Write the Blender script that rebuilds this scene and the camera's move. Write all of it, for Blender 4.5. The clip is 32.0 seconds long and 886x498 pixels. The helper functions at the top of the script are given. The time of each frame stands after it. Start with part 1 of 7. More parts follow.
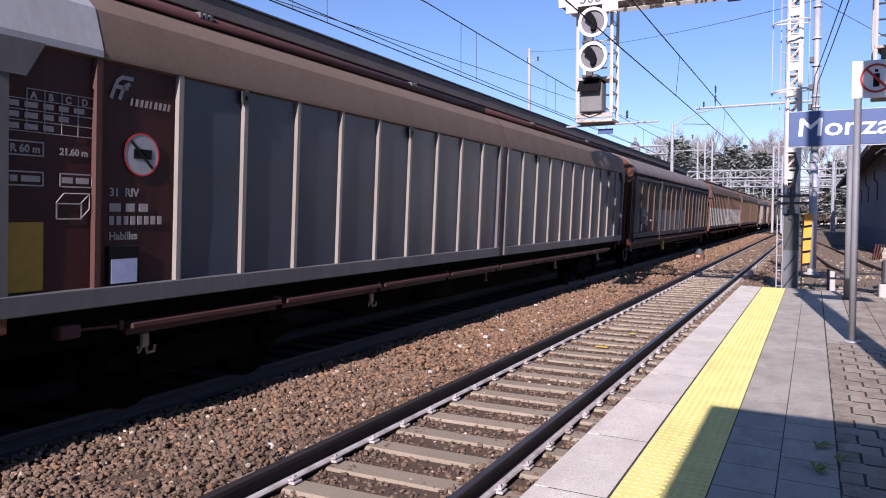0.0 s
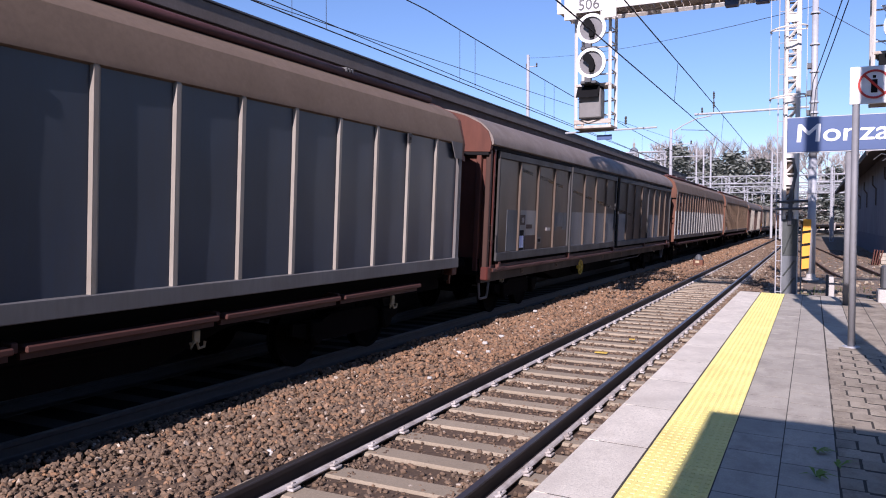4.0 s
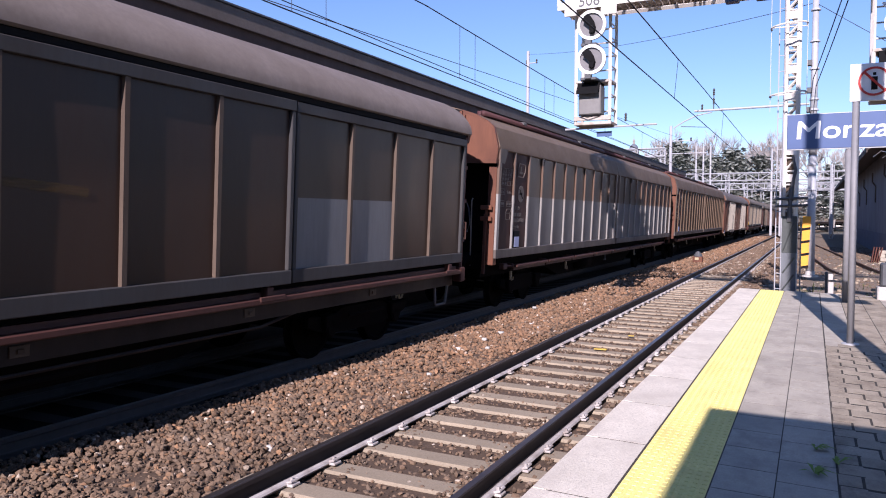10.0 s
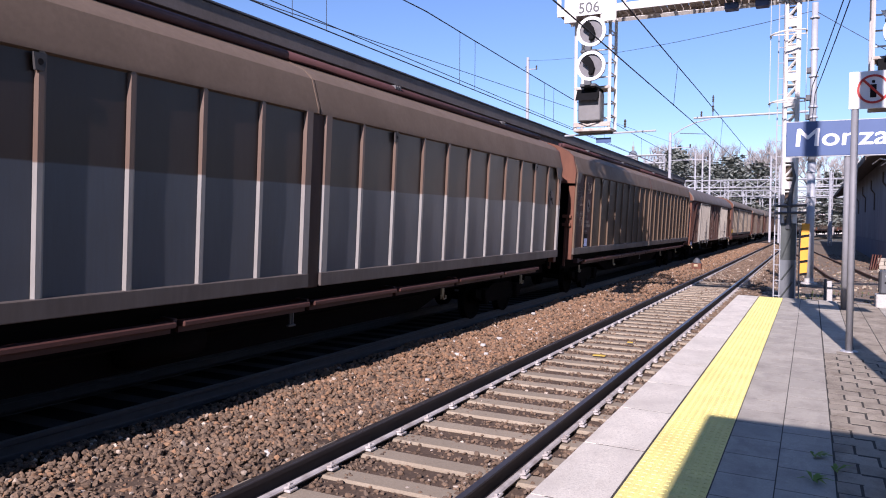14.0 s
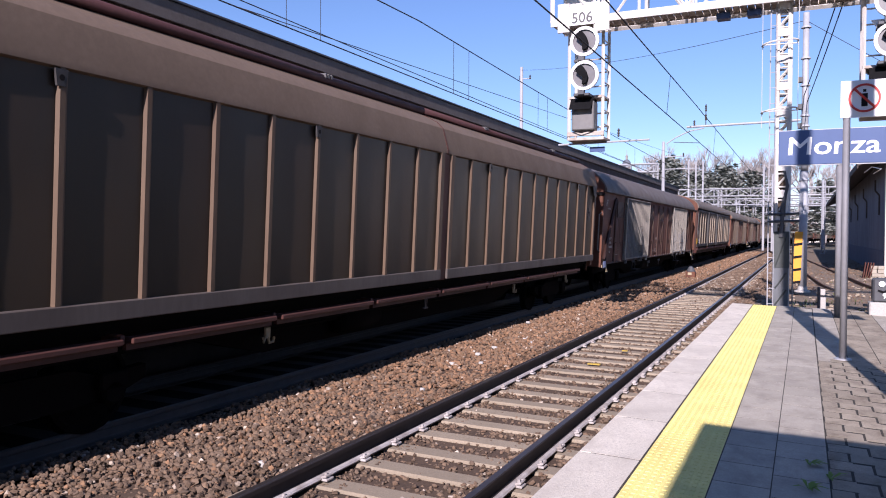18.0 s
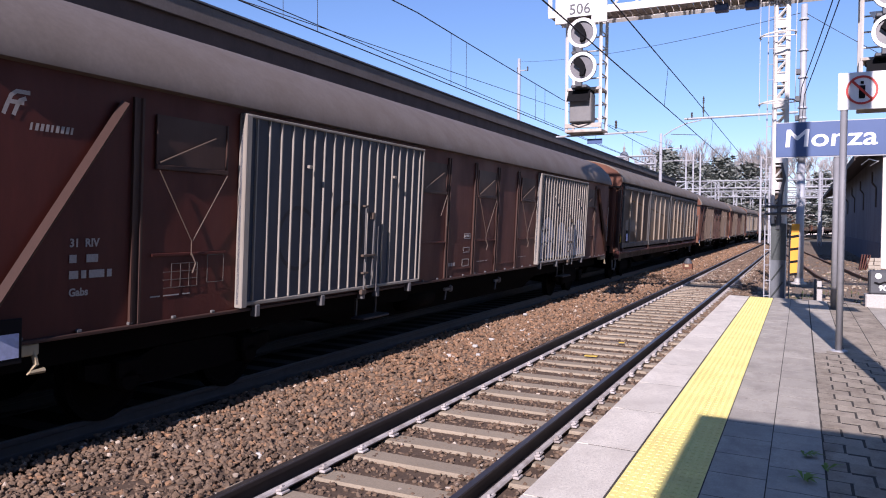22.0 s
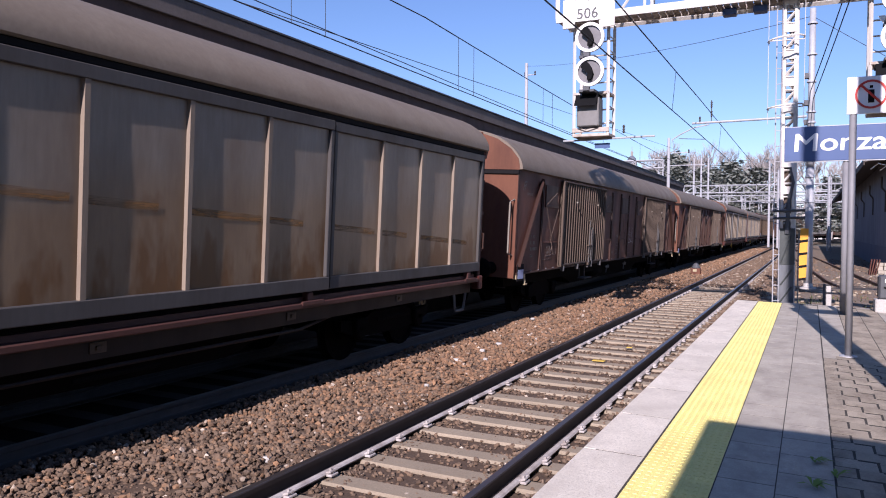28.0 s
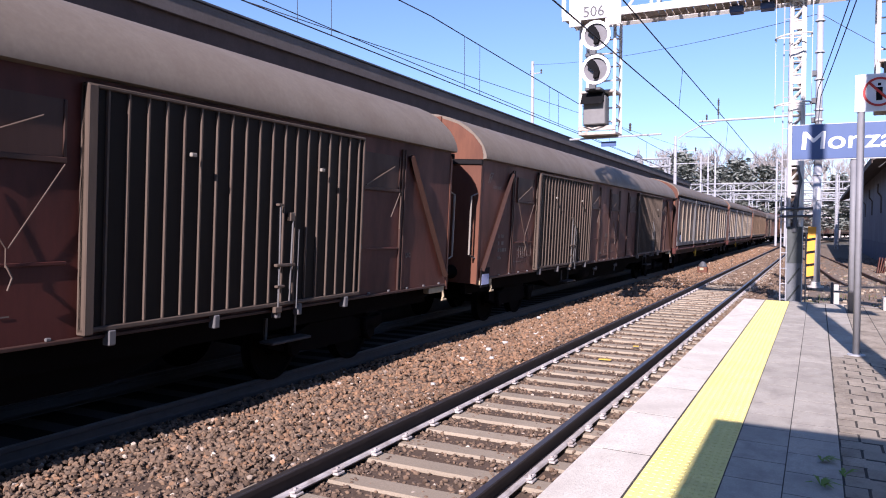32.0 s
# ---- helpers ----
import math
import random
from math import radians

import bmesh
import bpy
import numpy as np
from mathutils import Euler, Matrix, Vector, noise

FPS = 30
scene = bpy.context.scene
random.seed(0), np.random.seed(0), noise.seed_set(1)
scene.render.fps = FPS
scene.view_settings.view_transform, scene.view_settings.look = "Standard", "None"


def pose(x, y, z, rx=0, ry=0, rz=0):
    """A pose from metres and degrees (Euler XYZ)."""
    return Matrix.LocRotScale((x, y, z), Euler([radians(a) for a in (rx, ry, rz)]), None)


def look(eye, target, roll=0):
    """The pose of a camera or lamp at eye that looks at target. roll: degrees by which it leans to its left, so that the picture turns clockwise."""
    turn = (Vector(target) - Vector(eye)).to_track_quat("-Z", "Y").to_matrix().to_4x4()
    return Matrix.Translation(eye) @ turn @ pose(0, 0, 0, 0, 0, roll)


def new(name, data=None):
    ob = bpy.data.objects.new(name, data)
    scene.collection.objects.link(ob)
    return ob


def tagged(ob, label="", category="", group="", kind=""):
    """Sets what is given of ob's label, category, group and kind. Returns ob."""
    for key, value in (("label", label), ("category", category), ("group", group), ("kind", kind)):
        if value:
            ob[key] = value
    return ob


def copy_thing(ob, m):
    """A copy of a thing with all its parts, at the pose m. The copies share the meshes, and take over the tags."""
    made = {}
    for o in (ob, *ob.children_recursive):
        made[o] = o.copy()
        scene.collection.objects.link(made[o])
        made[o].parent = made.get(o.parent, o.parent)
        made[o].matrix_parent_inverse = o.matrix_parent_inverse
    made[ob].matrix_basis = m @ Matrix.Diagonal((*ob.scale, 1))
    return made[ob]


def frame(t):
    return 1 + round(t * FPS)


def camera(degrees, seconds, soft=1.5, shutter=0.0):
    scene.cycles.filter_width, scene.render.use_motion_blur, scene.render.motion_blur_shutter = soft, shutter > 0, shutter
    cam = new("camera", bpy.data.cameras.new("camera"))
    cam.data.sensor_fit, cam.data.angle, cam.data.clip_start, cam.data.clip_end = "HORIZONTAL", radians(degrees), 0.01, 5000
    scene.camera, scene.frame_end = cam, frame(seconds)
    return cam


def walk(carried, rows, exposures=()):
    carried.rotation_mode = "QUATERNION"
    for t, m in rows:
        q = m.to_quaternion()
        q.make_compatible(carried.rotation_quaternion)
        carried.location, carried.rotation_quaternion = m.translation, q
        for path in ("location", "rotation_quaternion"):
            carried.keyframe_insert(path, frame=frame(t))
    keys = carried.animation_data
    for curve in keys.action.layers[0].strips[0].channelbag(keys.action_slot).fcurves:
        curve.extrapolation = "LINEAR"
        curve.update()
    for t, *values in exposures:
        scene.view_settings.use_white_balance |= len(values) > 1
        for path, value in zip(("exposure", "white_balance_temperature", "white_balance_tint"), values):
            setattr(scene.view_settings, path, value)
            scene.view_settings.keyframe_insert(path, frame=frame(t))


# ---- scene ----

EYE = (0.0, 0.0, 1.37)
FALL = -0.03                      # cross fall of the platform


def at_eye(rx, ry, rz):
    return pose(*EYE, rx, ry, rz)


cam = camera(60.29, 32.0, soft=1.05, shutter=0.0)
walk(cam, [
    (0, at_eye(87.44, -0.12, 25.90)), (0.5, at_eye(87.69, -0.13, 26.04)), (1, at_eye(87.83, -0.23, 26.07)), (1.5, at_eye(88.00, -0.10, 26.11)),
    (2, at_eye(87.97, 0.05, 26.05)), (2.5, at_eye(87.97, 0.00, 25.89)), (3, at_eye(87.92, -0.08, 25.89)), (3.5, at_eye(87.90, -0.04, 25.79)),
    (5.5, at_eye(87.87, -0.11, 26.04)), (6, at_eye(87.76, -0.31, 25.68)), (6.5, at_eye(87.71, -0.21, 25.80)), (7, at_eye(87.74, -0.17, 25.73)),
    (7.5, at_eye(87.68, -0.16, 25.72)), (8, at_eye(87.80, -0.18, 25.66)), (8.5, at_eye(87.77, -0.28, 25.70)), (9, at_eye(87.77, -0.28, 25.76)),
    (9.5, at_eye(87.60, -0.37, 25.73)), (10, at_eye(87.62, -0.17, 25.80)), (10.5, at_eye(87.78, -0.11, 25.89)), (11, at_eye(87.74, -0.10, 25.79)),
    (11.5, at_eye(87.64, -0.24, 25.71)), (12, at_eye(87.68, -0.33, 25.76)), (12.5, at_eye(87.80, -0.14, 25.85)), (13, at_eye(87.73, -0.30, 25.83)),
    (13.5, at_eye(87.92, -0.54, 25.88)), (14, at_eye(88.03, -0.44, 25.74)), (14.5, at_eye(88.08, -0.45, 25.72)), (16.5, at_eye(88.30, -0.40, 25.76)),
    (17, at_eye(88.43, -0.32, 25.76)), (17.5, at_eye(88.70, -0.35, 25.38)), (18, at_eye(88.72, -0.29, 25.32)), (18.5, at_eye(88.65, -0.30, 25.24)),
    (19, at_eye(88.59, -0.15, 25.12)), (19.5, at_eye(88.61, -0.27, 25.09)), (20, at_eye(88.65, -0.21, 25.05)), (20.5, at_eye(88.38, -0.27, 25.08)),
    (21, at_eye(88.20, -0.31, 25.05)), (21.5, at_eye(88.16, -0.31, 25.14)), (22, at_eye(88.12, -0.31, 25.12)), (22.5, at_eye(88.01, -0.41, 25.31)),
    (23, at_eye(88.15, -0.27, 25.43)), (23.5, at_eye(88.13, -0.12, 25.70)), (24, at_eye(88.05, -0.15, 25.57)), (24.5, at_eye(88.38, -0.27, 25.47)),
    (25, at_eye(88.17, -0.27, 25.34)), (25.5, at_eye(88.26, -0.27, 25.45)), (27.5, at_eye(88.33, -0.34, 25.75)), (28, at_eye(88.44, -0.36, 25.67)),
    (28.5, at_eye(88.44, -0.51, 25.72)), (29, at_eye(88.29, -0.40, 25.78)), (29.5, at_eye(88.11, -0.44, 25.76)), (30, at_eye(88.41, -0.32, 25.93)),
    (30.5, at_eye(88.33, -0.33, 26.06)), (31, at_eye(88.42, -0.32, 26.12)), (31.5, at_eye(88.23, -0.28, 26.12)), (32, at_eye(88.34, -0.29, 26.13)),
], exposures=[(0, 0.65, 6000, 29), (3, 0.67, 6000, 29), (6, 0.73, 6000, 29), (8, 0.87, 6000, 29), (10, 0.83, 6000, 29), (12, 0.79, 6000, 29), (17, 0.73, 6000, 29), (22, 0.69, 6000, 29), (28, 0.67, 6000, 29), (30, 0.81, 6000, 29), (31, 0.92, 6000, 29), (32, 1.03, 6000, 29)])

# ---- light ----
SUN = Vector((0.121, -1.0, 0.565))
sun_data = bpy.data.lights.new("sun", "SUN")
sun_data.energy, sun_data.angle, sun_data.color = 5.0, radians(0.53), (1.0, 0.93, 0.825)
sun = new("sun", sun_data)
sun.matrix_world = look(SUN * 60, (0, 0, 0))
world = bpy.data.worlds.new("sky")
scene.world = world
world.use_nodes = True
wn, wl = world.node_tree.nodes, world.node_tree.links
sky = wn.new("ShaderNodeTexSky")
sky.sky_type, sky.sun_disc = "NISHITA", False
sky.sun_elevation, sky.sun_rotation = math.atan2(SUN.z, math.hypot(SUN.x, SUN.y)), math.atan2(SUN.x, SUN.y)
sky.air_density, sky.dust_density, sky.ozone_density = 1.0, 0.0, 5.2
wl.new(sky.outputs[0], wn["Background"].inputs[0])
wn["Background"].inputs[1].default_value = 0.084


# ---- materials ----
class Nodes:
    """A small writer of node materials."""

    def __init__(self, name):
        self.mat = bpy.data.materials.new(name)
        self.mat.use_nodes = True
        self.n, self.l = self.mat.node_tree.nodes, self.mat.node_tree.links
        self.bsdf = self.n["Principled BSDF"]
        self.coord = self.n.new("ShaderNodeTexCoord")
        self.spread = None

    def put(self, node, value):
        if hasattr(value, "is_output"):
            self.l.new(value, node)
        else:
            node.default_value = value

    def scaled(self, scale, space="Object"):
        m = self.n.new("ShaderNodeMapping")
        if space == "World":
            self.l.new(self.n.new("ShaderNodeNewGeometry").outputs["Position"], m.inputs[0])
        else:
            self.l.new(self.coord.outputs[space], m.inputs[0])
            if self.spread is None:
                info, k = self.n.new("ShaderNodeObjectInfo"), self.n.new("ShaderNodeMath")
                k.operation = "MULTIPLY"
                self.l.new(info.outputs["Random"], k.inputs[0])
                k.inputs[1].default_value = 61.0
                self.spread = k.outputs[0]
            self.l.new(self.spread, m.inputs["Location"])
        m.inputs["Scale"].default_value = scale
        return m.outputs[0]

    def noise(self, scale=(1, 1, 1), size=5.0, detail=4.0, rough=0.55, space="Object"):
        t = self.n.new("ShaderNodeTexNoise")
        self.l.new(self.scaled(scale, space), t.inputs["Vector"])
        t.inputs["Scale"].default_value, t.inputs["Detail"].default_value, t.inputs["Roughness"].default_value = size, detail, rough
        return t.outputs["Fac"]

    def ramp(self, fac, stops):
        r = self.n.new("ShaderNodeValToRGB")
        self.put(r.inputs[0], fac)
        while len(r.color_ramp.elements) < len(stops):
            r.color_ramp.elements.new(0.5)
        for e, (p, c) in zip(r.color_ramp.elements, stops):
            e.position, e.color = p, (*c, 1) if len(c) == 3 else (c[0], c[0], c[0], 1)
        return r.outputs[0]

    def mix(self, fac, a, b, how="MIX"):
        m = self.n.new("ShaderNodeMix")
        m.data_type, m.blend_type = "RGBA", how
        self.put(m.inputs["Factor"], fac)
        for i, c in ((6, a), (7, b)):
            self.put(m.inputs[i], c if hasattr(c, "is_output") else (*c, 1))
        return m.outputs[2]

    def math(self, op, a, b=0.0):
        m = self.n.new("ShaderNodeMath")
        m.operation = op
        self.put(m.inputs[0], a)
        self.put(m.inputs[1], b)
        return m.outputs[0]

    def axis(self, which, space="Object"):
        s = self.n.new("ShaderNodeSeparateXYZ")
        self.l.new(self.coord.outputs[space], s.inputs[0])
        return s.outputs[which]

    def random(self):
        return self.n.new("ShaderNodeObjectInfo").outputs["Random"]

    def island(self):
        return self.n.new("ShaderNodeNewGeometry").outputs["Random Per Island"]

    def bump(self, height, strength=0.3, distance=0.01):
        b = self.n.new("ShaderNodeBump")
        b.inputs["Strength"].default_value, b.inputs["Distance"].default_value = strength, distance
        self.put(b.inputs["Height"], height)
        self.l.new(b.outputs[0], self.bsdf.inputs["Normal"])

    def done(self, color, rough=0.7, metal=0.0, specular=0.5):
        self.put(self.bsdf.inputs["Base Color"], color if hasattr(color, "is_output") else (*color, 1))
        self.put(self.bsdf.inputs["Roughness"], rough)
        self.put(self.bsdf.inputs["Metallic"], metal)
        self.bsdf.inputs["Specular IOR Level"].default_value = specular
        return self.mat


def times(c, k):
    return tuple(min(1.0, x * k) for x in c)


def worn_paint(name, color, dirt=(0.09, 0.055, 0.035), amount=0.5, rough=0.5, streak=True, island=False, size=1.0, specular=0.26, dust=0.0):
    """Painted steel with rust and running dirt."""
    m = Nodes(name)
    big = m.noise((1, 1, 0.35 if streak else 1), 1.6 * size, 5, 0.6)
    fine = m.noise((1, 1, 0.2 if streak else 1), 17 * size, 4, 0.6)
    c = m.mix(m.ramp(fine, [(0.35, (0,)), (0.75, (1,))]), times(color, 0.9), times(color, 1.07))
    f = m.math("MULTIPLY", m.ramp(big, [(0.42, (0,)), (0.72, (1,))]), amount)
    c = m.mix(f, c, dirt)
    if island:
        c = m.mix(m.math("MULTIPLY", m.random(), 0.25), c, times(color, 0.5))
    m.bump(m.noise((1, 1, 1), 60, 3), 0.05, 0.003)
    if dust:
        m.bsdf.inputs["Sheen Weight"].default_value = dust
        m.bsdf.inputs["Sheen Roughness"].default_value = 0.4
        m.bsdf.inputs["Sheen Tint"].default_value = (0.7, 0.42, 0.32, 1)
    return m.done(c, m.ramp(big, [(0.3, (rough,)), (0.8, (min(1, rough + 0.25),))]), 0.0, specular)


def two_tone(name, upper, lower, split, edge=0.04, waver=0.0, dirt=(0.10, 0.065, 0.04), amount=0.35, band=None, creep=None, vary=None, gloss=0.36):
    """Wagon panel paint: an older coat above, a newer one rolled on below the height split."""
    m = Nodes(name)
    big = m.noise((1, 0.8, 0.3), 1.4, 5, 0.6)
    fine = m.noise((1, 1, 0.12), 20, 4, 0.65)
    z = m.axis(2)
    if waver:
        z = m.math("ADD", z, m.math("MULTIPLY", m.math("SUBTRACT", m.random(), 0.5), waver))
        z = m.math("ADD", z, m.math("MULTIPLY", m.math("SUBTRACT", m.noise((1, 0.6, 1), 1.0, 2), 0.5), waver * 0.7))
    t = m.ramp(m.math("MULTIPLY", m.math("ADD", m.math("SUBTRACT", z, split), edge), 1 / (2 * edge)), [(0.3, (0,)), (0.7, (1,))])
    c = m.mix(t, lower, upper)
    if vary:
        c = m.mix(m.ramp(m.random(), [(0.45, (0,)), (0.9, (0.85,))]), c, vary)
    if creep:
        k = m.math("ADD", m.math("MULTIPLY", z, -0.75), m.math("MULTIPLY", m.noise((1, 1.2, 0.45), 1.5, 4, 0.6), 2.4))
        c = m.mix(m.ramp(k, [(-0.55, (0,)), (0.25, (0.92,))]), c, creep)
    c = m.mix(m.ramp(fine, [(0.3, (0,)), (0.8, (0.5,))]), c, m.mix(0.5, c, (0.04, 0.035, 0.03)))
    c = m.mix(m.math("MULTIPLY", m.ramp(big, [(0.4, (0,)), (0.75, (1,))]), amount), c, dirt)
    m.bump(m.noise((1, 1, 0.6), 2.6, 2), 0.30, 0.012)
    return m.done(c, m.ramp(big, [(0.3, (0.30,)), (0.75, (0.42,))]), 0.0, gloss)


def plain(name, color, rough=0.6, metal=0.0, vary=0.25, size=12.0, bump=0.1, specular=0.4):
    m = Nodes(name)
    f = m.noise((1, 1, 1), size, 5, 0.6)
    g = m.noise((1, 1, 1), size * 0.12, 3, 0.6)
    c = m.mix(f, times(color, 1 - vary), times(color, 1 + vary))
    c = m.mix(m.math("MULTIPLY", m.ramp(g, [(0.45, (0,)), (0.7, (1,))]), 0.35), c, times(color, 0.6))
    m.bump(f, bump, 0.005)
    return m.done(c, rough, metal, specular)


def stone(name, dark, light, size=90.0, rough=0.85, vary=0.3, bump=0.35, speck=None, grime=None, specular=0.3):
    """Concrete, granite and the like: a fine grain, stains, and a shade for each piece."""
    m = Nodes(name)
    grain = m.noise((1, 1, 1), size, 3, 0.7, "World")
    stain = m.noise((1, 1, 1), 1.7, 5, 0.6, "World")
    c = m.mix(m.ramp(grain, [(0.3, (0,)), (0.7, (1,))]), dark, light)
    c = m.mix(m.math("MULTIPLY", m.ramp(stain, [(0.4, (0,)), (0.75, (1,))]), 0.4), c, times(dark, 0.7))
    c = m.mix(m.math("MULTIPLY", m.random(), vary), c, times(dark, 0.75))
    if speck:
        c = m.mix(m.ramp(m.noise((1, 1, 1), size * 1.1, 2, 0.6, "World"), [(0.60, (0,)), (0.68, (0.85,))]), c, speck)
    if grime:
        c = m.mix(m.ramp(m.noise((1, 0.6, 1), 4.5, 6, 0.72, "World"), [(0.45, (0,)), (0.70, (0.8,))]), c, grime)
    m.bump(grain, bump, 0.004)
    return m.done(c, rough, 0.0, specular)


def ballast_mat(name, a, b, c3):
    m = Nodes(name)
    r = m.island()
    c = m.ramp(r, [(0.0, a), (0.35, b), (0.62, c3), (0.86, times(b, 1.3)), (0.96, times(a, 2.2)), (1.0, (0.62, 0.53, 0.43))])
    c = m.mix(m.math("MULTIPLY", m.noise((1, 1, 1), 55, 4, 0.7), 0.45), c, times(a, 0.55))
    m.bump(m.noise((1, 1, 1), 90, 3, 0.7), 0.5, 0.004)
    return m.done(c, 0.9)


RUST = (0.115, 0.052, 0.032)
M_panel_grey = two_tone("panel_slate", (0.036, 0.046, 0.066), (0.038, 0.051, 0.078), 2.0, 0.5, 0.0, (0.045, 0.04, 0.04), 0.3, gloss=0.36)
M_panel_half = two_tone("panel_half_repainted", (0.026, 0.014, 0.011), (0.070, 0.080, 0.100), 2.40, 0.02, 0.03, (0.06, 0.045, 0.035), 0.3, gloss=0.36)
M_panel_brown = two_tone("panel_brown_grey", (0.038, 0.029, 0.021), (0.044, 0.032, 0.022), 2.2, 0.5, 0.2, (0.05, 0.029, 0.018), 0.45, None, None, (0.024, 0.014, 0.010), gloss=0.2)
M_panel_dark = two_tone("panel_dark_patched", (0.026, 0.015, 0.011), (0.15, 0.16, 0.175), 2.17, 0.015, 0.0, (0.06, 0.045, 0.035), 0.3, gloss=0.26)
M_panel_patched = two_tone("panel_dark_brown", (0.026, 0.014, 0.011), (0.042, 0.021, 0.014), 2.2, 0.4, 0.3, (0.05, 0.028, 0.019), 0.5, gloss=0.26)
M_panel_stained = two_tone("panel_stained_grey", (0.22, 0.187, 0.152), (0.225, 0.158, 0.10), 2.3, 0.5, 0.3, (0.10, 0.055, 0.026), 0.75, None, (0.14, 0.064, 0.02), gloss=0.36)
M_panel_browned = two_tone("panel_rust_browned", (0.050, 0.035, 0.028), (0.068, 0.048, 0.037), 2.0, 0.5, 0.3, (0.075, 0.04, 0.022), 0.7, None, (0.055, 0.032, 0.02), (0.036, 0.024, 0.019), gloss=0.14)
M_panel_cream = two_tone("panel_cream", (0.11, 0.07, 0.05), (0.21, 0.175, 0.13), 2.35, 0.02, 0.1, (0.15, 0.09, 0.05), 0.4)
M_red_brown = worn_paint("red_brown_steel", (0.076, 0.0145, 0.0095), (0.03, 0.008, 0.006), 0.6, dust=0.06)
M_sill_worn = worn_paint("dirty_frame_grey", (0.072, 0.068, 0.066), (0.045, 0.036, 0.03), 0.5)
M_old_brown = worn_paint("old_brown_steel", (0.078, 0.0185, 0.0135), (0.02, 0.0095, 0.0085), 0.85, dust=0.08)
M_end_orange = worn_paint("orange_oxide", (0.142, 0.056, 0.032), (0.06, 0.024, 0.018), 0.65)
M_marked = worn_paint("stencilled_panel_red", (0.047, 0.0108, 0.008), (0.022, 0.008, 0.007), 0.5)
M_roof_tan = worn_paint("roof_tan", (0.165, 0.117, 0.083), (0.115, 0.085, 0.063), 0.5, 0.6, False)
M_roof_grey = worn_paint("roof_grey", (0.20, 0.165, 0.145), (0.12, 0.095, 0.08), 0.5, 0.6, False)
M_roof_buff = worn_paint("roof_buff", (0.18, 0.148, 0.116), (0.12, 0.09, 0.07), 0.4, 0.6, False)
M_patch = worn_paint("pale_grey_patch", (0.36, 0.37, 0.38), (0.25, 0.24, 0.23), 0.3)
M_mark_faint = plain("stencil_faint", (0.13, 0.105, 0.09), 0.7, 0, 0.4, 40)
M_sign_dull = plain("dull_white", (0.36, 0.36, 0.37), 0.6, 0, 0.15, 20)
M_sill_brown = worn_paint("sill_brown_grey", (0.105, 0.088, 0.078), (0.06, 0.045, 0.038), 0.5)
M_end_dark = worn_paint("dark_oxide", (0.105, 0.036, 0.024), (0.05, 0.02, 0.016), 0.6)
M_sill_dark = worn_paint("door_frame_dark", (0.05, 0.049, 0.05), (0.045, 0.036, 0.03), 0.5)
M_roof_dim = worn_paint("roof_dim", (0.145, 0.12, 0.105), (0.09, 0.07, 0.055), 0.4, 0.6, False)
M_rail_grey = worn_paint("wagon_frame_grey", (0.125, 0.122, 0.122), (0.09, 0.075, 0.065), 0.45)
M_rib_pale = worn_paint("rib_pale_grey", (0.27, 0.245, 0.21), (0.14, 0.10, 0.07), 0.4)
M_rib_tan = worn_paint("rib_tan", (0.235, 0.19, 0.145), (0.12, 0.085, 0.06), 0.5)
M_rib_bronze = worn_paint("rib_bronze", (0.125, 0.083, 0.053), (0.10, 0.06, 0.04), 0.5)
M_rib_half = two_tone("rib_half_repainted", (0.135, 0.085, 0.06), (0.27, 0.26, 0.245), 2.40, 0.02, 0.02, (0.1, 0.06, 0.04), 0.3)
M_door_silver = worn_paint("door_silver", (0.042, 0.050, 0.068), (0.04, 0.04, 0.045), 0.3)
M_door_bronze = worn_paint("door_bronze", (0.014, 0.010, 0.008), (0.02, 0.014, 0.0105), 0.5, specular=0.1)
M_step = worn_paint("guide_rail_red", (0.080, 0.032, 0.025), (0.06, 0.032, 0.026), 0.5, 0.5, False)
# grime taken down to near black, with the shade below wagons in the colour
M_under = worn_paint("underframe_grime_and_shade", (0.0075, 0.006, 0.0055), (0.005, 0.0045, 0.004), 0.5, 0.9, False, specular=0.03)
M_roof_dark = worn_paint("roof_pipe_dark", (0.075, 0.032, 0.033), (0.04, 0.02, 0.02), 0.5, 0.6, False)
M_hook = plain("hook_ochre", (0.36, 0.29, 0.18), 0.6)
M_yellow = plain("yellow_paint", (0.55, 0.36, 0.03), 0.5)
M_yellow_dull = plain("yellow_notice", (0.36, 0.22, 0.015), 0.6)
M_mark = plain("stencil_grey", (0.34, 0.31, 0.29), 0.7, 0, 0.3, 40)
M_label_blue = plain("consignment_paper", (0.42, 0.46, 0.66), 0.6, 0, 0.3, 30)
M_black = plain("black_paint", (0.012, 0.011, 0.012), 0.8, specular=0.1)
M_rail_steel = plain("rail_side", (0.032, 0.026, 0.025), 0.7, 0.0, 0.35, 8, specular=0.2)
M_black_rail = plain("dull_rail_side", (0.06, 0.055, 0.053), 0.7, 0.2, 0.35, 8)
# near-black sleeper colour holds the shade under the train
M_shaded_sleeper = plain("shaded_sleeper", (0.012, 0.01, 0.009), 0.9, 0, 0.35, 8)
# duller copy of the rail head, its shade under the train in the colour
M_head_dull = plain("shaded_rail_head", (0.10, 0.095, 0.09), 0.7, 0.0, 0.3, 10, specular=0.2)
# portal white greyed down for distance haze; the gantry ladder shares it
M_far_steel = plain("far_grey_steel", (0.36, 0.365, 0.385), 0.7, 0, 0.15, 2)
M_rail_rusty = plain("rusty_rail", (0.12, 0.07, 0.045), 0.7, 0.1, 0.35, 8)
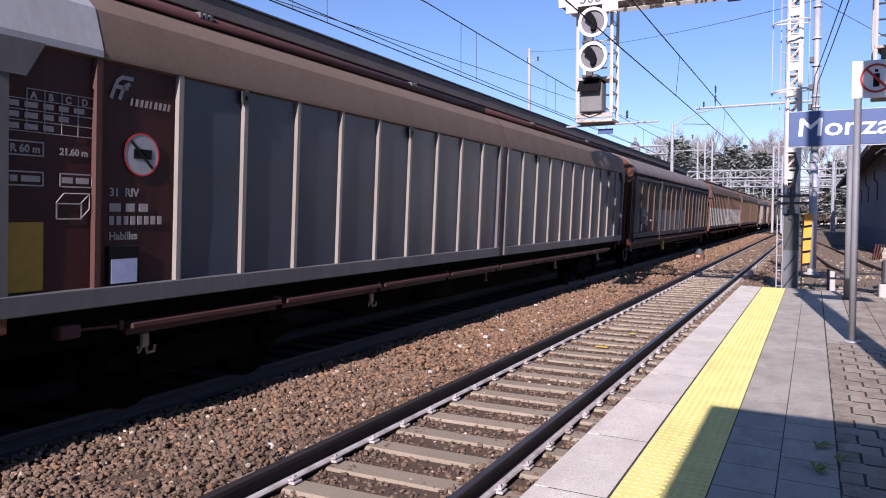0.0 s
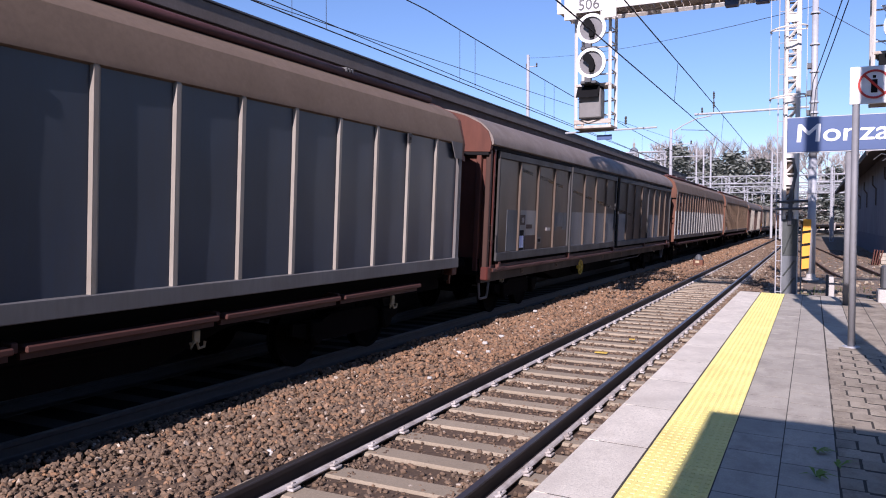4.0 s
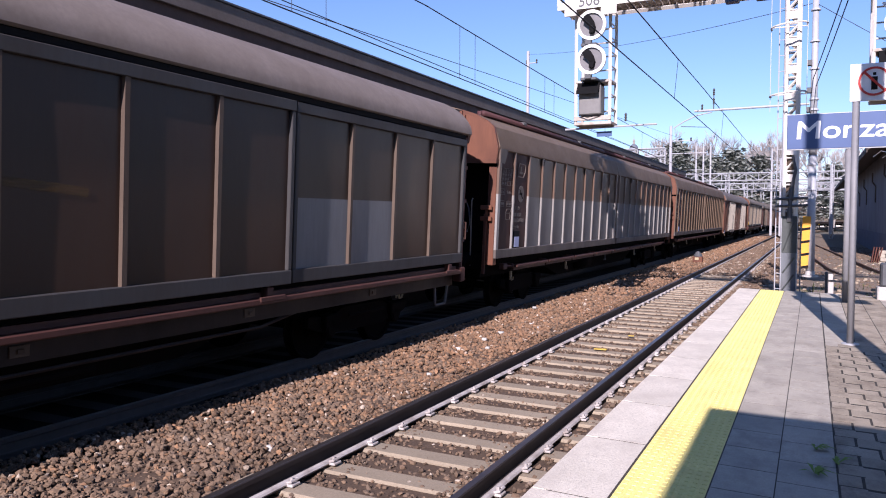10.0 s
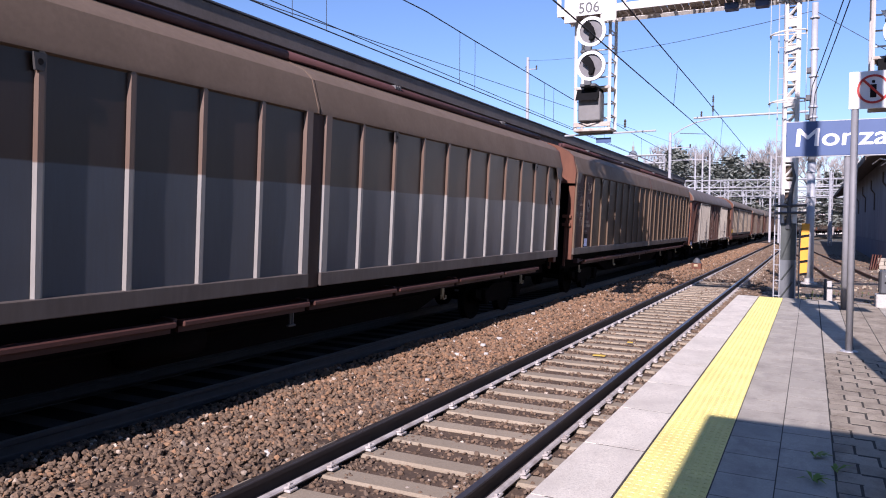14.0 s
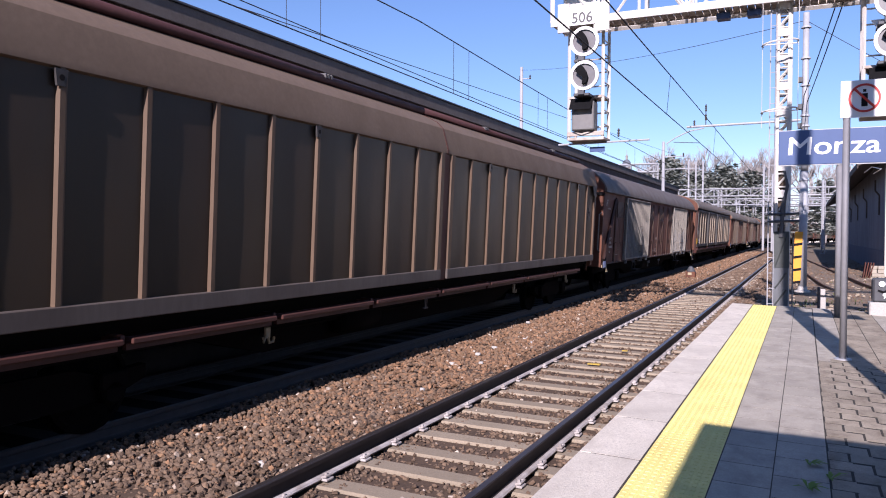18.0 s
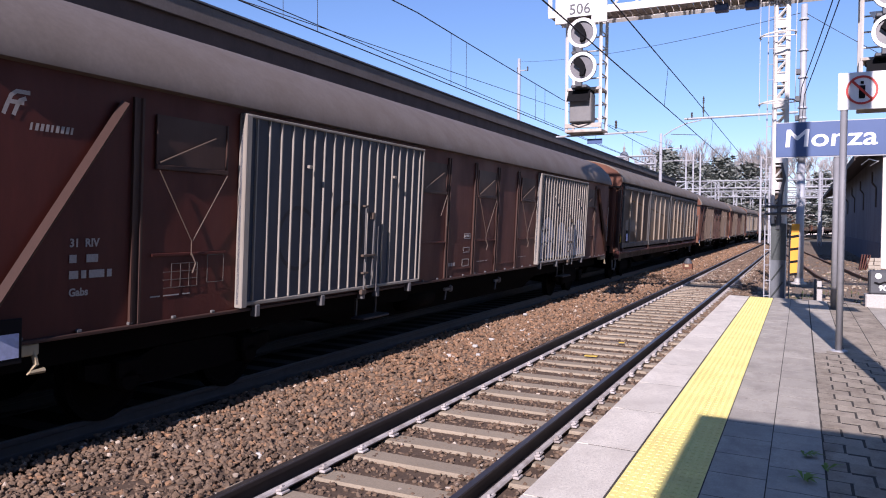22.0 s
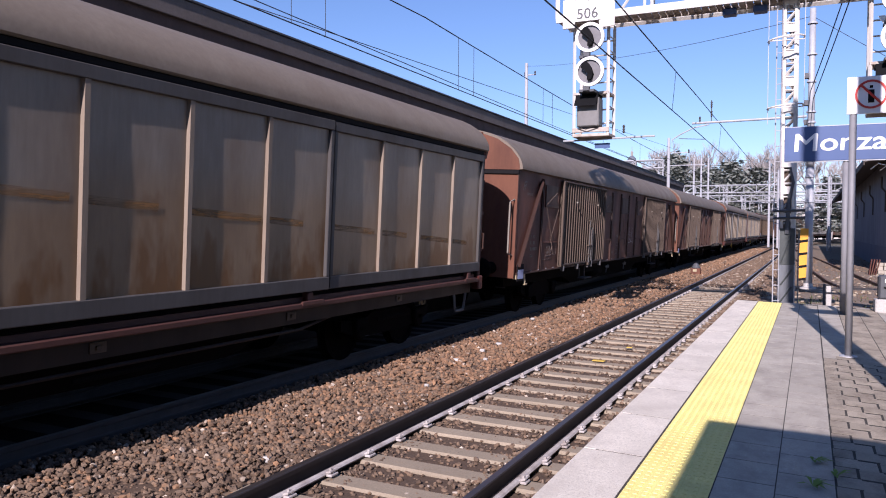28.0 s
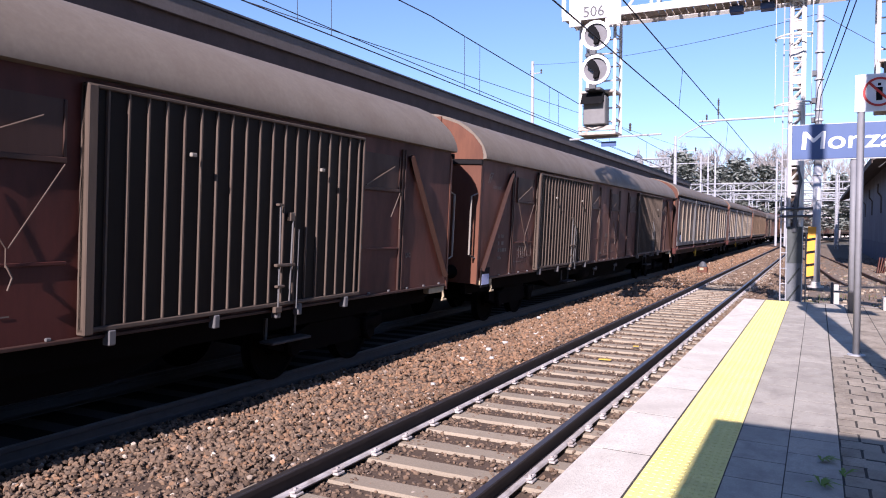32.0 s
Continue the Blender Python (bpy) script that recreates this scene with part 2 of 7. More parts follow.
M_rail_head = plain("rail_head", (0.19, 0.165, 0.16), 0.32, 0.85, 0.25, 10)
M_rail_foot = worn_paint("limewashed_foot", (0.46, 0.43, 0.415), (0.17, 0.13, 0.11), 0.75, 0.8, False, False, 3.0)
M_sleeper = stone("sleeper_concrete", (0.25, 0.205, 0.15), (0.40, 0.33, 0.245), 60, 0.9, 0.4)
M_ballast = ballast_mat("ballast_stone", (0.080, 0.051, 0.033), (0.185, 0.122, 0.078), (0.148, 0.105, 0.074))
M_ballast_rust = ballast_mat("rusty_ballast_stone", (0.115, 0.064, 0.036), (0.275, 0.155, 0.084), (0.205, 0.138, 0.088))
# bed colour darkened to carry the shade under the train
M_shaded_bed = stone("shaded_track_bed", (0.008, 0.007, 0.006), (0.016, 0.013, 0.011), 45, 0.95, 0.0, 1.0, None, None, 0.03)
M_ballast_bed = stone("ballast_bed", (0.06, 0.04, 0.028), (0.125, 0.084, 0.058), 45, 0.95, 0.0, 1.0)
M_coping = stone("coping_granite", (0.565, 0.52, 0.437), (0.83, 0.765, 0.652), 75, 0.8, 0.25, 0.6, (0.40, 0.36, 0.31), (0.47, 0.42, 0.355))
M_tactile = stone("tactile_yellow", (0.80, 0.68, 0.20), (0.93, 0.82, 0.33), 70, 0.75, 0.14, 0.25, None, (0.68, 0.56, 0.20))
M_slab = stone("grey_slab", (0.355, 0.325, 0.27), (0.51, 0.468, 0.39), 110, 0.85, 0.42, 0.5, None, (0.25, 0.225, 0.188))
M_paver = stone("sand_paver", (0.29, 0.248, 0.188), (0.45, 0.39, 0.30), 100, 0.9, 0.5, 0.35, None, (0.13, 0.10, 0.07))
M_joint = stone("joint_sand", (0.03, 0.027, 0.023), (0.07, 0.06, 0.048), 90, 0.95, 0)
M_concrete = stone("concrete", (0.36, 0.345, 0.32), (0.50, 0.48, 0.45), 40, 0.9, 0.2)
M_soil = stone("soil_and_gravel", (0.12, 0.092, 0.066), (0.26, 0.20, 0.145), 30, 0.95, 0, 1.0)
M_grass = plain("thin_grass", (0.085, 0.105, 0.04), 0.95, 0, 0.5, 25, 0.4)
M_field = plain("far_ground", (0.11, 0.10, 0.075), 0.95, 0, 0.4, 0.3)
M_steel_white = worn_paint("white_lattice_paint", (0.66, 0.64, 0.60), (0.30, 0.22, 0.16), 0.4, 0.6)
M_post_steel = plain("dull_post_steel", (0.20, 0.20, 0.21), 0.6, 0.0, 0.18, 14)
M_galv = plain("galvanised_steel", (0.37, 0.38, 0.40), 0.5, 0.1, 0.18, 14)
M_steel_dark = plain("dark_steel", (0.085, 0.088, 0.095), 0.6, 0.3, 0.3)
M_sign_blue = plain("sign_blue", (0.05, 0.09, 0.21), 0.45, 0, 0.08, 5, 0.02)
M_sign_white = plain("sign_white", (0.80, 0.80, 0.80), 0.4, 0, 0.05, 5, 0.02)
M_sign_red = plain("sign_red", (0.55, 0.04, 0.03), 0.45, 0, 0.08, 5, 0.02)
M_lens = plain("signal_lens", (0.15, 0.145, 0.15), 0.4, 0.0, 0.3, 9)
M_lens_dark = plain("signal_hood_black", (0.008, 0.008, 0.009), 0.8, specular=0.08)
M_lens_red = plain("lamp_glass_red", (0.25, 0.03, 0.03), 0.2)
M_box_grey = plain("signal_box_grey", (0.17, 0.165, 0.16), 0.6, 0, 0.2)
M_mast_plate = plain("mast_plate", (0.06, 0.068, 0.066), 0.7, 0.0, 0.3)
M_wire = plain("copper_wire", (0.03, 0.032, 0.04), 0.9, 0.0)
M_ins = plain("insulator_brown", (0.045, 0.038, 0.036), 0.5)
M_plate_orange = plain("warning_orange", (0.72, 0.33, 0.03), 0.6, 0, 0.1, 6)
M_walk = worn_paint("rusty_walkway", (0.50, 0.45, 0.40), (0.14, 0.08, 0.05), 0.8, 0.8, False, False, 2.0)
M_canopy_upper = worn_paint("canopy_fascia_grey", (0.155, 0.128, 0.112), (0.10, 0.08, 0.068), 0.5, 0.7, False)
M_canopy_lower = worn_paint("canopy_fascia_rust", (0.105, 0.068, 0.055), (0.06, 0.042, 0.036), 0.5, 0.7, False)
M_canopy_dark = worn_paint("canopy_fascia_dark", (0.085, 0.067, 0.057), (0.045, 0.035, 0.03), 0.5, 0.7, False)
M_canopy_brown = worn_paint("canopy_fascia_brown", (0.17, 0.115, 0.084), (0.09, 0.06, 0.045), 0.5, 0.7, False)
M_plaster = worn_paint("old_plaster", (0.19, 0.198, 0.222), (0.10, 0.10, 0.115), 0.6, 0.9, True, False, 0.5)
M_tile_roof = stone("roof_tile_dark", (0.07, 0.06, 0.055), (0.12, 0.10, 0.09), 20, 0.9, 0.0)
# bark, twigs and needles lightened, with distance haze in their colours
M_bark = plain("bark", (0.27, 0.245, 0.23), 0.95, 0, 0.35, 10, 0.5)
M_twig = plain("hazy_bare_twig", (0.36, 0.335, 0.32), 0.95, 0, 0.3, 3)
M_conifer = plain("hazy_conifer_needles", (0.19, 0.205, 0.18), 0.9, 0, 0.45, 1.2)
M_block = stone("cream_block", (0.32, 0.28, 0.22), (0.44, 0.39, 0.32), 20, 0.9, 0.3)
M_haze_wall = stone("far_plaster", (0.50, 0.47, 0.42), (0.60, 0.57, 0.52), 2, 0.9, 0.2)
M_church = stone("church_brick", (0.26, 0.24, 0.22), (0.34, 0.31, 0.29), 2, 0.9, 0.2)
M_copper = plain("dome_lead", (0.11, 0.125, 0.15), 0.7, 0, 0.2, 2)
M_graffiti_white = plain("graffiti_white", (0.43, 0.425, 0.435), 0.7, 0, 0.3, 6)
M_weed = plain("weed_green", (0.16, 0.24, 0.045), 0.8, 0, 0.3, 30)
M_core = worn_paint("mast_core_rust", (0.17, 0.125, 0.095), (0.06, 0.045, 0.035), 0.7)
M_sheath = worn_paint("mast_sheath_grey", (0.13, 0.142, 0.155), (0.07, 0.06, 0.05), 0.6)
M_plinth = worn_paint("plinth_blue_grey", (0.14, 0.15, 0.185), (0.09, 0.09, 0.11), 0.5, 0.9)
M_digit = plain("digit_grey", (0.09, 0.088, 0.09), 0.6)
M_hook_yellow = plain("litter_ochre", (0.48, 0.33, 0.06), 0.8, 0, 0.4, 30)
def smear_coat(name, color):
    """Thin wiped paint that lets the panel show through."""
    m = Nodes(name)
    f = m.noise((1, 0.7, 7), 3.0, 5, 0.65)
    m.put(m.bsdf.inputs["Alpha"], m.ramp(f, [(0.36, (0.1,)), (0.62, (0.8,))]))
    return m.done(m.mix(f, times(color, 0.7), times(color, 1.2)), 0.6, 0.0, 0.3)


M_smear = smear_coat("orange_smear", (0.13, 0.08, 0.03))
M_smear_dark = smear_coat("rust_smear", (0.24, 0.125, 0.042))
M_rib_dull = worn_paint("rib_dull", (0.105, 0.078, 0.06), (0.06, 0.042, 0.033), 0.5, specular=0.15)
M_rod = worn_paint("operating_rod", (0.12, 0.085, 0.065), (0.08, 0.05, 0.04), 0.5)
M_sole = worn_paint("sole_bar_grime", (0.021, 0.012, 0.010), (0.010, 0.007, 0.006), 0.6)
M_patch_grey = worn_paint("grey_repair_coat", (0.085, 0.092, 0.102), (0.05, 0.045, 0.04), 0.6)
M_patch_dusty = worn_paint("dusty_grey_coat", (0.17, 0.15, 0.13), (0.09, 0.065, 0.05), 0.5)
M_patch_brown = worn_paint("brown_repair_coat", (0.034, 0.017, 0.0125), (0.02, 0.012, 0.01), 0.4)
M_post_brown = worn_paint("post_brown", (0.055, 0.027, 0.02), (0.03, 0.016, 0.013), 0.5)
M_graffiti_dark = plain("graffiti_dark", (0.025, 0.025, 0.03), 0.7)


# ---- mesh tools ----
class Geo:
    """Collects corners and faces for one mesh."""

    def __init__(self):
        self.v, self.f = [], []

    def add(self, v, f):
        k = len(self.v)
        self.v += [tuple(p) for p in v]
        self.f += [tuple(i + k for i in q) for q in f]
        return self

    def box(self, x0, x1, y0, y1, z0, z1, c=0.0):
        if c <= 0:
            return self.add([(x, y, z) for z in (z0, z1) for y in (y0, y1) for x in (x0, x1)],
                            [(0, 2, 3, 1), (4, 5, 7, 6), (0, 1, 5, 4), (2, 6, 7, 3), (0, 4, 6, 2), (1, 3, 7, 5)])
        v = []
        for z, i in ((z0, c), (z0 + c, 0), (z1 - c, 0), (z1, c)):
            a, b, d, e = x0 + i, x1 - i, y0 + i, y1 - i
            if i == 0:
                v += [(a + c, d, z), (b - c, d, z), (b, d + c, z), (b, e - c, z), (b - c, e, z), (a + c, e, z), (a, e - c, z), (a, d + c, z)]
            else:
                v += [(a, d, z), (b, d, z), (b, d, z), (b, e, z), (b, e, z), (a, e, z), (a, e, z), (a, d, z)]
        f = [tuple(range(7, -1, -1)), tuple(range(24, 32))]
        for r in range(3):
            f += [(r * 8 + i, r * 8 + (i + 1) % 8, r * 8 + 8 + (i + 1) % 8, r * 8 + 8 + i) for i in range(8)]
        return self.add(v, f)

    def prism(self, profile, y0, y1, axis="y"):
        """A closed profile of (across, up) pushed along an axis."""
        n = len(profile)
        put = {"y": lambda a, b, s: (a, s, b), "x": lambda a, b, s: (s, a, b), "z": lambda a, b, s: (a, b, s)}[axis]
        v = [put(a, b, s) for s in (y0, y1) for a, b in profile]
        f = [(i, (i + 1) % n, n + (i + 1) % n, n + i) for i in range(n)] + [tuple(range(n - 1, -1, -1)), tuple(range(n, 2 * n))]
        return self.add(v, f)

    def tube(self, points, r, n=8, r2=None, cap=True):
        pts = [Vector(p) for p in points]
        rings = []
        for i, p in enumerate(pts):
            d = (pts[min(i + 1, len(pts) - 1)] - pts[max(i - 1, 0)]).normalized()
            u = d.cross(Vector((0, 0, 1)) if abs(d.z) < 0.9 else Vector((1, 0, 0))).normalized()
            w = d.cross(u)
            q = r if r2 is None else r + (r2 - r) * i / (len(pts) - 1)
            rings += [p + q * (u * math.cos(2 * math.pi * j / n) + w * math.sin(2 * math.pi * j / n)) for j in range(n)]
        f = [(i * n + j, i * n + (j + 1) % n, (i + 1) * n + (j + 1) % n, (i + 1) * n + j) for i in range(len(pts) - 1) for j in range(n)]
        if cap:
            f += [tuple(range(n - 1, -1, -1)), tuple(range((len(pts) - 1) * n, len(pts) * n))]
        return self.add(rings, f)

    def bar(self, a, b, w, h=None):
        """A square bar between two points."""
        return self.tube([a, b], w * 0.707, 4) if h is None else self.tube([a, b], max(w, h) * 0.6, 4)

    def lathe(self, profile, n=20, axis="z", at=(0, 0, 0)):
        """(radius, along) turned round an axis through at."""
        v = []
        for r, s in profile:
            for j in range(n):
                c, d = r * math.cos(2 * math.pi * j / n), r * math.sin(2 * math.pi * j / n)
                p = {"z": (c, d, s), "y": (c, s, d), "x": (s, c, d)}[axis]
                v.append((p[0] + at[0], p[1] + at[1], p[2] + at[2]))
        m = len(profile)
        f = [(i * n + j, i * n + (j + 1) % n, (i + 1) * n + (j + 1) % n, (i + 1) * n + j) for i in range(m - 1) for j in range(n)]
        f += [tuple(range(n - 1, -1, -1)), tuple(range((m - 1) * n, m * n))]
        return self.add(v, f)

    def mesh(self, name, smooth=False):
        me = bpy.data.meshes.new(name)
        me.from_pydata(self.v, [], self.f)
        bm = bmesh.new()
        bm.from_mesh(me)
        bmesh.ops.recalc_face_normals(bm, faces=bm.faces)
        bm.to_mesh(me)
        bm.free()
        if smooth:
            me.shade_smooth()
        if smooth == "angle":
            me.set_sharp_from_angle(angle=radians(28))
        return me


def thing(name, label, category, at=None, kind="", group=""):
    ob = new(name)
    if at is not None:
        ob.matrix_world = at
    return tagged(ob, label, category, group, kind)


def part(name, geo, material, parent=None, label="", smooth=False, at=None):
    me = geo.mesh(name, smooth) if isinstance(geo, Geo) else geo
    if not me.materials:
        me.materials.append(material)
    ob = new(name, me)
    if parent is not None:
        ob.parent = parent
    if at is not None:
        ob.matrix_local = at if isinstance(at, Matrix) else Matrix.Translation(at)
    return tagged(ob, label)


def solid(name, geo, material, label, category, kind="", smooth=False, group=""):
    return tagged(part(name, geo, material, None, "", smooth), label, category, group, kind)


def lettering(name, text, size, material, parent, at, bold=0.0, shear=0.0, depth=0.002, align="LEFT"):
    cu = bpy.data.curves.new(name, "FONT")
    cu.body, cu.size, cu.offset, cu.shear, cu.extrude, cu.align_x = text, size, bold, shear, depth, align
    cu.resolution_u = 3
    tmp = bpy.data.objects.new(name, cu)
    scene.collection.objects.link(tmp)
    me = bpy.data.meshes.new_from_object(tmp.evaluated_get(bpy.context.evaluated_depsgraph_get()))
    bpy.data.objects.remove(tmp)
    me.materials.clear()
    me.materials.append(material)
    ob = new(name, me)
    ob.parent = parent
    ob.matrix_local = at
    return ob


# ---- the line of the tracks ----
BEND, RADIUS = 100.0, 420.0


def line(s, offset):
    """Place and heading on a line beside the train's, offset metres across, s metres ahead."""
    if s <= BEND:
        return Vector((offset, s, 0)), 0.0
    a = (s - BEND) / RADIUS
    c = RADIUS - offset - 7.06
    centre = Vector((offset + c, BEND, 0))
    return centre + Vector((-c * math.cos(a), c * math.sin(a), 0)), a


def swept(profile, offset, s0, s1, step=10.0, z=0.0):
    """A profile of (across, up) swept along the line of the tracks."""
    g = Geo()
    bends = [BEND + step * i for i in range(80)]
    stations = sorted({s0, s1, *(b for b in bends if s0 < b < s1)})
    v = []
    for s in stations:
        p, a = line(s, offset)
        for u, h in profile:
            v.append((p.x + u * math.cos(a), p.y - u * math.sin(a), z + h))
    n = len(profile)
    f = [(i * n + j, i * n + (j + 1) % n, (i + 1) * n + (j + 1) % n, (i + 1) * n + j) for i in range(len(stations) - 1) for j in range(n)]
    f += [tuple(range(n - 1, -1, -1)), tuple(range((len(stations) - 1) * n, len(stations) * n))]
    return g.add(v, f)

# ---- ground, ballast and tracks ----
NEAR, FAR_TRACK = -2.97, -7.17          # track centres
RAIL_Z = -0.577
TRAIN_Z = -0.60                    # rail top of the train's track


def ground():
    g = Geo()
    n = 24
    v = [(0, 60, -1.0)] + [(r * math.cos(2 * math.pi * j / n), 60 + r * math.sin(2 * math.pi * j / n), -1.0) for r in (60, 300, 2500) for j in range(n)]
    f = [(0, 1 + j, 1 + (j + 1) % n) for j in range(n)]
    for k in range(2):
        f += [(1 + k * n + j, 1 + k * n + (j + 1) % n, 1 + (k + 1) * n + (j + 1) % n, 1 + (k + 1) * n + j) for j in range(n)]
    solid("ground", g.add(v, f), M_field, "flat dry earth reaching to the horizon", "ground", "structure")


def ballast_bed():
    prof = [(-10.0, -0.95), (-9.4, -0.80), (-8.0, -0.79), (-5.6, -0.79), (-4.7, -0.765), (-4.0, -0.775), (-3.75, -0.775), (-2.2, -0.80), (-1.7, -0.81), (-1.0, -0.83), (-1.0, -0.98), (-10.0, -0.98)]
    solid("ballast_bed", swept([(x + 7.06, z) for x, z in prof], FAR_TRACK, -12, 330, 10), M_ballast_bed,
          "brown crushed-stone bed under the tracks", "ballast", "structure")
    # separate strip, painted near black where the train shades the ballast
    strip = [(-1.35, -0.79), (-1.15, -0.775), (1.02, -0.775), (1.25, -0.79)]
    solid("track_bed", swept(strip, FAR_TRACK, -12, 330, 10), M_shaded_bed, "ballast under the goods train, painted black for its shade", "ballast", "structure")


def loose_ballast():
    """Stones one by one where the camera is near, as one loose mass."""
    rng = np.random.default_rng(7)
    t = (1 + 5 ** 0.5) / 2
    ico = np.array([(-1, t, 0), (1, t, 0), (-1, -t, 0), (1, -t, 0), (0, -1, t), (0, 1, t), (0, -1, -t), (0, 1, -t), (t, 0, -1), (t, 0, 1), (-t, 0, -1), (-t, 0, 1)]) / 1.9
    tri = np.array([(0, 11, 5), (0, 5, 1), (0, 1, 7), (0, 7, 10), (0, 10, 11), (1, 5, 9), (5, 11, 4), (11, 10, 2), (10, 7, 6), (7, 1, 8),
                    (3, 9, 4), (3, 4, 2), (3, 2, 6), (3, 6, 8), (3, 8, 9), (4, 9, 5), (2, 4, 11), (6, 2, 10), (8, 6, 7), (9, 8, 1)])
    beds = ((-6.25, -3.86, -7.0, 9.0, 640, 0.015, 0.034, -0.765), (-6.25, -3.86, 9.0, 20.0, 340, 0.019, 0.040, -0.764),
            (-6.25, -3.86, 20.0, 48.0, 90, 0.03, 0.055, -0.765), (-3.70, -2.30, -7.0, 10.0, 330, 0.012, 0.027, -0.792), (-3.66, -3.40, -7.0, 16.0, 380, 0.012, 0.024, -0.774), (-2.55, -2.25, -7.0, 16.0, 300, 0.012, 0.024, -0.774),
            (-3.70, -2.30, 10.0, 30.0, 140, 0.014, 0.032, -0.788), (-3.70, -2.30, 30.0, 90.0, 55, 0.035, 0.065, -0.762), (-6.2, -3.86, 48.0, 95.0, 35, 0.05, 0.085, -0.775), (-2.12, -1.24, -7.0, 24.0, 210, 0.014, 0.032, -0.795),
            (-2.1, -1.15, 15.8, 26.0, 190, 0.02, 0.05, None), (-1.5, -0.1, 16.0, 30.0, 70, 0.015, 0.045, None), (-2.1, 0.4, 26.0, 60.0, 45, 0.03, 0.07, None), (0.5, 4.2, 16.2, 30.0, 55, 0.02, 0.05, None), (0.0, 3.6, 30.0, 60.0, 28, 0.03, 0.07, None))
    vs, fs, k, rusty = [], [], 0, []
    for x0, x1, y0, y1, density, small, large, z in beds:
        n = int((x1 - x0) * (y1 - y0) * density)
        size = rng.uniform(small, large, (n, 1, 1)) * rng.uniform(0.55, 1.35, (n, 1, 3))
        size[:, :, 2] *= 0.75
        p = ico[None] * size * rng.uniform(0.68, 1.3, (n, 12, 1))
        a = rng.uniform(0, 6.283, n)
        b = rng.uniform(-0.7, 0.7, n)
        ca, sa, cb, sb = np.cos(a)[:, None], np.sin(a)[:, None], np.cos(b)[:, None], np.sin(b)[:, None]
        y1r, z1r = p[:, :, 1] * cb - p[:, :, 2] * sb, p[:, :, 1] * sb + p[:, :, 2] * cb
        x2, y2 = p[:, :, 0] * ca - y1r * sa, p[:, :, 0] * sa + y1r * ca
        px, py = rng.uniform(x0, x1, n), rng.uniform(y0, y1, n)
        swell = 0.014 * np.sin(px * 3.1 + py * 1.7) + 0.010 * np.sin(py * 4.3 - px * 2.2) + 0.012 * np.clip((-4.2 - px) * 2, -1, 1)
        if z is None:
            flat = -0.25 - 0.42 * np.clip((py - 19) / 14, 0, 1) - 0.14 * np.clip((px - 0.6) / 0.5, 0, 1) * np.clip(1 - (py - 15) / 12, 0, 1)
            edge = np.clip((-1.15 - px) / 0.75, 0, 1)
            pz = flat * (1 - edge) + (-0.79) * edge + rng.uniform(-0.02, 0.015, n)
        else:
            pz = z + rng.uniform(-0.018, 0.02, n) + (swell if x0 < -4 else 0)
        q = np.stack([x2 + px[:, None], y2 + py[:, None], z1r + pz[:, None]], 2).reshape(-1, 3)
        vs.append(q)
        fs.append((tri[None] + (k + 12 * np.arange(n))[:, None, None]).reshape(-1, 3))
        k += 12 * n
        rusty += list((rng.uniform(0, 1, n) < np.clip((py - 4) / 8, 0.12, 0.85)).astype(int)) if x0 < -4 else [0] * n
    me = bpy.data.meshes.new("ballast_stones")
    V, F = np.concatenate(vs), np.concatenate(fs)
    me.vertices.add(len(V))
    me.vertices.foreach_set("co", V.ravel())
    me.loops.add(F.size)
    me.loops.foreach_set("vertex_index", F.ravel().astype(np.int32))
    me.polygons.add(len(F))
    me.polygons.foreach_set("loop_start", np.arange(0, F.size, 3, dtype=np.int32))
    me.update(calc_edges=True)
    me.shade_flat()
    me.materials.append(M_ballast)
    me.materials.append(M_ballast_rust)
    me.polygons.foreach_set("material_index", np.repeat(np.array(rusty, dtype=np.int32), 20))
    tagged(new("ballast_stones", me), "loose angular brown ballast stones between the tracks", "ballast", kind="stuff")


RAIL = [(-0.075, -0.172), (0.075, -0.172), (0.075, -0.161), (0.02, -0.145), (0.009, -0.13), (0.008, -0.055), (0.034, -0.042), (0.035, -0.008), (0.029, -0.0005),
        (-0.029, -0.0005), (-0.035, -0.008), (-0.034, -0.042), (-0.008, -0.055), (-0.009, -0.13), (-0.02, -0.145), (-0.075, -0.161)]
HEAD = [(-0.031, -0.007), (0.031, -0.007), (0.0275, 0.0012), (-0.0275, 0.0012)]
FOOT = [(0.03, -0.150), (0.076, -0.1625), (0.082, -0.150), (0.07, -0.134), (0.045, -0.128), (0.03, -0.134)]


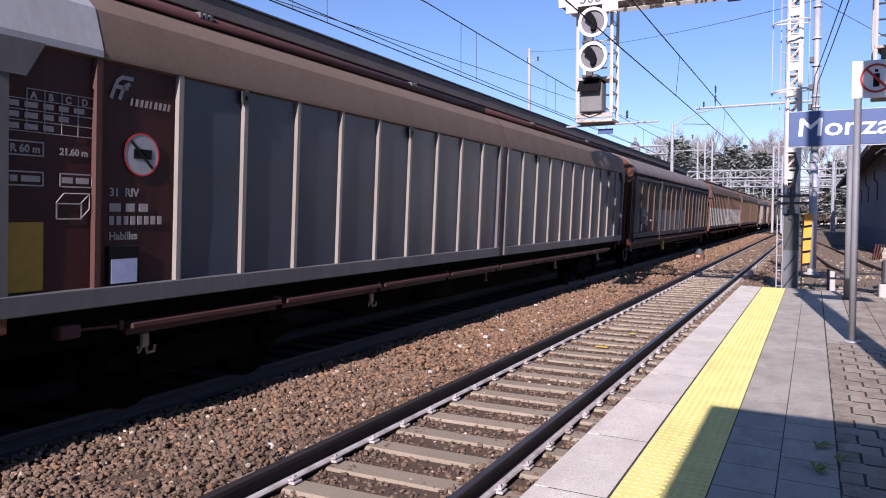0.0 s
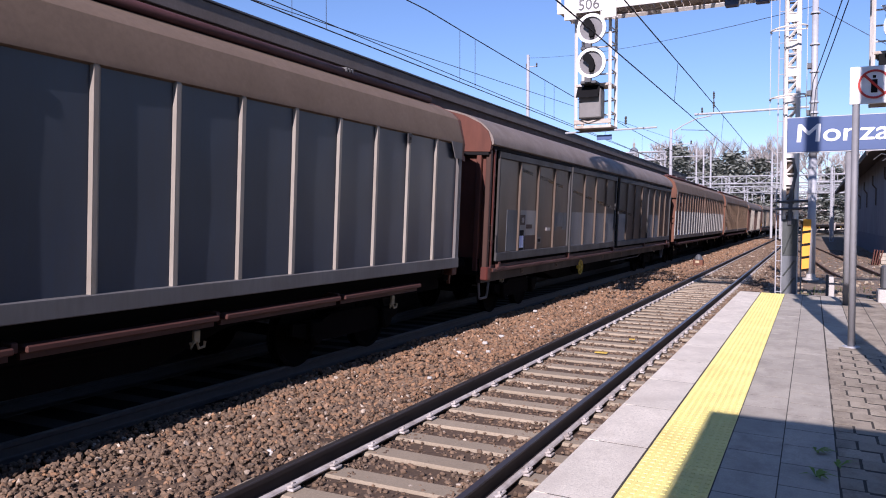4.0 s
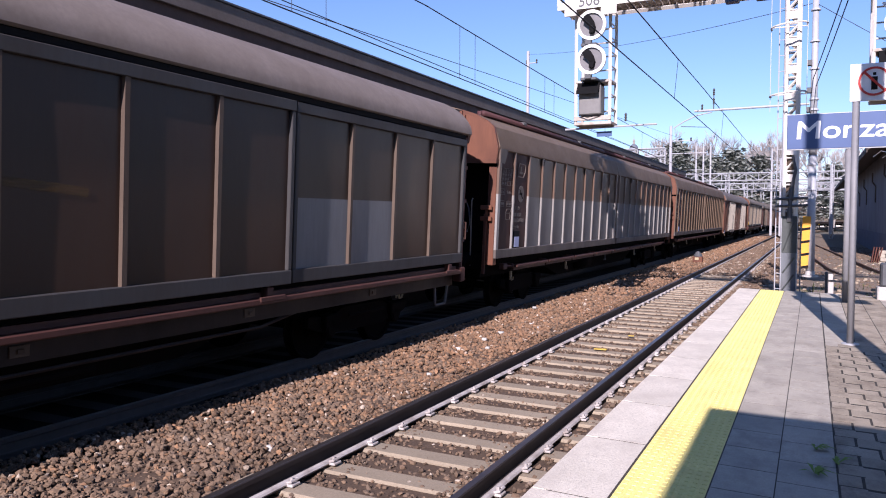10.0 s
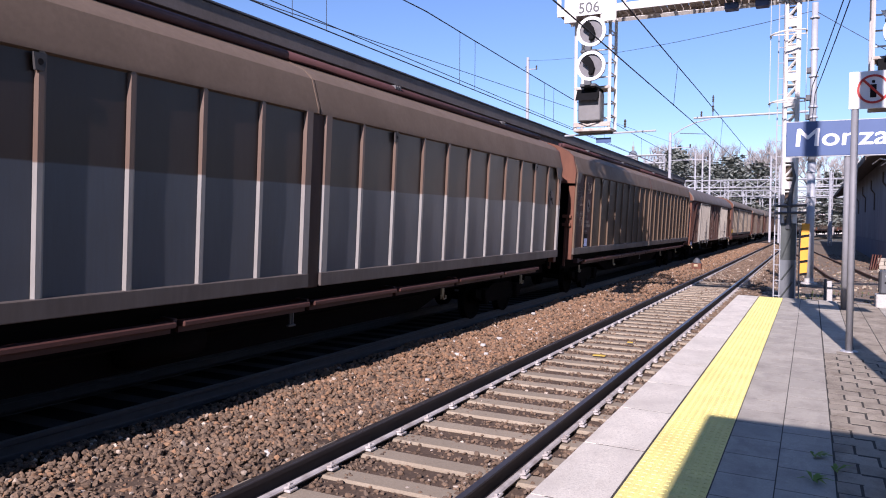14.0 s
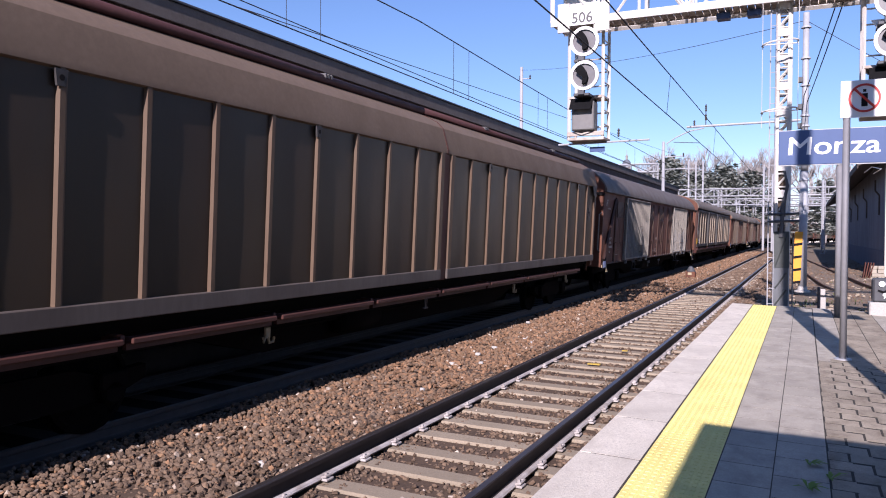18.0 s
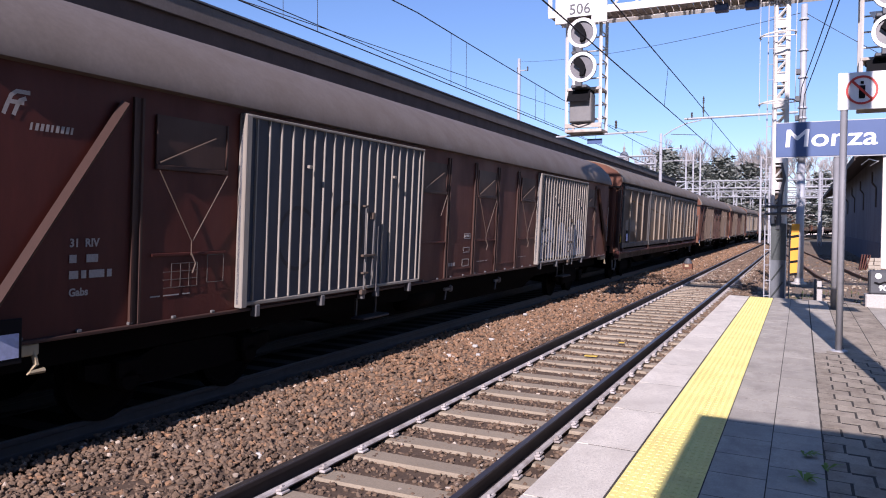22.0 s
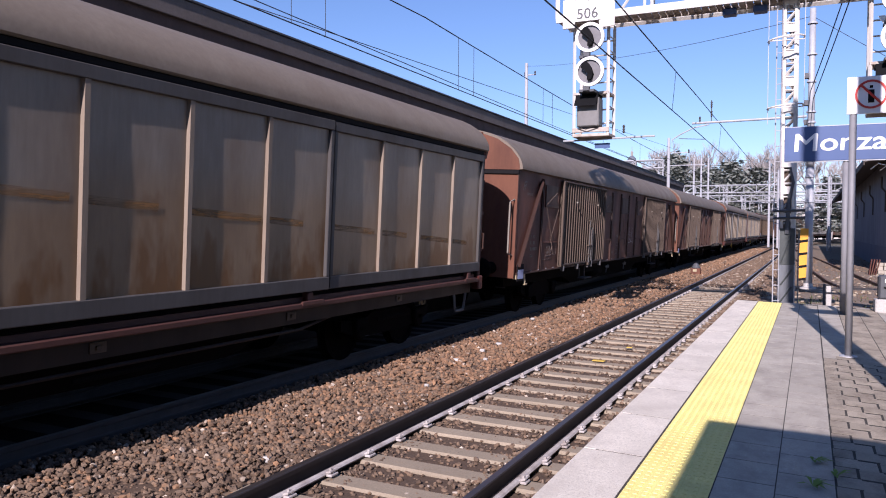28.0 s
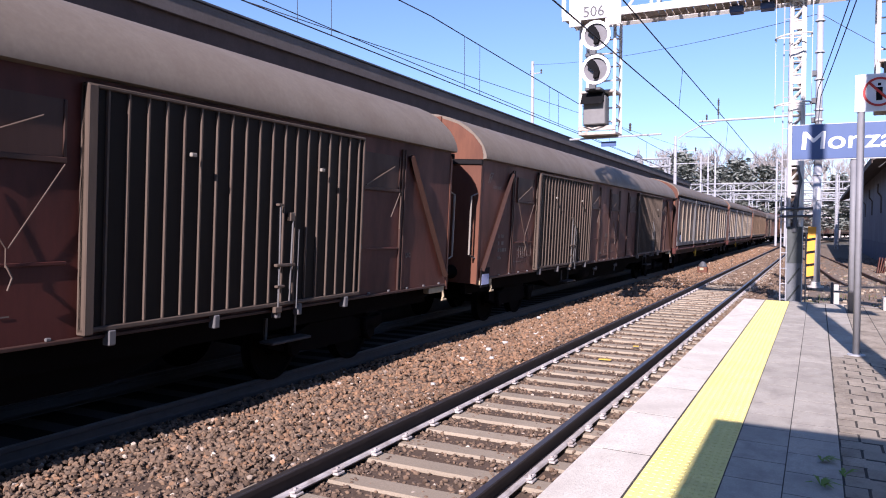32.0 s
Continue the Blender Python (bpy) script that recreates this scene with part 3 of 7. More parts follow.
def track(label, centre, s0, s1, cant=0.0, painted=True, near_sleepers=0, top=RAIL_Z):
    steel, bed = (M_rail_steel, M_sleeper) if painted else (M_black_rail, M_shaded_sleeper)
    t = thing("railway_track", label, "railway track", kind="structure")
    for side in (-1, 1):
        z = top - side * cant
        o = centre + side * 0.7535
        rail = part("rail", swept(RAIL, o, s0, s1, 10, z), steel, t, "dark rolled steel rail")
        part("running_surface", swept(HEAD, o, s0, s1, 10, z), M_rail_head if painted else M_head_dull, rail, "polished rail head" if painted else "rail head painted dull for the shade")
        if painted:
            part("foot_edge", swept(FOOT, o, s0, min(s1, 70), 10, z), M_rail_foot, rail, "whitened rail foot")
    me = None
    tilt = math.degrees(math.atan(cant / 0.7535))
    for i in range(near_sleepers):
        if me is None:
            g = Geo().box(-1.15, 1.15, -0.125, 0.125, -0.2, 0, 0.018)
            me = g.mesh("sleeper")
        part("sleeper", me, M_sleeper, t, "", at=pose(centre, -9.0 + 0.6 * i + 0.012 * math.sin(i * 2.3), RAIL_Z - 0.176 - 0.012 * abs(math.sin(i * 1.37)), 0, tilt, 0.7 * math.sin(i * 1.7)))
    clip = None
    for i in range(min(near_sleepers, 73)):
        for side in (-1, 1):
            for s in (-1, 1):
                if clip is None:
                    clip = Geo().box(-0.045, 0.045, -0.055, 0.055, 0, 0.022, 0.006).tube([(-0.028, -0.04, 0.024), (0.03, -0.05, 0.045), (0.03, 0.05, 0.045), (-0.028, 0.04, 0.024)], 0.011, 6)
                    clip.tube([(0, 0, 0.02), (0, 0, 0.062)], 0.014, 6)
                    clip = clip.mesh("rail_clip")
                part("rail_clip", clip, M_rail_foot, t, "", at=pose(centre + side * 0.7535 + s * 0.088, -9.0 + 0.6 * i + 0.012 * math.sin(i * 2.3), RAIL_Z - side * cant - 0.17, 0, tilt, 0 if s > 0 else 180))
    g = Geo()
    first = -9.0 + 0.6 * near_sleepers
    for i in range(int((min(s1, 200) - first) / 0.6)):
        s = first + 0.6 * i
        p, a = line(s, centre)
        k = len(g.v)
        c, d = math.cos(a), math.sin(a)
        corner = [(u, w, h) for h in (-0.2, 0) for w in (-0.125, 0.125) for u in (-1.15, 1.15)]
        g.add([(p.x + u * c + w * d, p.y - u * d + w * c, top - 0.1735 + h - u / 0.7535 * cant) for u, w, h in corner],
              [(0, 2, 3, 1), (4, 5, 7, 6), (0, 1, 5, 4), (2, 6, 7, 3), (0, 4, 6, 2), (1, 3, 7, 5)])
    tagged(part("far_sleepers", g, bed, t, "row of sleepers running into the distance"), kind="stuff")
    return t


def free_rail(g, points):
    """The rail profile along any plan curve."""
    n, v = len(RAIL), []
    for i, p in enumerate(points):
        d = (Vector(points[min(i + 1, len(points) - 1)]) - Vector(points[max(0, i - 1)])).normalized()
        for u, h in RAIL:
            v.append((p[0] + u * d.y, p[1] - u * d.x, p[2] + h))
    f = [(i * n + j, i * n + (j + 1) % n, (i + 1) * n + (j + 1) % n, (i + 1) * n + j) for i in range(len(points) - 1) for j in range(n)]
    return g.add(v, f + [tuple(range(n)), tuple(range((len(points) - 1) * n, len(points) * n))])


def siding():
    """A curved siding that leaves the near track beyond the platform."""
    t = thing("siding_track", "rusty curved siding track in weedy gravel", "railway track", kind="structure")
    mid = []
    for i in range(41):
        y = 19 + i * 1.9
        u = max(0.0, (96 - y) / 77)
        mid.append((-2.97 + 5.09 * u ** 0.842 + 0.006 * max(0, 33 - y) ** 2, y, -0.46 - 0.1 * min(1, (1 - u) * 2)))
    for side in (-1, 1):
        pts = []
        for i, p in enumerate(mid):
            d = (Vector(mid[min(i + 1, 40)]) - Vector(mid[max(0, i - 1)])).normalized()
            pts.append((p[0] + side * 0.7535 * d.y, p[1] - side * 0.7535 * d.x, p[2]))
        part("rail", free_rail(Geo(), pts), M_rail_rusty, t, "rusty curved rail")
    s = Geo().box(-1.15, 1.15, -0.12, 0.12, -0.2, 0, 0.015).mesh("sleeper")
    for i in range(40):
        d = Vector(mid[i + 1]) - Vector(mid[i])
        for k in range(3):
            p = Vector(mid[i]) + d * (k / 3)
            part("sleeper", s, M_sleeper, t, "", at=pose(p.x, p.y, p.z - 0.18, 0, 0, -math.degrees(math.atan2(d.x, d.y))))


def yard_ground():
    rng = random.Random(3)
    g = Geo()
    nx, ny = 20, 60
    v, f = [], []
    for j in range(ny):
        for i in range(nx):
            x, y = -1.75 + i * 0.75 + max(0, (j - 30)) * 0.0, 15.75 + j * 1.6
            fall = -0.20 - 0.42 * min(1, max(0, (y - 19) / 14)) - (0.35 if i == 0 else 0)
            if x > 0.6:
                fall -= 0.16 * min(1, (x - 0.6) / 0.5) * max(0, 1 - (y - 15) / 12)
            v.append((x, y, fall - 0.03 + 0.05 * noise.noise((x * 0.9, y * 0.5, 0))))
    for j in range(ny - 1):
        for i in range(nx - 1):
            f.append((j * nx + i, j * nx + i + 1, (j + 1) * nx + i + 1, (j + 1) * nx + i))
    solid("yard_ground", g.add(v, f), M_soil, "stony soil with gravel beyond the platform end", "ground", "structure", True)
    g = Geo()
    for _ in range(900):
        x, y = rng.uniform(-0.6, 3.2), rng.choice((rng.uniform(15.8, 20), rng.uniform(15.8, 45)))
        if noise.noise((x * 0.8, y * 0.5, 4)) < 0.02:
            continue
        z = -0.24 - 0.42 * min(1, max(0, (y - 19) / 14))
        h, a = rng.uniform(0.05, 0.16), rng.uniform(0, 6.28)
        dx, dy = 0.012 * math.cos(a), 0.012 * math.sin(a)
        lean = rng.uniform(-0.05, 0.05)
        g.add([(x - dx, y - dy, z), (x + dx, y + dy, z), (x + lean, y + lean, z + h)], [(0, 1, 2)])
    solid("grass_tufts", g, M_grass, "thin dry grass tufts by the platform end", "grass", "stuff")
    g = Geo()
    for _ in range(160):
        x, y, r = rng.uniform(-0.9, 3.0), rng.uniform(16, 40), rng.uniform(0.025, 0.06)
        z = -0.22 - 0.42 * min(1, max(0, (y - 19) / 14))
        g.box(x - r, x + r * rng.uniform(0.6, 1.4), y - r, y + r * rng.uniform(0.6, 1.6), z - r, z + r * 0.5, r * 0.3)
    solid("rubble", g, M_sleeper, "pale broken rubble lying on the soil", "rubble", "stuff")


# ---- platform ----
EDGE, Y_END, Y_BACK = -1.222, 15.62, -14.0


def platform():
    top = pose(0, 0, 0, 0, math.degrees(math.atan(-FALL)), 0)
    p = thing("platform", "station platform with granite edge, yellow tactile strip and grey paving", "platform", top, "structure")
    body = Geo().prism([(-1.15, -0.9), (7.0, -0.9), (7.0, -0.0006), (-1.15, -0.0006)], Y_BACK, Y_END)
    part("platform_body", body, M_joint, p, "dark concrete platform body")
    me = Geo().box(EDGE, -0.860, -0.494, 0.494, -0.16, 0.0003).mesh("coping_stone")
    for i in range(29):
        part("coping_stone", me, M_coping, p, "", at=(0, Y_END - 0.57 - i, 0.0002 * math.sin(i * 2.1)))
    g = Geo().box(-0.847, -0.443, -0.1985, 0.1985, -0.06, 0.0002)
    for i in range(9):
        x = -0.8245 + i * 0.045
        for k in range(6):
            y = -0.168 + 0.0672 * k
            g.box(x - 0.0125, x + 0.0125, y - 0.027, y + 0.027, -0.003, 0.004, 0.0028)
    me = g.mesh("tactile_tile")
    for i in range(62):
        part("tactile_tile", me, M_tactile, p, "", at=(0, Y_END - 0.27 - i * 0.4, 0.0003 * math.sin(i * 1.3)))
    for x0, x1, shift in ((-0.436, -0.144, 0.0), (-0.138, 0.147, 0.13)):
        me = Geo().box(x0, x1, -0.1955, 0.1955, -0.06, 0.0004).mesh("paving_slab")
        for i in range(60):
            y = Y_END - 0.21 - shift - i * 0.4
            part("paving_slab", me, M_slab, p, "", at=(0, y, 0.0002 * math.sin(i * 2.7 + x0)))
    pavers(p)
    part("end_kerb", Geo().box(-0.42, 3.0, Y_END, Y_END + 0.12, -0.45, -0.004, 0.015), M_concrete, p, "concrete kerb at the platform end")


def pavers(p):
    w, d = 0.236, 0.196
    shape = [(-0.5, -0.5), (0.06, -0.5), (0.06, -0.62), (0.5, -0.62), (0.5, 0.38), (0.06, 0.38), (0.06, 0.5), (-0.5, 0.5)]

    def one(g, x, y, z=0.0):
        n = len(shape)
        v = [(x + a * w * k, y + b * d * k, z + h) for h, k in ((-0.055, 0.95), (-0.0015, 0.95), (0, 0.94)) for a, b in shape]
        f = [(r * n + i, r * n + (i + 1) % n, (r + 1) * n + (i + 1) % n, (r + 1) * n + i) for r in range(2) for i in range(n)]
        return g.add(v, f + [tuple(range(2 * n, 3 * n))])
    me = one(Geo(), 0, 0).mesh("paver")
    rest = Geo()
    rng = random.Random(5)
    count = 0
    for j in range(130):
        for i in range(26):
            x = 0.272 + i * 0.24 + (0.12 if j % 2 else 0)
            y = Y_END - 0.13 - j * 0.2
            z = rng.uniform(0.0, 0.001)
            if y > 9.35:
                continue
            if x < 1.2 and 4.0 < y < 15.4 and count < 300 or (x < 0.6 and 3.2 < y < 4.0):
                count += 1
                part("paver", me, M_paver, p, "", at=pose(x, y, z, 0, 0, rng.uniform(-0.8, 0.8)))
            else:
                one(rest, x, y, z)
    for k in range(9):
        me = Geo().box(0.161 + 0.305 * k, 0.456 + 0.305 * k, -0.196, 0.196, -0.06, 0.0003).mesh("paving_slab")
        for i in range(16):
            part("paving_slab", me, M_slab if k % 3 == 0 else M_paver, p, "", at=(0, Y_END - 0.21 - (0.2 if k % 2 else 0) - i * 0.4, 0.0002 * math.sin(i * 1.9 + k)))
    half = Geo()
    for j in range(0, 130):
        if j % 2:
            y = Y_END - 0.13 - j * 0.2
            if y > 9.35:
                continue
            half.box(0.155, 0.264, y - 0.094, y + 0.094, -0.055, 0.0002)
    tagged(part("edge_pavers", half, M_paver, p, "half pavers along the slabs"), kind="stuff")
    tagged(part("other_pavers", rest, M_paver, p, "interlocking sandy concrete pavers"), kind="stuff")


def far_platform():
    # dark paint instead of pale concrete, imitating shade seen below the wagons
    g = Geo().prism([(-17, -1.0), (-8.82, -1.0), (-8.82, -0.04), (-17, -0.04)], -30, 76)
    solid("far_platform", g, M_canopy_dark, "low platform behind the train, painted dark like shade", "platform", "structure")
    c = thing("far_canopy", "long dark platform canopy with brown steel fascia", "canopy", kind="structure")
    part("roof", Geo().prism([(-11.0, 5.62), (-11.0, 5.70), (-13.5, 5.95), (-16.5, 5.70), (-16.5, 5.6), (-13.5, 5.8)], -30, 76), M_canopy_dark, c, "weathered sheet roof")
    part("fascia", Geo().box(-11.02, -10.94, -30, 76, 5.36, 5.735, 0.01), M_canopy_upper, c, "grey-brown upper fascia")
    part("lower_fascia", Geo().box(-11.10, -11.03, -30, 76, 4.90, 5.37, 0.01), M_canopy_lower, c, "rusty brown lower fascia")
    part("lip", Geo().box(-11.05, -10.90, -30, 76.05, 5.74, 5.79, 0.01), M_steel_dark, c, "thin dark edge strip")
    part("ceiling_boards", Geo().box(-16.4, -11.1, -30, 76, 5.0, 5.06), M_canopy_brown, c, "brown ceiling boards")
    col = Geo().tube([(0, 0, 0), (0, 0, 5.0)], 0.09, 10).box(-0.18, 0.18, -0.18, 0.18, 0, 0.12, 0.02).mesh("column")
    for i in range(11):
        part("column", col, M_canopy_dark, c, "", at=(-13.5, -24 + 9.5 * i, -0.06))


def near_canopy():
    """The roof over the camera's end of the platform, which shades its foreground."""
    c = thing("platform_canopy", "small flat-roofed steel platform shelter", "canopy", kind="structure")
    z = 3.0
    reach = (z + 0.12) / SUN.z
    y1, x0 = 5.72 - reach, -0.62 + SUN.x * reach
    part("roof", Geo().box(x0, 1.7, y1 - 3.4, y1, z, z + 0.12, 0.01), M_canopy_dark, c, "flat dark sheet roof")
    part("fascia", Geo().box(x0 - 0.02, x0 + 0.05, y1 - 3.4, y1, z - 0.06, z + 0.115, 0.004), M_canopy_brown, c, "brown fascia")
    col = Geo().tube([(0, 0, 0), (0, 0, z + 0.03)], 0.05, 10).box(-0.12, 0.12, -0.12, 0.12, 0, 0.03, 0.005).mesh("column")
    for i in range(2):
        part("column", col, M_canopy_dark, c, "", at=(1.45, y1 - 0.5 - i * 2.4, FALL * 1.45))
    m = thing("steel_mast", "tall grey tubular mast on the platform", "mast")
    m.matrix_world = pose(1.08, 5.05, FALL * 1.0)
    part("pole", Geo().tube([(0, 0, 0.2), (0, 0, 10.2)], 0.125, 14, 0.115), M_galv, m)
    part("foot", Geo().lathe([(0.3, 0), (0.3, 0.12), (0.2, 0.2), (0.18, 0.3)], 14), M_concrete, m)

# ---- the goods train ----
LENGTH = 20.45                    # body without buffers
FACE = 1.42
RIDE = 0.10                       # bodies ride this much above their drawn height
_meshes = {}


def shared(key, material, build, smooth=False):
    """One mesh for all alike pieces of one material."""
    k = (key, material.name)
    if k not in _meshes:
        me = build().mesh(key if isinstance(key, str) else key[0], smooth)
        me.materials.append(material)
        _meshes[k] = me
    return _meshes[k]


def bogie(w, y):
    b = thing("bogie", "", "")
    b.parent = w
    b.location = (0, y, -RIDE)
    for side in (-1, 1):
        g = lambda: Geo().prism([(-1.35, 0.52), (-1.05, 0.42), (-0.5, 0.36), (0.5, 0.36), (1.05, 0.42), (1.35, 0.52), (1.35, 0.66), (0.8, 0.62), (0.5, 0.72), (-0.5, 0.72), (-0.8, 0.62), (-1.35, 0.66)], -0.05, 0.05, "x")
        part("side_frame", shared("side_frame", M_under, g), M_under, b, at=(side * 1.02, 0, 0))
        for e in (-0.9, 0.9):
            g = lambda: Geo().lathe([(0.05, -0.1), (0.13, -0.08), (0.13, 0.07), (0.1, 0.1)], 12, "x").box(-0.1, 0.1, -0.16, 0.16, 0.02, 0.2, 0.02)
            part("axle_box", shared("axle_box", M_under, g), M_under, b, at=(side * 1.06, e, 0.46))
            g = lambda: Geo().lathe([(0.49, -0.045), (0.49, -0.03), (0.46, -0.02), (0.46, 0.08), (0.41, 0.085), (0.38, 0.05), (0.15, 0.03), (0.13, 0.08)], 24, "x")
            part("wheel", shared("wheel", M_under, g), M_under, b, at=(side * 0.73, e, 0.46))
    for e in (-0.9, 0.9):
        g = lambda: Geo().tube([(-0.95, 0, 0), (0.95, 0, 0)], 0.08, 10)
        part("axle", shared("axle", M_under, g), M_under, b, at=(0, e, 0.46))
    g = lambda: Geo().box(-1.0, 1.0, -0.22, 0.22, 0.5, 0.8, 0.03)
    part("bolster", shared("bolster", M_under, g), M_under, b)


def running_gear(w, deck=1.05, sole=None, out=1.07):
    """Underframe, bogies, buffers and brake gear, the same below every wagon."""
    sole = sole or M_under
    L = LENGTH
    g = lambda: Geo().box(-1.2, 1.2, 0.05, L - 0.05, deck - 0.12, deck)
    part("underframe", shared(("underframe", deck), M_under, g), M_under, w, "grimy underframe, painted near black for its shade")
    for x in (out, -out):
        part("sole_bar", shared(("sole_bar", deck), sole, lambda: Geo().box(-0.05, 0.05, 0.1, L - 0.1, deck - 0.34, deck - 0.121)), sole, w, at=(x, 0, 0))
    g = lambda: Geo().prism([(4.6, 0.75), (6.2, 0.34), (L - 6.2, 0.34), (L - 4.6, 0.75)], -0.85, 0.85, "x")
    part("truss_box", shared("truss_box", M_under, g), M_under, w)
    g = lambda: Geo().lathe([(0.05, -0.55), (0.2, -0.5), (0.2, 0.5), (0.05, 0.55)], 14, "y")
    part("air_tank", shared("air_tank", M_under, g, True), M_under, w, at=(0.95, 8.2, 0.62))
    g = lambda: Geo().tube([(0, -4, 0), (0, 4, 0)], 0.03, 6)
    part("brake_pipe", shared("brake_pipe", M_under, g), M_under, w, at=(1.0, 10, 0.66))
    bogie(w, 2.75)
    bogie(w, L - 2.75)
    for y, d in ((0.0, -1), (L, 1)):
        for x in (-0.87, 0.87):
            g = lambda: Geo().lathe([(0.13, 0.0), (0.13, 0.05), (0.085, 0.08), (0.085, 0.34), (0.06, 0.36), (0.06, 0.52), (0.22, 0.54), (0.235, 0.57), (0.2, 0.6)], 16, "y")
            b = part("buffer", shared("buffer", M_under, g, True), M_under, w, "black round buffer", at=pose(x, y, 1.06, 0, 0, 180 if d < 0 else 0))
        g = lambda: Geo().box(-1.25, 1.25, -0.08, 0.08, 0.86, 1.2, 0.015)
        part("headstock", shared("headstock", M_under, g), M_under, w, at=(0, y - d * 0.06, 0))
        g = lambda: Geo().tube([(0, 0, 1.05), (0, 0.3, 1.05), (0, 0.4, 0.98), (0, 0.36, 0.86), (0, 0.5, 0.72)], 0.035, 8)
        part("coupling", shared("coupling", M_under, g), M_under, w, at=pose(0, y, 0, 0, 0, 180 if d < 0 else 0))
        g = lambda: Geo().tube([(-0.55, 0.02, 1.0), (-0.55, 0.16, 0.95), (-0.5, 0.3, 0.6), (-0.42, 0.42, 0.55), (-0.36, 0.5, 0.8)], 0.025, 6)
        part("brake_hose", shared("brake_hose", M_black, g), M_black, w, at=pose(0, y, 0, 0, 0, 180 if d < 0 else 0))


def hook(w, y, z, material=None):
    m = material or M_hook
    g = lambda: Geo().box(-0.02, 0.02, -0.045, 0.045, 0.02, 0.16, 0.008).tube([(0.01, -0.03, 0.05), (0.02, -0.09, -0.02), (0.02, -0.1, 0.04)], 0.016, 6).tube([(0.01, 0.0, 0.05), (0.02, 0.02, -0.04), (0.02, 0.1, -0.03), (0.02, 0.11, 0.03)], 0.016, 6)
    part("rope_hook", shared("rope_hook", m, g), m, w, "ochre rope hook", at=(1.16, y, z))


def paper(w, y, z, h=0.36, wid=0.42):
    """Consignment holder with its sheet."""
    g = lambda: Geo().box(0, 0.02, -wid / 2 - 0.03, wid / 2 + 0.03, -0.05, h + 0.12, 0.005)
    holder = part("label_holder", shared(("label_holder", h, wid), M_black, g), M_black, w, "black consignment label holder", at=(FACE, y, z))
    g = Geo().box(0.021, 0.024, -wid / 2, wid / 2, 0, h)
    part("consignment_sheet", shared(("consignment_sheet", h, wid), M_label_blue, lambda: g), M_label_blue, holder, "bluish printed consignment sheet")


def frame_lines(g, y0, y1, z0, z1, x, t=0.012):
    for a, b, c, d in ((y0, y1, z0, z0 + t), (y0, y1, z1 - t, z1), (y0, y0 + t, z0, z1), (y1 - t, y1, z0, z1)):
        g.box(x, x + 0.003, a, b, c, d)
    return g


def letters(w, text, y, z, size, x=FACE + 0.006, material=None):
    return lettering("lettering", text, size, material or M_mark, w, Matrix.Translation((x, y, z)) @ Matrix(((0, 0, 1, 0), (1, 0, 0, 0), (0, 1, 0, 0), (0, 0, 0, 1))), 0.003, 0, 0.001)


def bars(w, y, z, lengths, h, gap, x=FACE + 0.006, name="marking", material=None):
    """Illegible or private writing as bars."""
    g = Geo()
    for n in lengths:
        g.box(x, x + 0.003, y, y + n, z, z + h)
        y += n + gap
    return tagged(part(name, g, material or M_mark, w), kind="stuff")


def operator_mark(w, x, y, z, h, ink):
    """Two slanted, rounded strokes in place of an emblem."""
    g = Geo()
    lean = lambda a, b: (y + a * h + 0.28 * b * h, z + b * h)
    for pts in ([(0.0, 0.0), (0.05, 0.45), (0.10, 0.78), (0.28, 0.95), (0.85, 0.95)], [(0.12, 0.52), (0.72, 0.52)], [(0.42, 0.0), (0.46, 0.35), (0.52, 0.60), (0.75, 0.72)]):
        blob_line(g, x + 0.003, [lean(*p) for p in pts], h * 0.085)
    tagged(part("operator_mark", g, ink, w, "pale slanted operator emblem"), kind="stuff")


def slant_bars(w, x, y, z, n, h, ink):
    """A brand name as slanted bars."""
    g = Geo()
    for k in range(n):
        a, b = y + k * h * 0.78, h * (0.5 if k % 4 else 0.36)
        g.add([(x + 0.003, a, z), (x + 0.003, a + b, z), (x + 0.003, a + b + 0.2 * h, z + h), (x + 0.003, a + 0.2 * h, z + h)], [(0, 1, 2, 3)])
    tagged(part("name_bars", g, ink, w), kind="stuff")


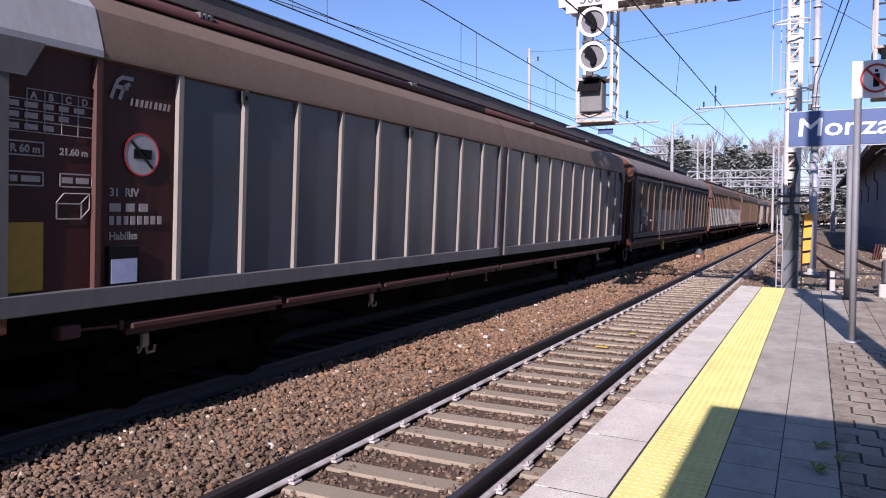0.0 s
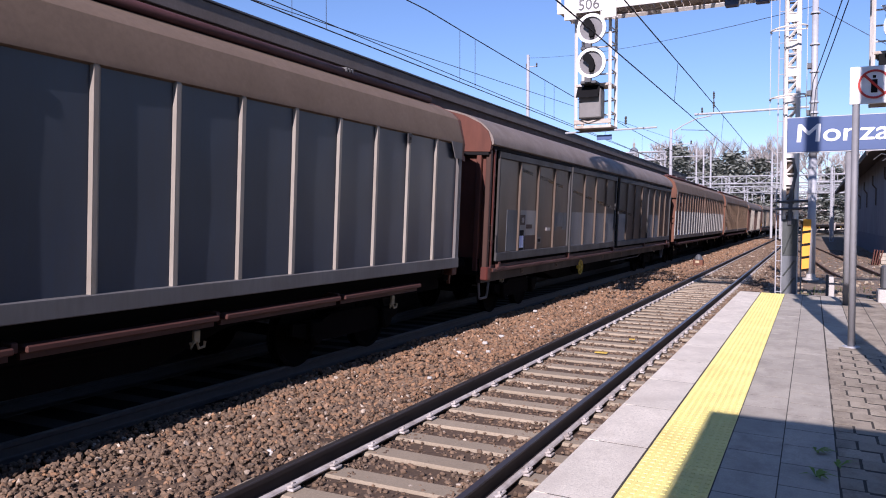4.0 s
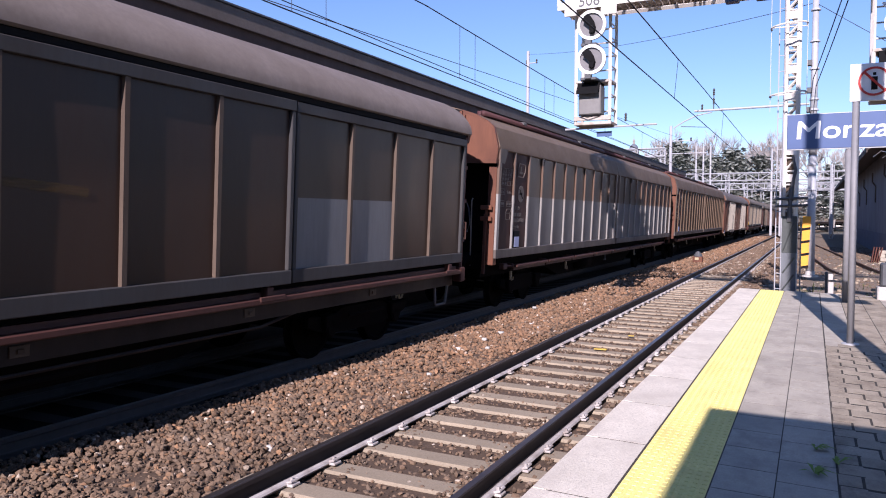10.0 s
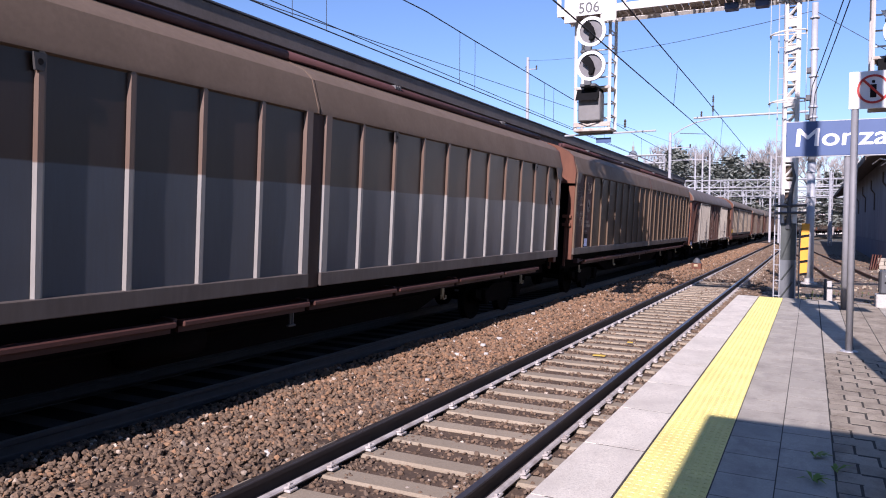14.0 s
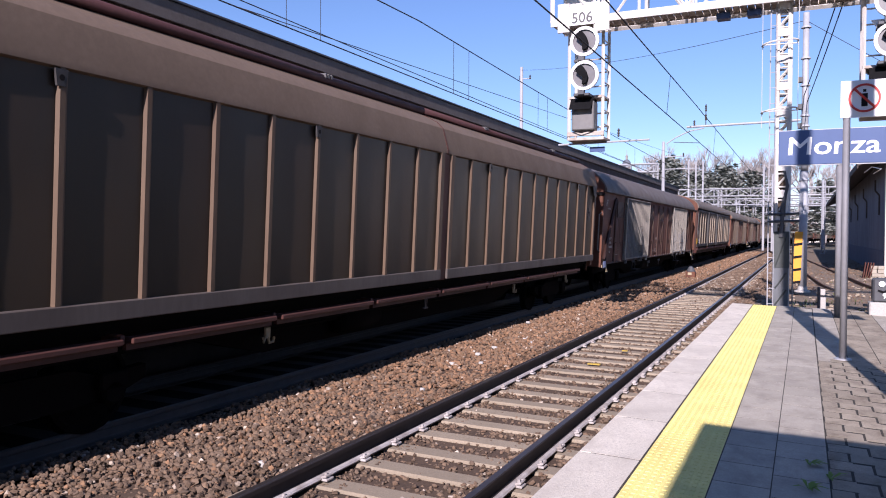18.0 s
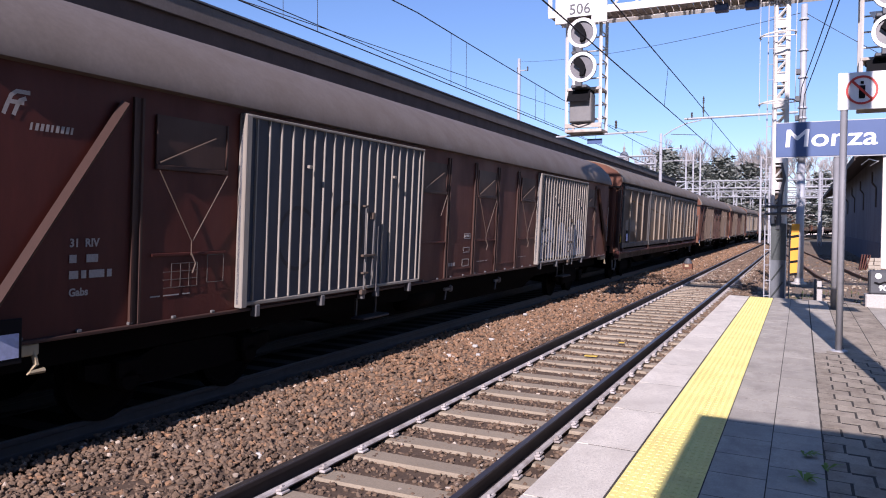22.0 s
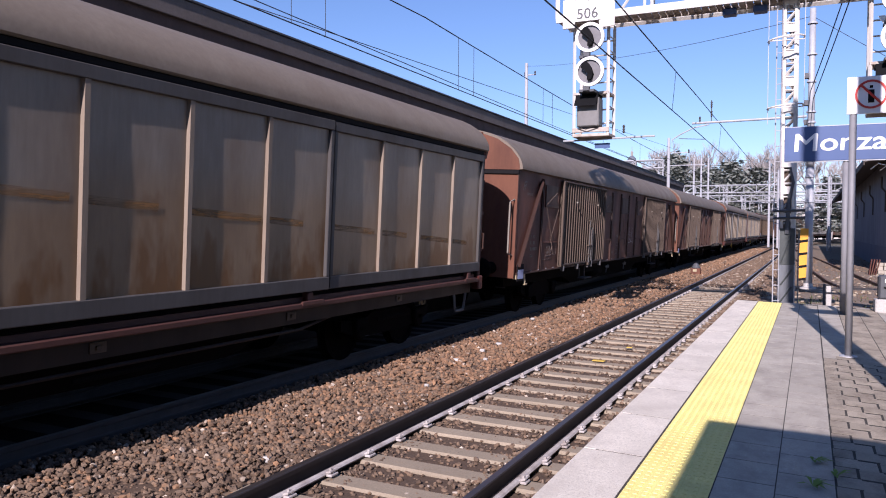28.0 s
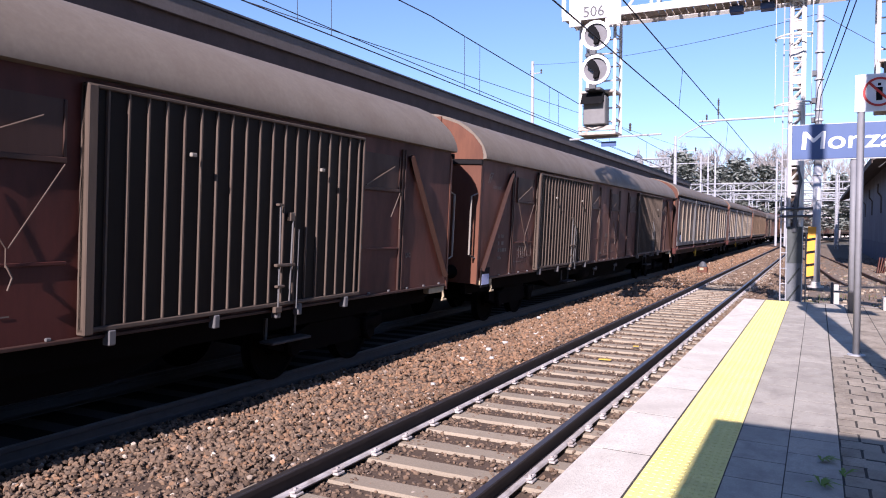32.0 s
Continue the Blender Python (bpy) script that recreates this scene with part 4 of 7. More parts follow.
def stencils(w, y, full=True):
    """Tables and notices on the first two bays of a sliding-wall wagon."""
    x = FACE - 0.002
    ink = M_mark if full else M_mark_faint
    g = Geo()
    for i in range(5):
        z = 2.93 - i * 0.085
        g.box(x, x + 0.003, y + (0.18 if i == 0 else 0.0), y + 0.78, z, z + 0.007)
    for a in (0.18, 0.33, 0.48, 0.63, 0.773):
        g.box(x, x + 0.003, y + a, y + a + 0.007, 2.59, 2.935)
    g.box(x, x + 0.003, y, y + 0.007, 2.59, 2.85)
    tagged(part("load_table", g, ink, w, "stencilled white load table"), kind="stuff")
    for i, c in enumerate("ABCD"):
        letters(w, c, y + 0.215 + i * 0.15, 2.86, 0.08, x, ink)
    for k, z in enumerate((2.785, 2.70, 2.61)):
        bars(w, y + 0.03, z, (0.09, 0.11, 0.09, 0.09, 0.1)[: 5 - k], 0.045, 0.045, x, material=ink)
    for y0, z0 in ((0.02, 2.40), (0.02, 2.16), (0.47, 2.16)):
        tagged(part("notice_frame", frame_lines(Geo(), y + y0, y + y0 + 0.31, z0, z0 + 0.12, x), ink, w), kind="stuff")
    letters(w, "R 60 m", y + 0.05, 2.43, 0.085, x, ink)
    letters(w, "21.60 m", y + 0.47, 2.43, 0.08, x, ink)
    bars(w, y + 0.05, 2.195, (0.06, 0.16), 0.05, 0.03, x, material=ink)
    bars(w, y + 0.49, 2.195, (0.1, 0.12), 0.05, 0.03, x, material=ink)
    g = frame_lines(Geo(), y + 0.44, y + 0.68, 1.89, 2.03, x)
    for a, b in (((0.44, 2.03), (0.51, 2.11)), ((0.67, 2.03), (0.75, 2.11)), ((0.51, 2.11), (0.75, 2.11)), ((0.75, 2.11), (0.75, 1.98)), ((0.75, 1.98), (0.67, 1.90))):
        g.bar((x, y + a[0], a[1]), (x, y + b[0], b[1]), 0.007)
    tagged(part("volume_mark", g, ink, w), kind="stuff")
    y2 = y + 0.93
    if full:
        operator_mark(w, x, y2 + 0.02, 2.965, 0.21, ink)
        slant_bars(w, x, y2 + 0.22, 2.925, 9, 0.068, ink)
        part("round_sign", Geo().lathe([(0.19, 0), (0.19, 0.004)], 28, "x", (x, y2 + 0.36, 2.49)), M_sign_dull, w, "round white no-hump-shunting sign")
        part("sign_ring", ring_geo(0.20, 0.185, x + 0.004, y2 + 0.36, 2.49), M_sign_red, w)
        part("sign_slash", Geo().bar((x + 0.006, y2 + 0.24, 2.61), (x + 0.006, y2 + 0.48, 2.37), 0.02).box(x + 0.004, x + 0.008, y2 + 0.27, y2 + 0.47, 2.45, 2.54), M_black, w)
    else:
        g = Geo()
        pts = [(0.12, 2.80), (0.12, 2.96), (0.2, 3.08), (0.56, 3.07), (0.56, 2.92), (0.46, 2.80), (0.12, 2.80)]
        for a, b in zip(pts, pts[1:]):
            g.bar((x, y2 + a[0], a[1]), (x, y2 + b[0], b[1]), 0.014)
        g.box(x, x + 0.003, y2 + 0.22, y2 + 0.42, 2.87, 2.91).box(x, x + 0.003, y2 + 0.28, y2 + 0.33, 2.91, 3.02)
        tagged(part("operator_mark", g, ink, w, "faded outlined operator mark"), kind="stuff")
        part("round_sign", Geo().lathe([(0.18, 0), (0.18, 0.004)], 28, "x", (x, y2 + 0.36, 2.44)), M_mark_faint, w, "faded round sign")
        part("sign_slash", Geo().bar((x + 0.006, y2 + 0.26, 2.54), (x + 0.006, y2 + 0.46, 2.34), 0.016).box(x + 0.004, x + 0.008, y2 + 0.26, y2 + 0.42, 2.42, 2.47), M_black, w)
    letters(w, "31  RIV", y2 + 0.02, 2.10, 0.105, x, ink)
    bars(w, y2 + 0.02, 1.96, (0.12, 0.1, 0.1), 0.075, 0.05, x, material=ink)
    bars(w, y2 + 0.02, 1.84, (0.05,) * 8, 0.08, 0.026, x, material=ink)
    letters(w, "Habillss", y2 + 0.02, 1.705, 0.10, x, ink)
    paper(w, y2 + 0.17, 1.31, 0.22, 0.28)


def ring_geo(r1, r0, x, y, z, n=32, t=0.003):
    g = Geo()
    v = []
    for d in (0, t):
        for r in (r0, r1):
            v += [(x + d, y + r * math.cos(2 * math.pi * j / n), z + r * math.sin(2 * math.pi * j / n)) for j in range(n)]
    f = []
    for j in range(n):
        k = (j + 1) % n
        f += [(2 * n + j, 2 * n + k, 3 * n + k, 3 * n + j), (j, n + j, n + k, k), (n + j, 3 * n + j, 3 * n + k, n + k), (j, k, 2 * n + k, 2 * n + j)]
    return g.add(v, f)


def panel_geo(width, z0, z1, bulge=-0.006, seed=0, cols=10, rows=12):
    """A slightly dished and buckled sheet with a flat back."""
    g = Geo()
    v = []
    for j in range(rows + 1):
        for k in range(cols + 1):
            u, h = k / cols, j / rows
            rim = min(1.0, 5 * min(u, 1 - u, h * 1.5, (1 - h) * 1.5))
            x = bulge * math.sin(math.pi * u) + rim * 0.0065 * noise.noise((u * 1.3 + seed * 7.1, h * 2.6, seed * 3.7))
            v.append((x, u * width, z0 + h * (z1 - z0)))
    n = cols + 1
    f = [(j * n + k, j * n + k + 1, (j + 1) * n + k + 1, (j + 1) * n + k) for j in range(rows) for k in range(cols)]
    k = len(v)
    v += [(-0.03, 0, z0), (-0.03, 0, z1), (-0.03, width, z0), (-0.03, width, z1)]
    f += [(k, k + 1, k + 3, k + 2)]
    return g.add(v, f)


ROOF_A = [(1.40, 3.27), (1.455, 3.29), (1.455, 3.35), (1.34, 3.72), (1.22, 3.83), (0.9, 3.98), (0.4, 4.12), (0, 4.16)]


def both(profile):
    return profile + [(-x, z) for x, z in reversed(profile) if x > 0]


def sliding_wagon(panel, rib, roof, sill, end, label, marks=None, patch=False):
    """Long wagon with two telescoping walls of ribbed panels and a chamfered roof."""
    w = thing("sliding_wall_wagon", label, "freight wagon")
    w["group"] = "wagons of the goods train"
    L, half = LENGTH, LENGTH / 2
    running_gear(w)
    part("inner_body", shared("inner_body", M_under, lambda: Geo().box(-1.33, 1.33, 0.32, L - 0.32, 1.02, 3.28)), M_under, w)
    pitch = (half - 0.22) / 11
    for d in range(2):
        y0 = d * half + (0.04 if d == 0 else 0.13)
        y1 = y0 + half - 0.17
        part("bottom_rail", shared("bottom_rail", sill, lambda: Geo().box(0, 0.07, 0, half - 0.17, 1.115, 1.29, 0.008)), sill, w, "grey bottom rail", at=(FACE - 0.02, y0, 0))
        for x in (1, -1):
            for i in range(11):
                me = shared(("wall_panel", (i + 2 * d) % 4), panel, lambda: panel_geo(pitch - 0.05, 1.28, 3.29, -0.003, i + 2 * d), True)
                if x > 0:
                    m = panel
                    if marks and d == 0 and i < 2:
                        me2 = shared("marked_panel", M_marked, lambda: panel_geo(pitch - 0.05, 1.28, 3.29, -0.001))
                        part("wall_panel", me2, M_marked, w, "dark red-brown panel with stencils", at=(FACE - 0.01, y0 + 0.05 + i * pitch, 0))
                    elif panel == M_panel_half and d == 1 and i == 10:
                        part("wall_panel", shared("last_panel", M_panel_brown, lambda: panel_geo(pitch - 0.05, 1.28, 3.29, -0.003, 3), True), M_panel_brown, w, "brown-grey end panel", at=(FACE - 0.01, y0 + 0.05 + i * pitch, 0))
                    else:
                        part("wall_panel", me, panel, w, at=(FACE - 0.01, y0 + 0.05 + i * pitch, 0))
            if x < 0:
                part("back_wall", shared("back_wall", panel, lambda: Geo().box(-FACE, -FACE + 0.04, 0, half - 0.17, 1.115, 3.29)), panel, w, at=(0, y0, 0))
        for i in range(12):
            post = i in (0, 11)
            r = (rib if sill == M_sill_brown else sill) if post else rib
            if post:
                me = shared("corner_post", r, lambda: Geo().prism([(0, -0.075), (0.045, -0.06), (0.045, 0.06), (0, 0.075)], 1.28, 3.29, "z"))
            else:
                me = shared("wall_rib", rib, lambda: Geo().prism([(0, -0.046), (0.036, -0.030), (0.036, 0.022), (0.012, 0.030), (0.012, 0.055), (0, 0.06)], 1.28, 3.29, "z"))
            yy = y0 + 0.05 + i * pitch - 0.025
            if post:
                yy = y0 + (0.075 if i == 0 else half - 0.17 - 0.075)
            if marks == "full" and d == 0 and i == 1:
                r = M_step
                me = shared("wall_rib", r, lambda: Geo().prism([(0, -0.046), (0.036, -0.030), (0.036, 0.022), (0.012, 0.030), (0.012, 0.055), (0, 0.06)], 1.28, 3.29, "z"))
            part("corner_post" if post else "wall_rib", me, r, w, at=(FACE - 0.005, yy, 0))
        part("roof", shared(("roof", d), roof, lambda: Geo().prism(both(ROOF_A), 0, half - (0.06 if d == 0 else 0.05)), "angle"), roof, w, "chamfered sheet roof", at=(0, 0.04 + d * (half - 0.03), 0))
        for i in ((2, 6) if d == 0 else (1, 8)):
            g = lambda: Geo().prism([(-0.06, 0.0), (0.06, 0.0), (0.04, -0.14), (-0.04, -0.14)], 0, 0.026, "x")
            part("lifting_lug", shared("lifting_lug", M_sill_dark, g), M_sill_dark, w, at=(FACE + 0.02, y0 + 0.05 + (i + 1) * pitch - 0.055, 3.27))
            part("lug_hole", shared("lug_hole", M_black, lambda: Geo().lathe([(0.026, 0.0), (0.026, 0.004)], 12, "x")), M_black, w, at=(FACE + 0.0465, y0 + 0.05 + (i + 1) * pitch - 0.055, 3.20))
        g = lambda: Geo().tube([(0.93, 0.3 if d == 0 else -0.2, 4.03), (0.93, half - (0.1 if d == 0 else 0.5), 4.03)], 0.06, 10).box(0.8, 0.9, 0.3 if d == 0 else -0.2, half - (0.1 if d == 0 else 0.5), 3.95, 4.08)
        part("roof_pipe", shared(("roof_pipe", d), M_roof_dark, g, True), M_roof_dark, w, "dark red roof-edge pipe", at=(0, y0, 0))
        for yy in (2.6, 7.2):
            g = lambda: Geo().box(0.9, 1.0, -0.09, -0.05, 4.04, 4.10).box(0.9, 1.0, -0.02, 0.02, 4.04, 4.10).box(0.9, 1.0, 0.05, 0.09, 4.04, 4.10)
            part("roof_catch", shared("roof_catch", M_rail_grey, g), M_rail_grey, w, at=(0, y0 + yy, 0))
    mid = M_post_brown if panel == M_panel_half else M_end_dark
    part("middle_post", shared("middle_post", mid, lambda: Geo().box(1.30, FACE + 0.01, half - 0.125, half + 0.125, 1.1, 3.3, 0.01)), mid, w, "post between the sliding walls")
    seam = roof if panel == M_panel_half else M_end_dark
    part("roof_seam", shared("roof_seam", seam, lambda: Geo().prism([(x * 1.004, z + 0.004) for x, z in both(ROOF_A)], half - 0.05, half - 0.015)), seam, w, "thin seam strip between the roof halves")
    for y, d in ((0.0, 1), (L, -1)):
        cap = [(0.64, 3.05), (1.43, 3.05), (1.452, 3.3), (1.342, 3.72), (1.21, 3.835), (0.9, 3.985), (0.64, 4.06)]
        part("end_hood", shared("end_hood", end, lambda: Geo().prism(both([(0.36, 2.98), (0.36, 4.12), (0, 4.165)]), -0.06, 0.045)), end, w, "oxide middle plate of the end hood", at=(0, y, 0) if d > 0 else pose(0, y, 0, 0, 0, 180))
        for side in (1, -1):
            ledge = [(0.66, 3.0), (1.445, 3.0), (1.445, 3.085), (0.66, 3.085)]
            face = [(0.74, 3.085), (1.43, 3.085), (1.435, 3.3), (1.33, 3.69), (1.2, 3.80), (0.74, 3.97)]
            g = lambda: Geo().prism([(side * a, h) for a, h in ledge], -0.10, 0.06).prism([(side * a, h) for a, h in face], -0.055, -0.015)
            # black plate over the roof end imitates a deep shaded slot
            part("hood_liner", shared(("hood_liner", side), M_black, lambda: Geo().prism([(side * a, h) for a, h in ((0.34, 3.0), (0.66, 3.0), (0.66, 4.04), (0.34, 4.11))], -0.032, -0.024)), M_black, w, "black plate standing in for shade in the hood slot", at=(0, y, 0) if d > 0 else (0, y + 0.056, 0))
            part("hood_cheek", shared(("hood_cheek", side), end, lambda: Geo().prism([(side * a, h) for a, h in cap], -0.045, 0.065)), end, w, "oxide cheek of the end hood beside an open slot", at=(0, y, 0))
            part("hood_ledge", shared(("hood_ledge", side), end, g), end, w, "oxide ledge below the hood", at=pose(0, y, 0) if d > 0 else pose(0, y, 0, 0, 0, 180))
        # recess shade comes from the near-black colour of this wall
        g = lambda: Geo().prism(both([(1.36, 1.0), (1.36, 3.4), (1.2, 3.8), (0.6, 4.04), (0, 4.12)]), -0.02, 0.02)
        part("end_wall", shared("end_wall", M_under, g), M_under, w, "recessed end wall, painted black for its shade", at=(0, y + d * 0.42, 0))
        gy = y if d > 0 else y - 0.14
        prof = [(0.02, 3.30), (0.42, 3.30), (0.26, 3.02), (0.02, 3.02)]
        g = lambda: Geo().prism([(d * a, z) for a, z in prof], 0, 0.014, "x")
        part("corner_gusset", shared(("corner_gusset", d), sill, g), sill, w, "bevelled corner plate", at=(FACE + 0.042, gy + (0.04 if d > 0 else 0.06), 0))
        for x in (-1.34, 1.34):
            g = lambda: Geo().box(-0.09, 0.08, -0.02, 0.16, 0.98, 2.95, 0.01)
            part("end_post", shared("end_post", end, g), end, w, "oxide-red end post", at=(x, y + d * 0.04 if d > 0 else y - 0.16, 0))
        g = lambda: Geo().box(-0.16, 0.08, -0.05, 0.0, 0.0, 0.09, 0.01).box(-0.16, 0.08, -0.05, 0.0, 0.22, 0.31, 0.01).box(-0.06, -0.02, -0.04, 0.0, 0.05, 0.26)
        part("latch", shared("latch", end, g), end, w, at=(1.3, y - 0.02 if d > 0 else y + 0.06, 1.86))
        g = lambda: Geo().box(-0.03, 0.03, -0.02, 0.02, -0.75, 0.45, 0.006)
        part("handrail", shared("handrail", end, g), end, w, at=(1.24, y - 0.03 if d > 0 else y + 0.05, 1.55))
        for side in (1, -1):
            for lean, wide in ((0.0, 0.028), (0.08, 0.018)):
                bar = [(side * (a + lean), h) for a, h in ((0.67 - wide, 3.08), (0.67 + wide, 3.08), (0.63 + wide, 4.03 - lean), (0.63 - wide, 4.03 - lean))]
                g = lambda: Geo().prism(bar, -0.095, -0.048)
                part("hood_stay", shared(("hood_stay", side, lean), end, g), end, w, at=(0, y, 0) if d > 0 else (0, y + 0.16, 0))
        for xx in (0.35, -0.35):
            g = lambda: Geo().box(-0.11, 0.11, -0.03, 0.03, 2.2, 4.0, 0.01)
            part("end_column", shared("end_column", end, g), end, w, "oxide end column", at=(xx, y + d * 0.1, 0))
        loop = [(0.2, 0, 2.1), (0.28, -0.03, 2.25), (0.36, -0.05, 2.1), (0.4, -0.05, 1.8), (0.34, -0.04, 1.62), (0.26, -0.02, 1.7), (0.22, 0, 1.95), (0.2, 0, 2.1)]
        part("hanging_cable", shared("hanging_cable", M_sheath, lambda: Geo().tube(loop, 0.012, 6)), M_sheath, w, "hanging loop of grey cable", at=(0.5, y + d * 0.05, 0))
        g = lambda: Geo().tube([(0.95, 0, 0.95), (0.95, -0.05, 2.25), (0.95, 0, 2.3)], 0.013, 6)
        part("grab_rail", shared("grab_rail_a", M_rib_pale, g), M_rib_pale, w, "thin pale grab rail", at=pose(0, y - d * 0.02, 0, 0, 0, 0 if d > 0 else 0))
    seg = (L - 2.6) / 8
    for i in range(8):
        g = lambda: Geo().box(0, 0.135, 0.05, seg - 0.05, 0.865, 0.925, 0.012).box(0.0, 0.05, 0.05, seg - 0.05, 0.80, 0.86)
        part("guide_bar", shared("guide_bar", M_step, g), M_step, w, "rusty red guide bar", at=(1.32, 1.3 + i * seg, 0))
        g = lambda: Geo().box(-0.2, 0.06, -0.03, 0.03, 0.86, 0.95, 0.008)
        part("bar_bracket", shared("bar_bracket", M_step, g), M_step, w, at=(1.32, 1.3 + i * seg, 0))
    for y in (0.75,):
        g = lambda: Geo().box(0, 0.12, -0.1, 0.1, 0.86, 0.98, 0.012).tube([(0.06, 0.1, 0.92), (0.06, 0.5, 0.90)], 0.014, 6)
        part("release_lever", shared("release_lever", M_step, g), M_step, w, at=(1.3, y, 0))
    for y in (1.75, 5.9, 14.6, 18.7):
        hook(w, y, 0.58)
    g = lambda: Geo().box(-0.012, 0.012, -0.05, -0.03, 0.02, 0.18).box(-0.012, 0.012, 0.0, 0.02, 0.02, 0.18).box(-0.02, 0.02, -0.09, 0.06, 0.0, 0.025, 0.005)
    part("twin_pin", shared("twin_pin", M_rail_grey, g), M_rail_grey, w, "pair of pale steel pins", at=(1.16, 10.2, 0.58))
    if marks:
        stencils(w, 0.16, marks == "full")
    if panel in (M_panel_half, M_panel_brown):
        part("round_sign", Geo().lathe([(0.19, 0), (0.19, 0.004)], 28, "x", (FACE - 0.002, L - 0.62, 2.52)), M_mark_faint, w, "faded round sign on the last panel")
        part("sign_slash", Geo().bar((FACE + 0.004, L - 0.74, 2.64), (FACE + 0.004, L - 0.5, 2.40), 0.014).box(FACE + 0.002, FACE + 0.006, L - 0.7, L - 0.56, 2.49, 2.55), M_black, w)
    if marks == "full":
        part("notice", Geo().box(FACE - 0.004, FACE + 0.001, 0.17, 0.49, 1.31, 1.87), M_yellow_dull, w, "dull yellow notice panel")
    if patch:
        g = Geo()
        pr = [p for p in ROOF_A if p[0] > 0.5][1:]
        v = [(x + 0.006, y + (0.14 * (3.98 - z) if y > 1 else 0), z + 0.004) for y in (0.06, 1.0) for x, z in pr]
        n = len(pr)
        g.add(v, [(i, i + 1, n + i + 1, n + i) for i in range(n - 1)])
        part("roof_patch", g, M_patch, w, "pale grey repainted roof patch")
    return w


ROOF_B = [(1.46, 3.40), (1.49, 3.42), (1.485, 3.50), (1.455, 3.58), (1.40, 3.66), (1.32, 3.75), (1.22, 3.83), (1.08, 3.915), (0.9, 3.99), (0.68, 4.055), (0.45, 4.10), (0.22, 4.13), (0, 4.14)]


def framed_wagon(panel, rib, roof, end, label, sill=None, second=None, smear=None, first=None):
    """Long wagon with four framed sliding doors a side and a rounded roof."""
    w = thing("framed_door_wagon", label, "freight wagon")
    w["group"] = "wagons of the goods train"
    L = LENGTH
    sill = sill or M_rail_grey
    running_gear(w, 1.05, M_sole, 1.24)
    part("inner_body", shared("inner_body_b", M_under, lambda: Geo().box(-1.34, 1.34, 0.1, L - 0.1, 1.02, 3.40)), M_under, w)
    door, n = 4.885, 4
    bay = (door - 0.14) / n
    for d in range(4):
        y0 = (0.408, 5.29, 10.515, 15.44)[d]
        x0 = FACE - 0.02 + (0.012 if d in (0, 3) else 0.045)
        dr = part("sliding_door", shared("door_frame_b", sill, lambda: Geo().box(0, 0.06, 0.01, door - 0.01, 1.135, 1.30, 0.008).box(0, 0.06, 0.01, door - 0.01, 3.19, 3.315, 0.008)
                                         .box(0, 0.055, 0.01, 0.08, 1.30, 3.19, 0.008).box(0, 0.055, door - 0.08, door - 0.01, 1.30, 3.19, 0.008)), sill, w, "grey steel door frame", at=(x0, y0, 0))
        for i in range(n):
            pm = second if second and (4 * d + i) not in (1, 4, 5, 6, 7, 8, 12, 13) else first if first and d == 0 else panel
            part("door_panel", shared(("door_panel_b", (i + d) % 4), pm, lambda: panel_geo(bay, 1.29, 3.20, -0.004, i + d + 5), True), pm, dr, at=(0.008, 0.07 + i * bay, 0))
            if i:
                part("door_rib", shared("door_rib_b", rib, lambda: Geo().prism([(0, -0.03), (0.046, -0.026), (0.046, 0.03), (0, 0.034)], 1.29, 3.20, "z")), rib, dr, at=(0.006, 0.07 + i * bay, 0))
    part("back_wall", shared("back_wall_b", panel, lambda: Geo().box(-FACE, -FACE + 0.05, 0.1, L - 0.1, 1.1, 3.4)), panel, w)
    # black colour of this track stands in for the eave shadow
    part("top_rail", shared("top_rail_b", M_black, lambda: Geo().box(FACE - 0.06, FACE + 0.02, 0.1, L - 0.1, 3.325, 3.40, 0.01)), M_black, w, "door track under the eaves, painted black for their shade")
    part("roof", shared("roof_b", roof, lambda: Geo().prism(both(ROOF_B), -0.02, L + 0.02), "angle"), roof, w, "rounded sheet roof")
    part("guide_rail", shared("guide_rail_b", M_step, lambda: Geo().box(1.36, 1.50, 0.2, L - 0.2, 0.93, 1.0, 0.012).box(1.34, 1.40, 0.2, L - 0.2, 0.98, 1.06)), M_step, w, "rusty red door guide rail")
    for i in range(5):
        g = lambda: Geo().box(0, 0.1, -0.06, 0.06, 0.97, 1.12, 0.01).box(0.1, 0.13, -0.2, 0.25, 0.96, 1.02, 0.008)
        part("door_roller", shared("door_roller_b", M_step, g), M_step, w, at=(1.38, 0.6 + i * (L - 1.2) / 4, 0))
    for y, d in ((0.0, 1), (L, -1)):
        g = lambda: Geo().prism(both([(1.43, 3.27), (1.46, 3.42), (1.38, 3.655), (1.2, 3.815), (0.88, 3.965), (0.44, 4.08), (0, 4.115)]), -0.05, 0.05)
        part("end_hood", shared("end_hood_b", end, g), end, w, "oxide-red rounded end panel", at=(0, y, 0))
        part("corner_stile", shared("corner_stile_b", M_old_brown, lambda: Geo().box(1.36, 1.44, 0, 0.07, 1.0, 3.38, 0.008).box(1.37, 1.42, 0.07, 0.16, 1.5, 1.56).box(1.37, 1.42, 0.07, 0.16, 2.2, 2.26).box(1.37, 1.42, 0.07, 0.16, 2.8, 2.86)), M_old_brown, w, "rusty stile with brackets", at=(0, y + (0.2 if d > 0 else -0.1), 0))
        g = lambda: Geo().box(-1.34, 1.34, -0.02, 0.03, 0.95, 3.2)
        part("end_wall", shared("end_wall_b", end, g), end, w, "oxide end wall", at=(0, y + d * 0.10, 0))
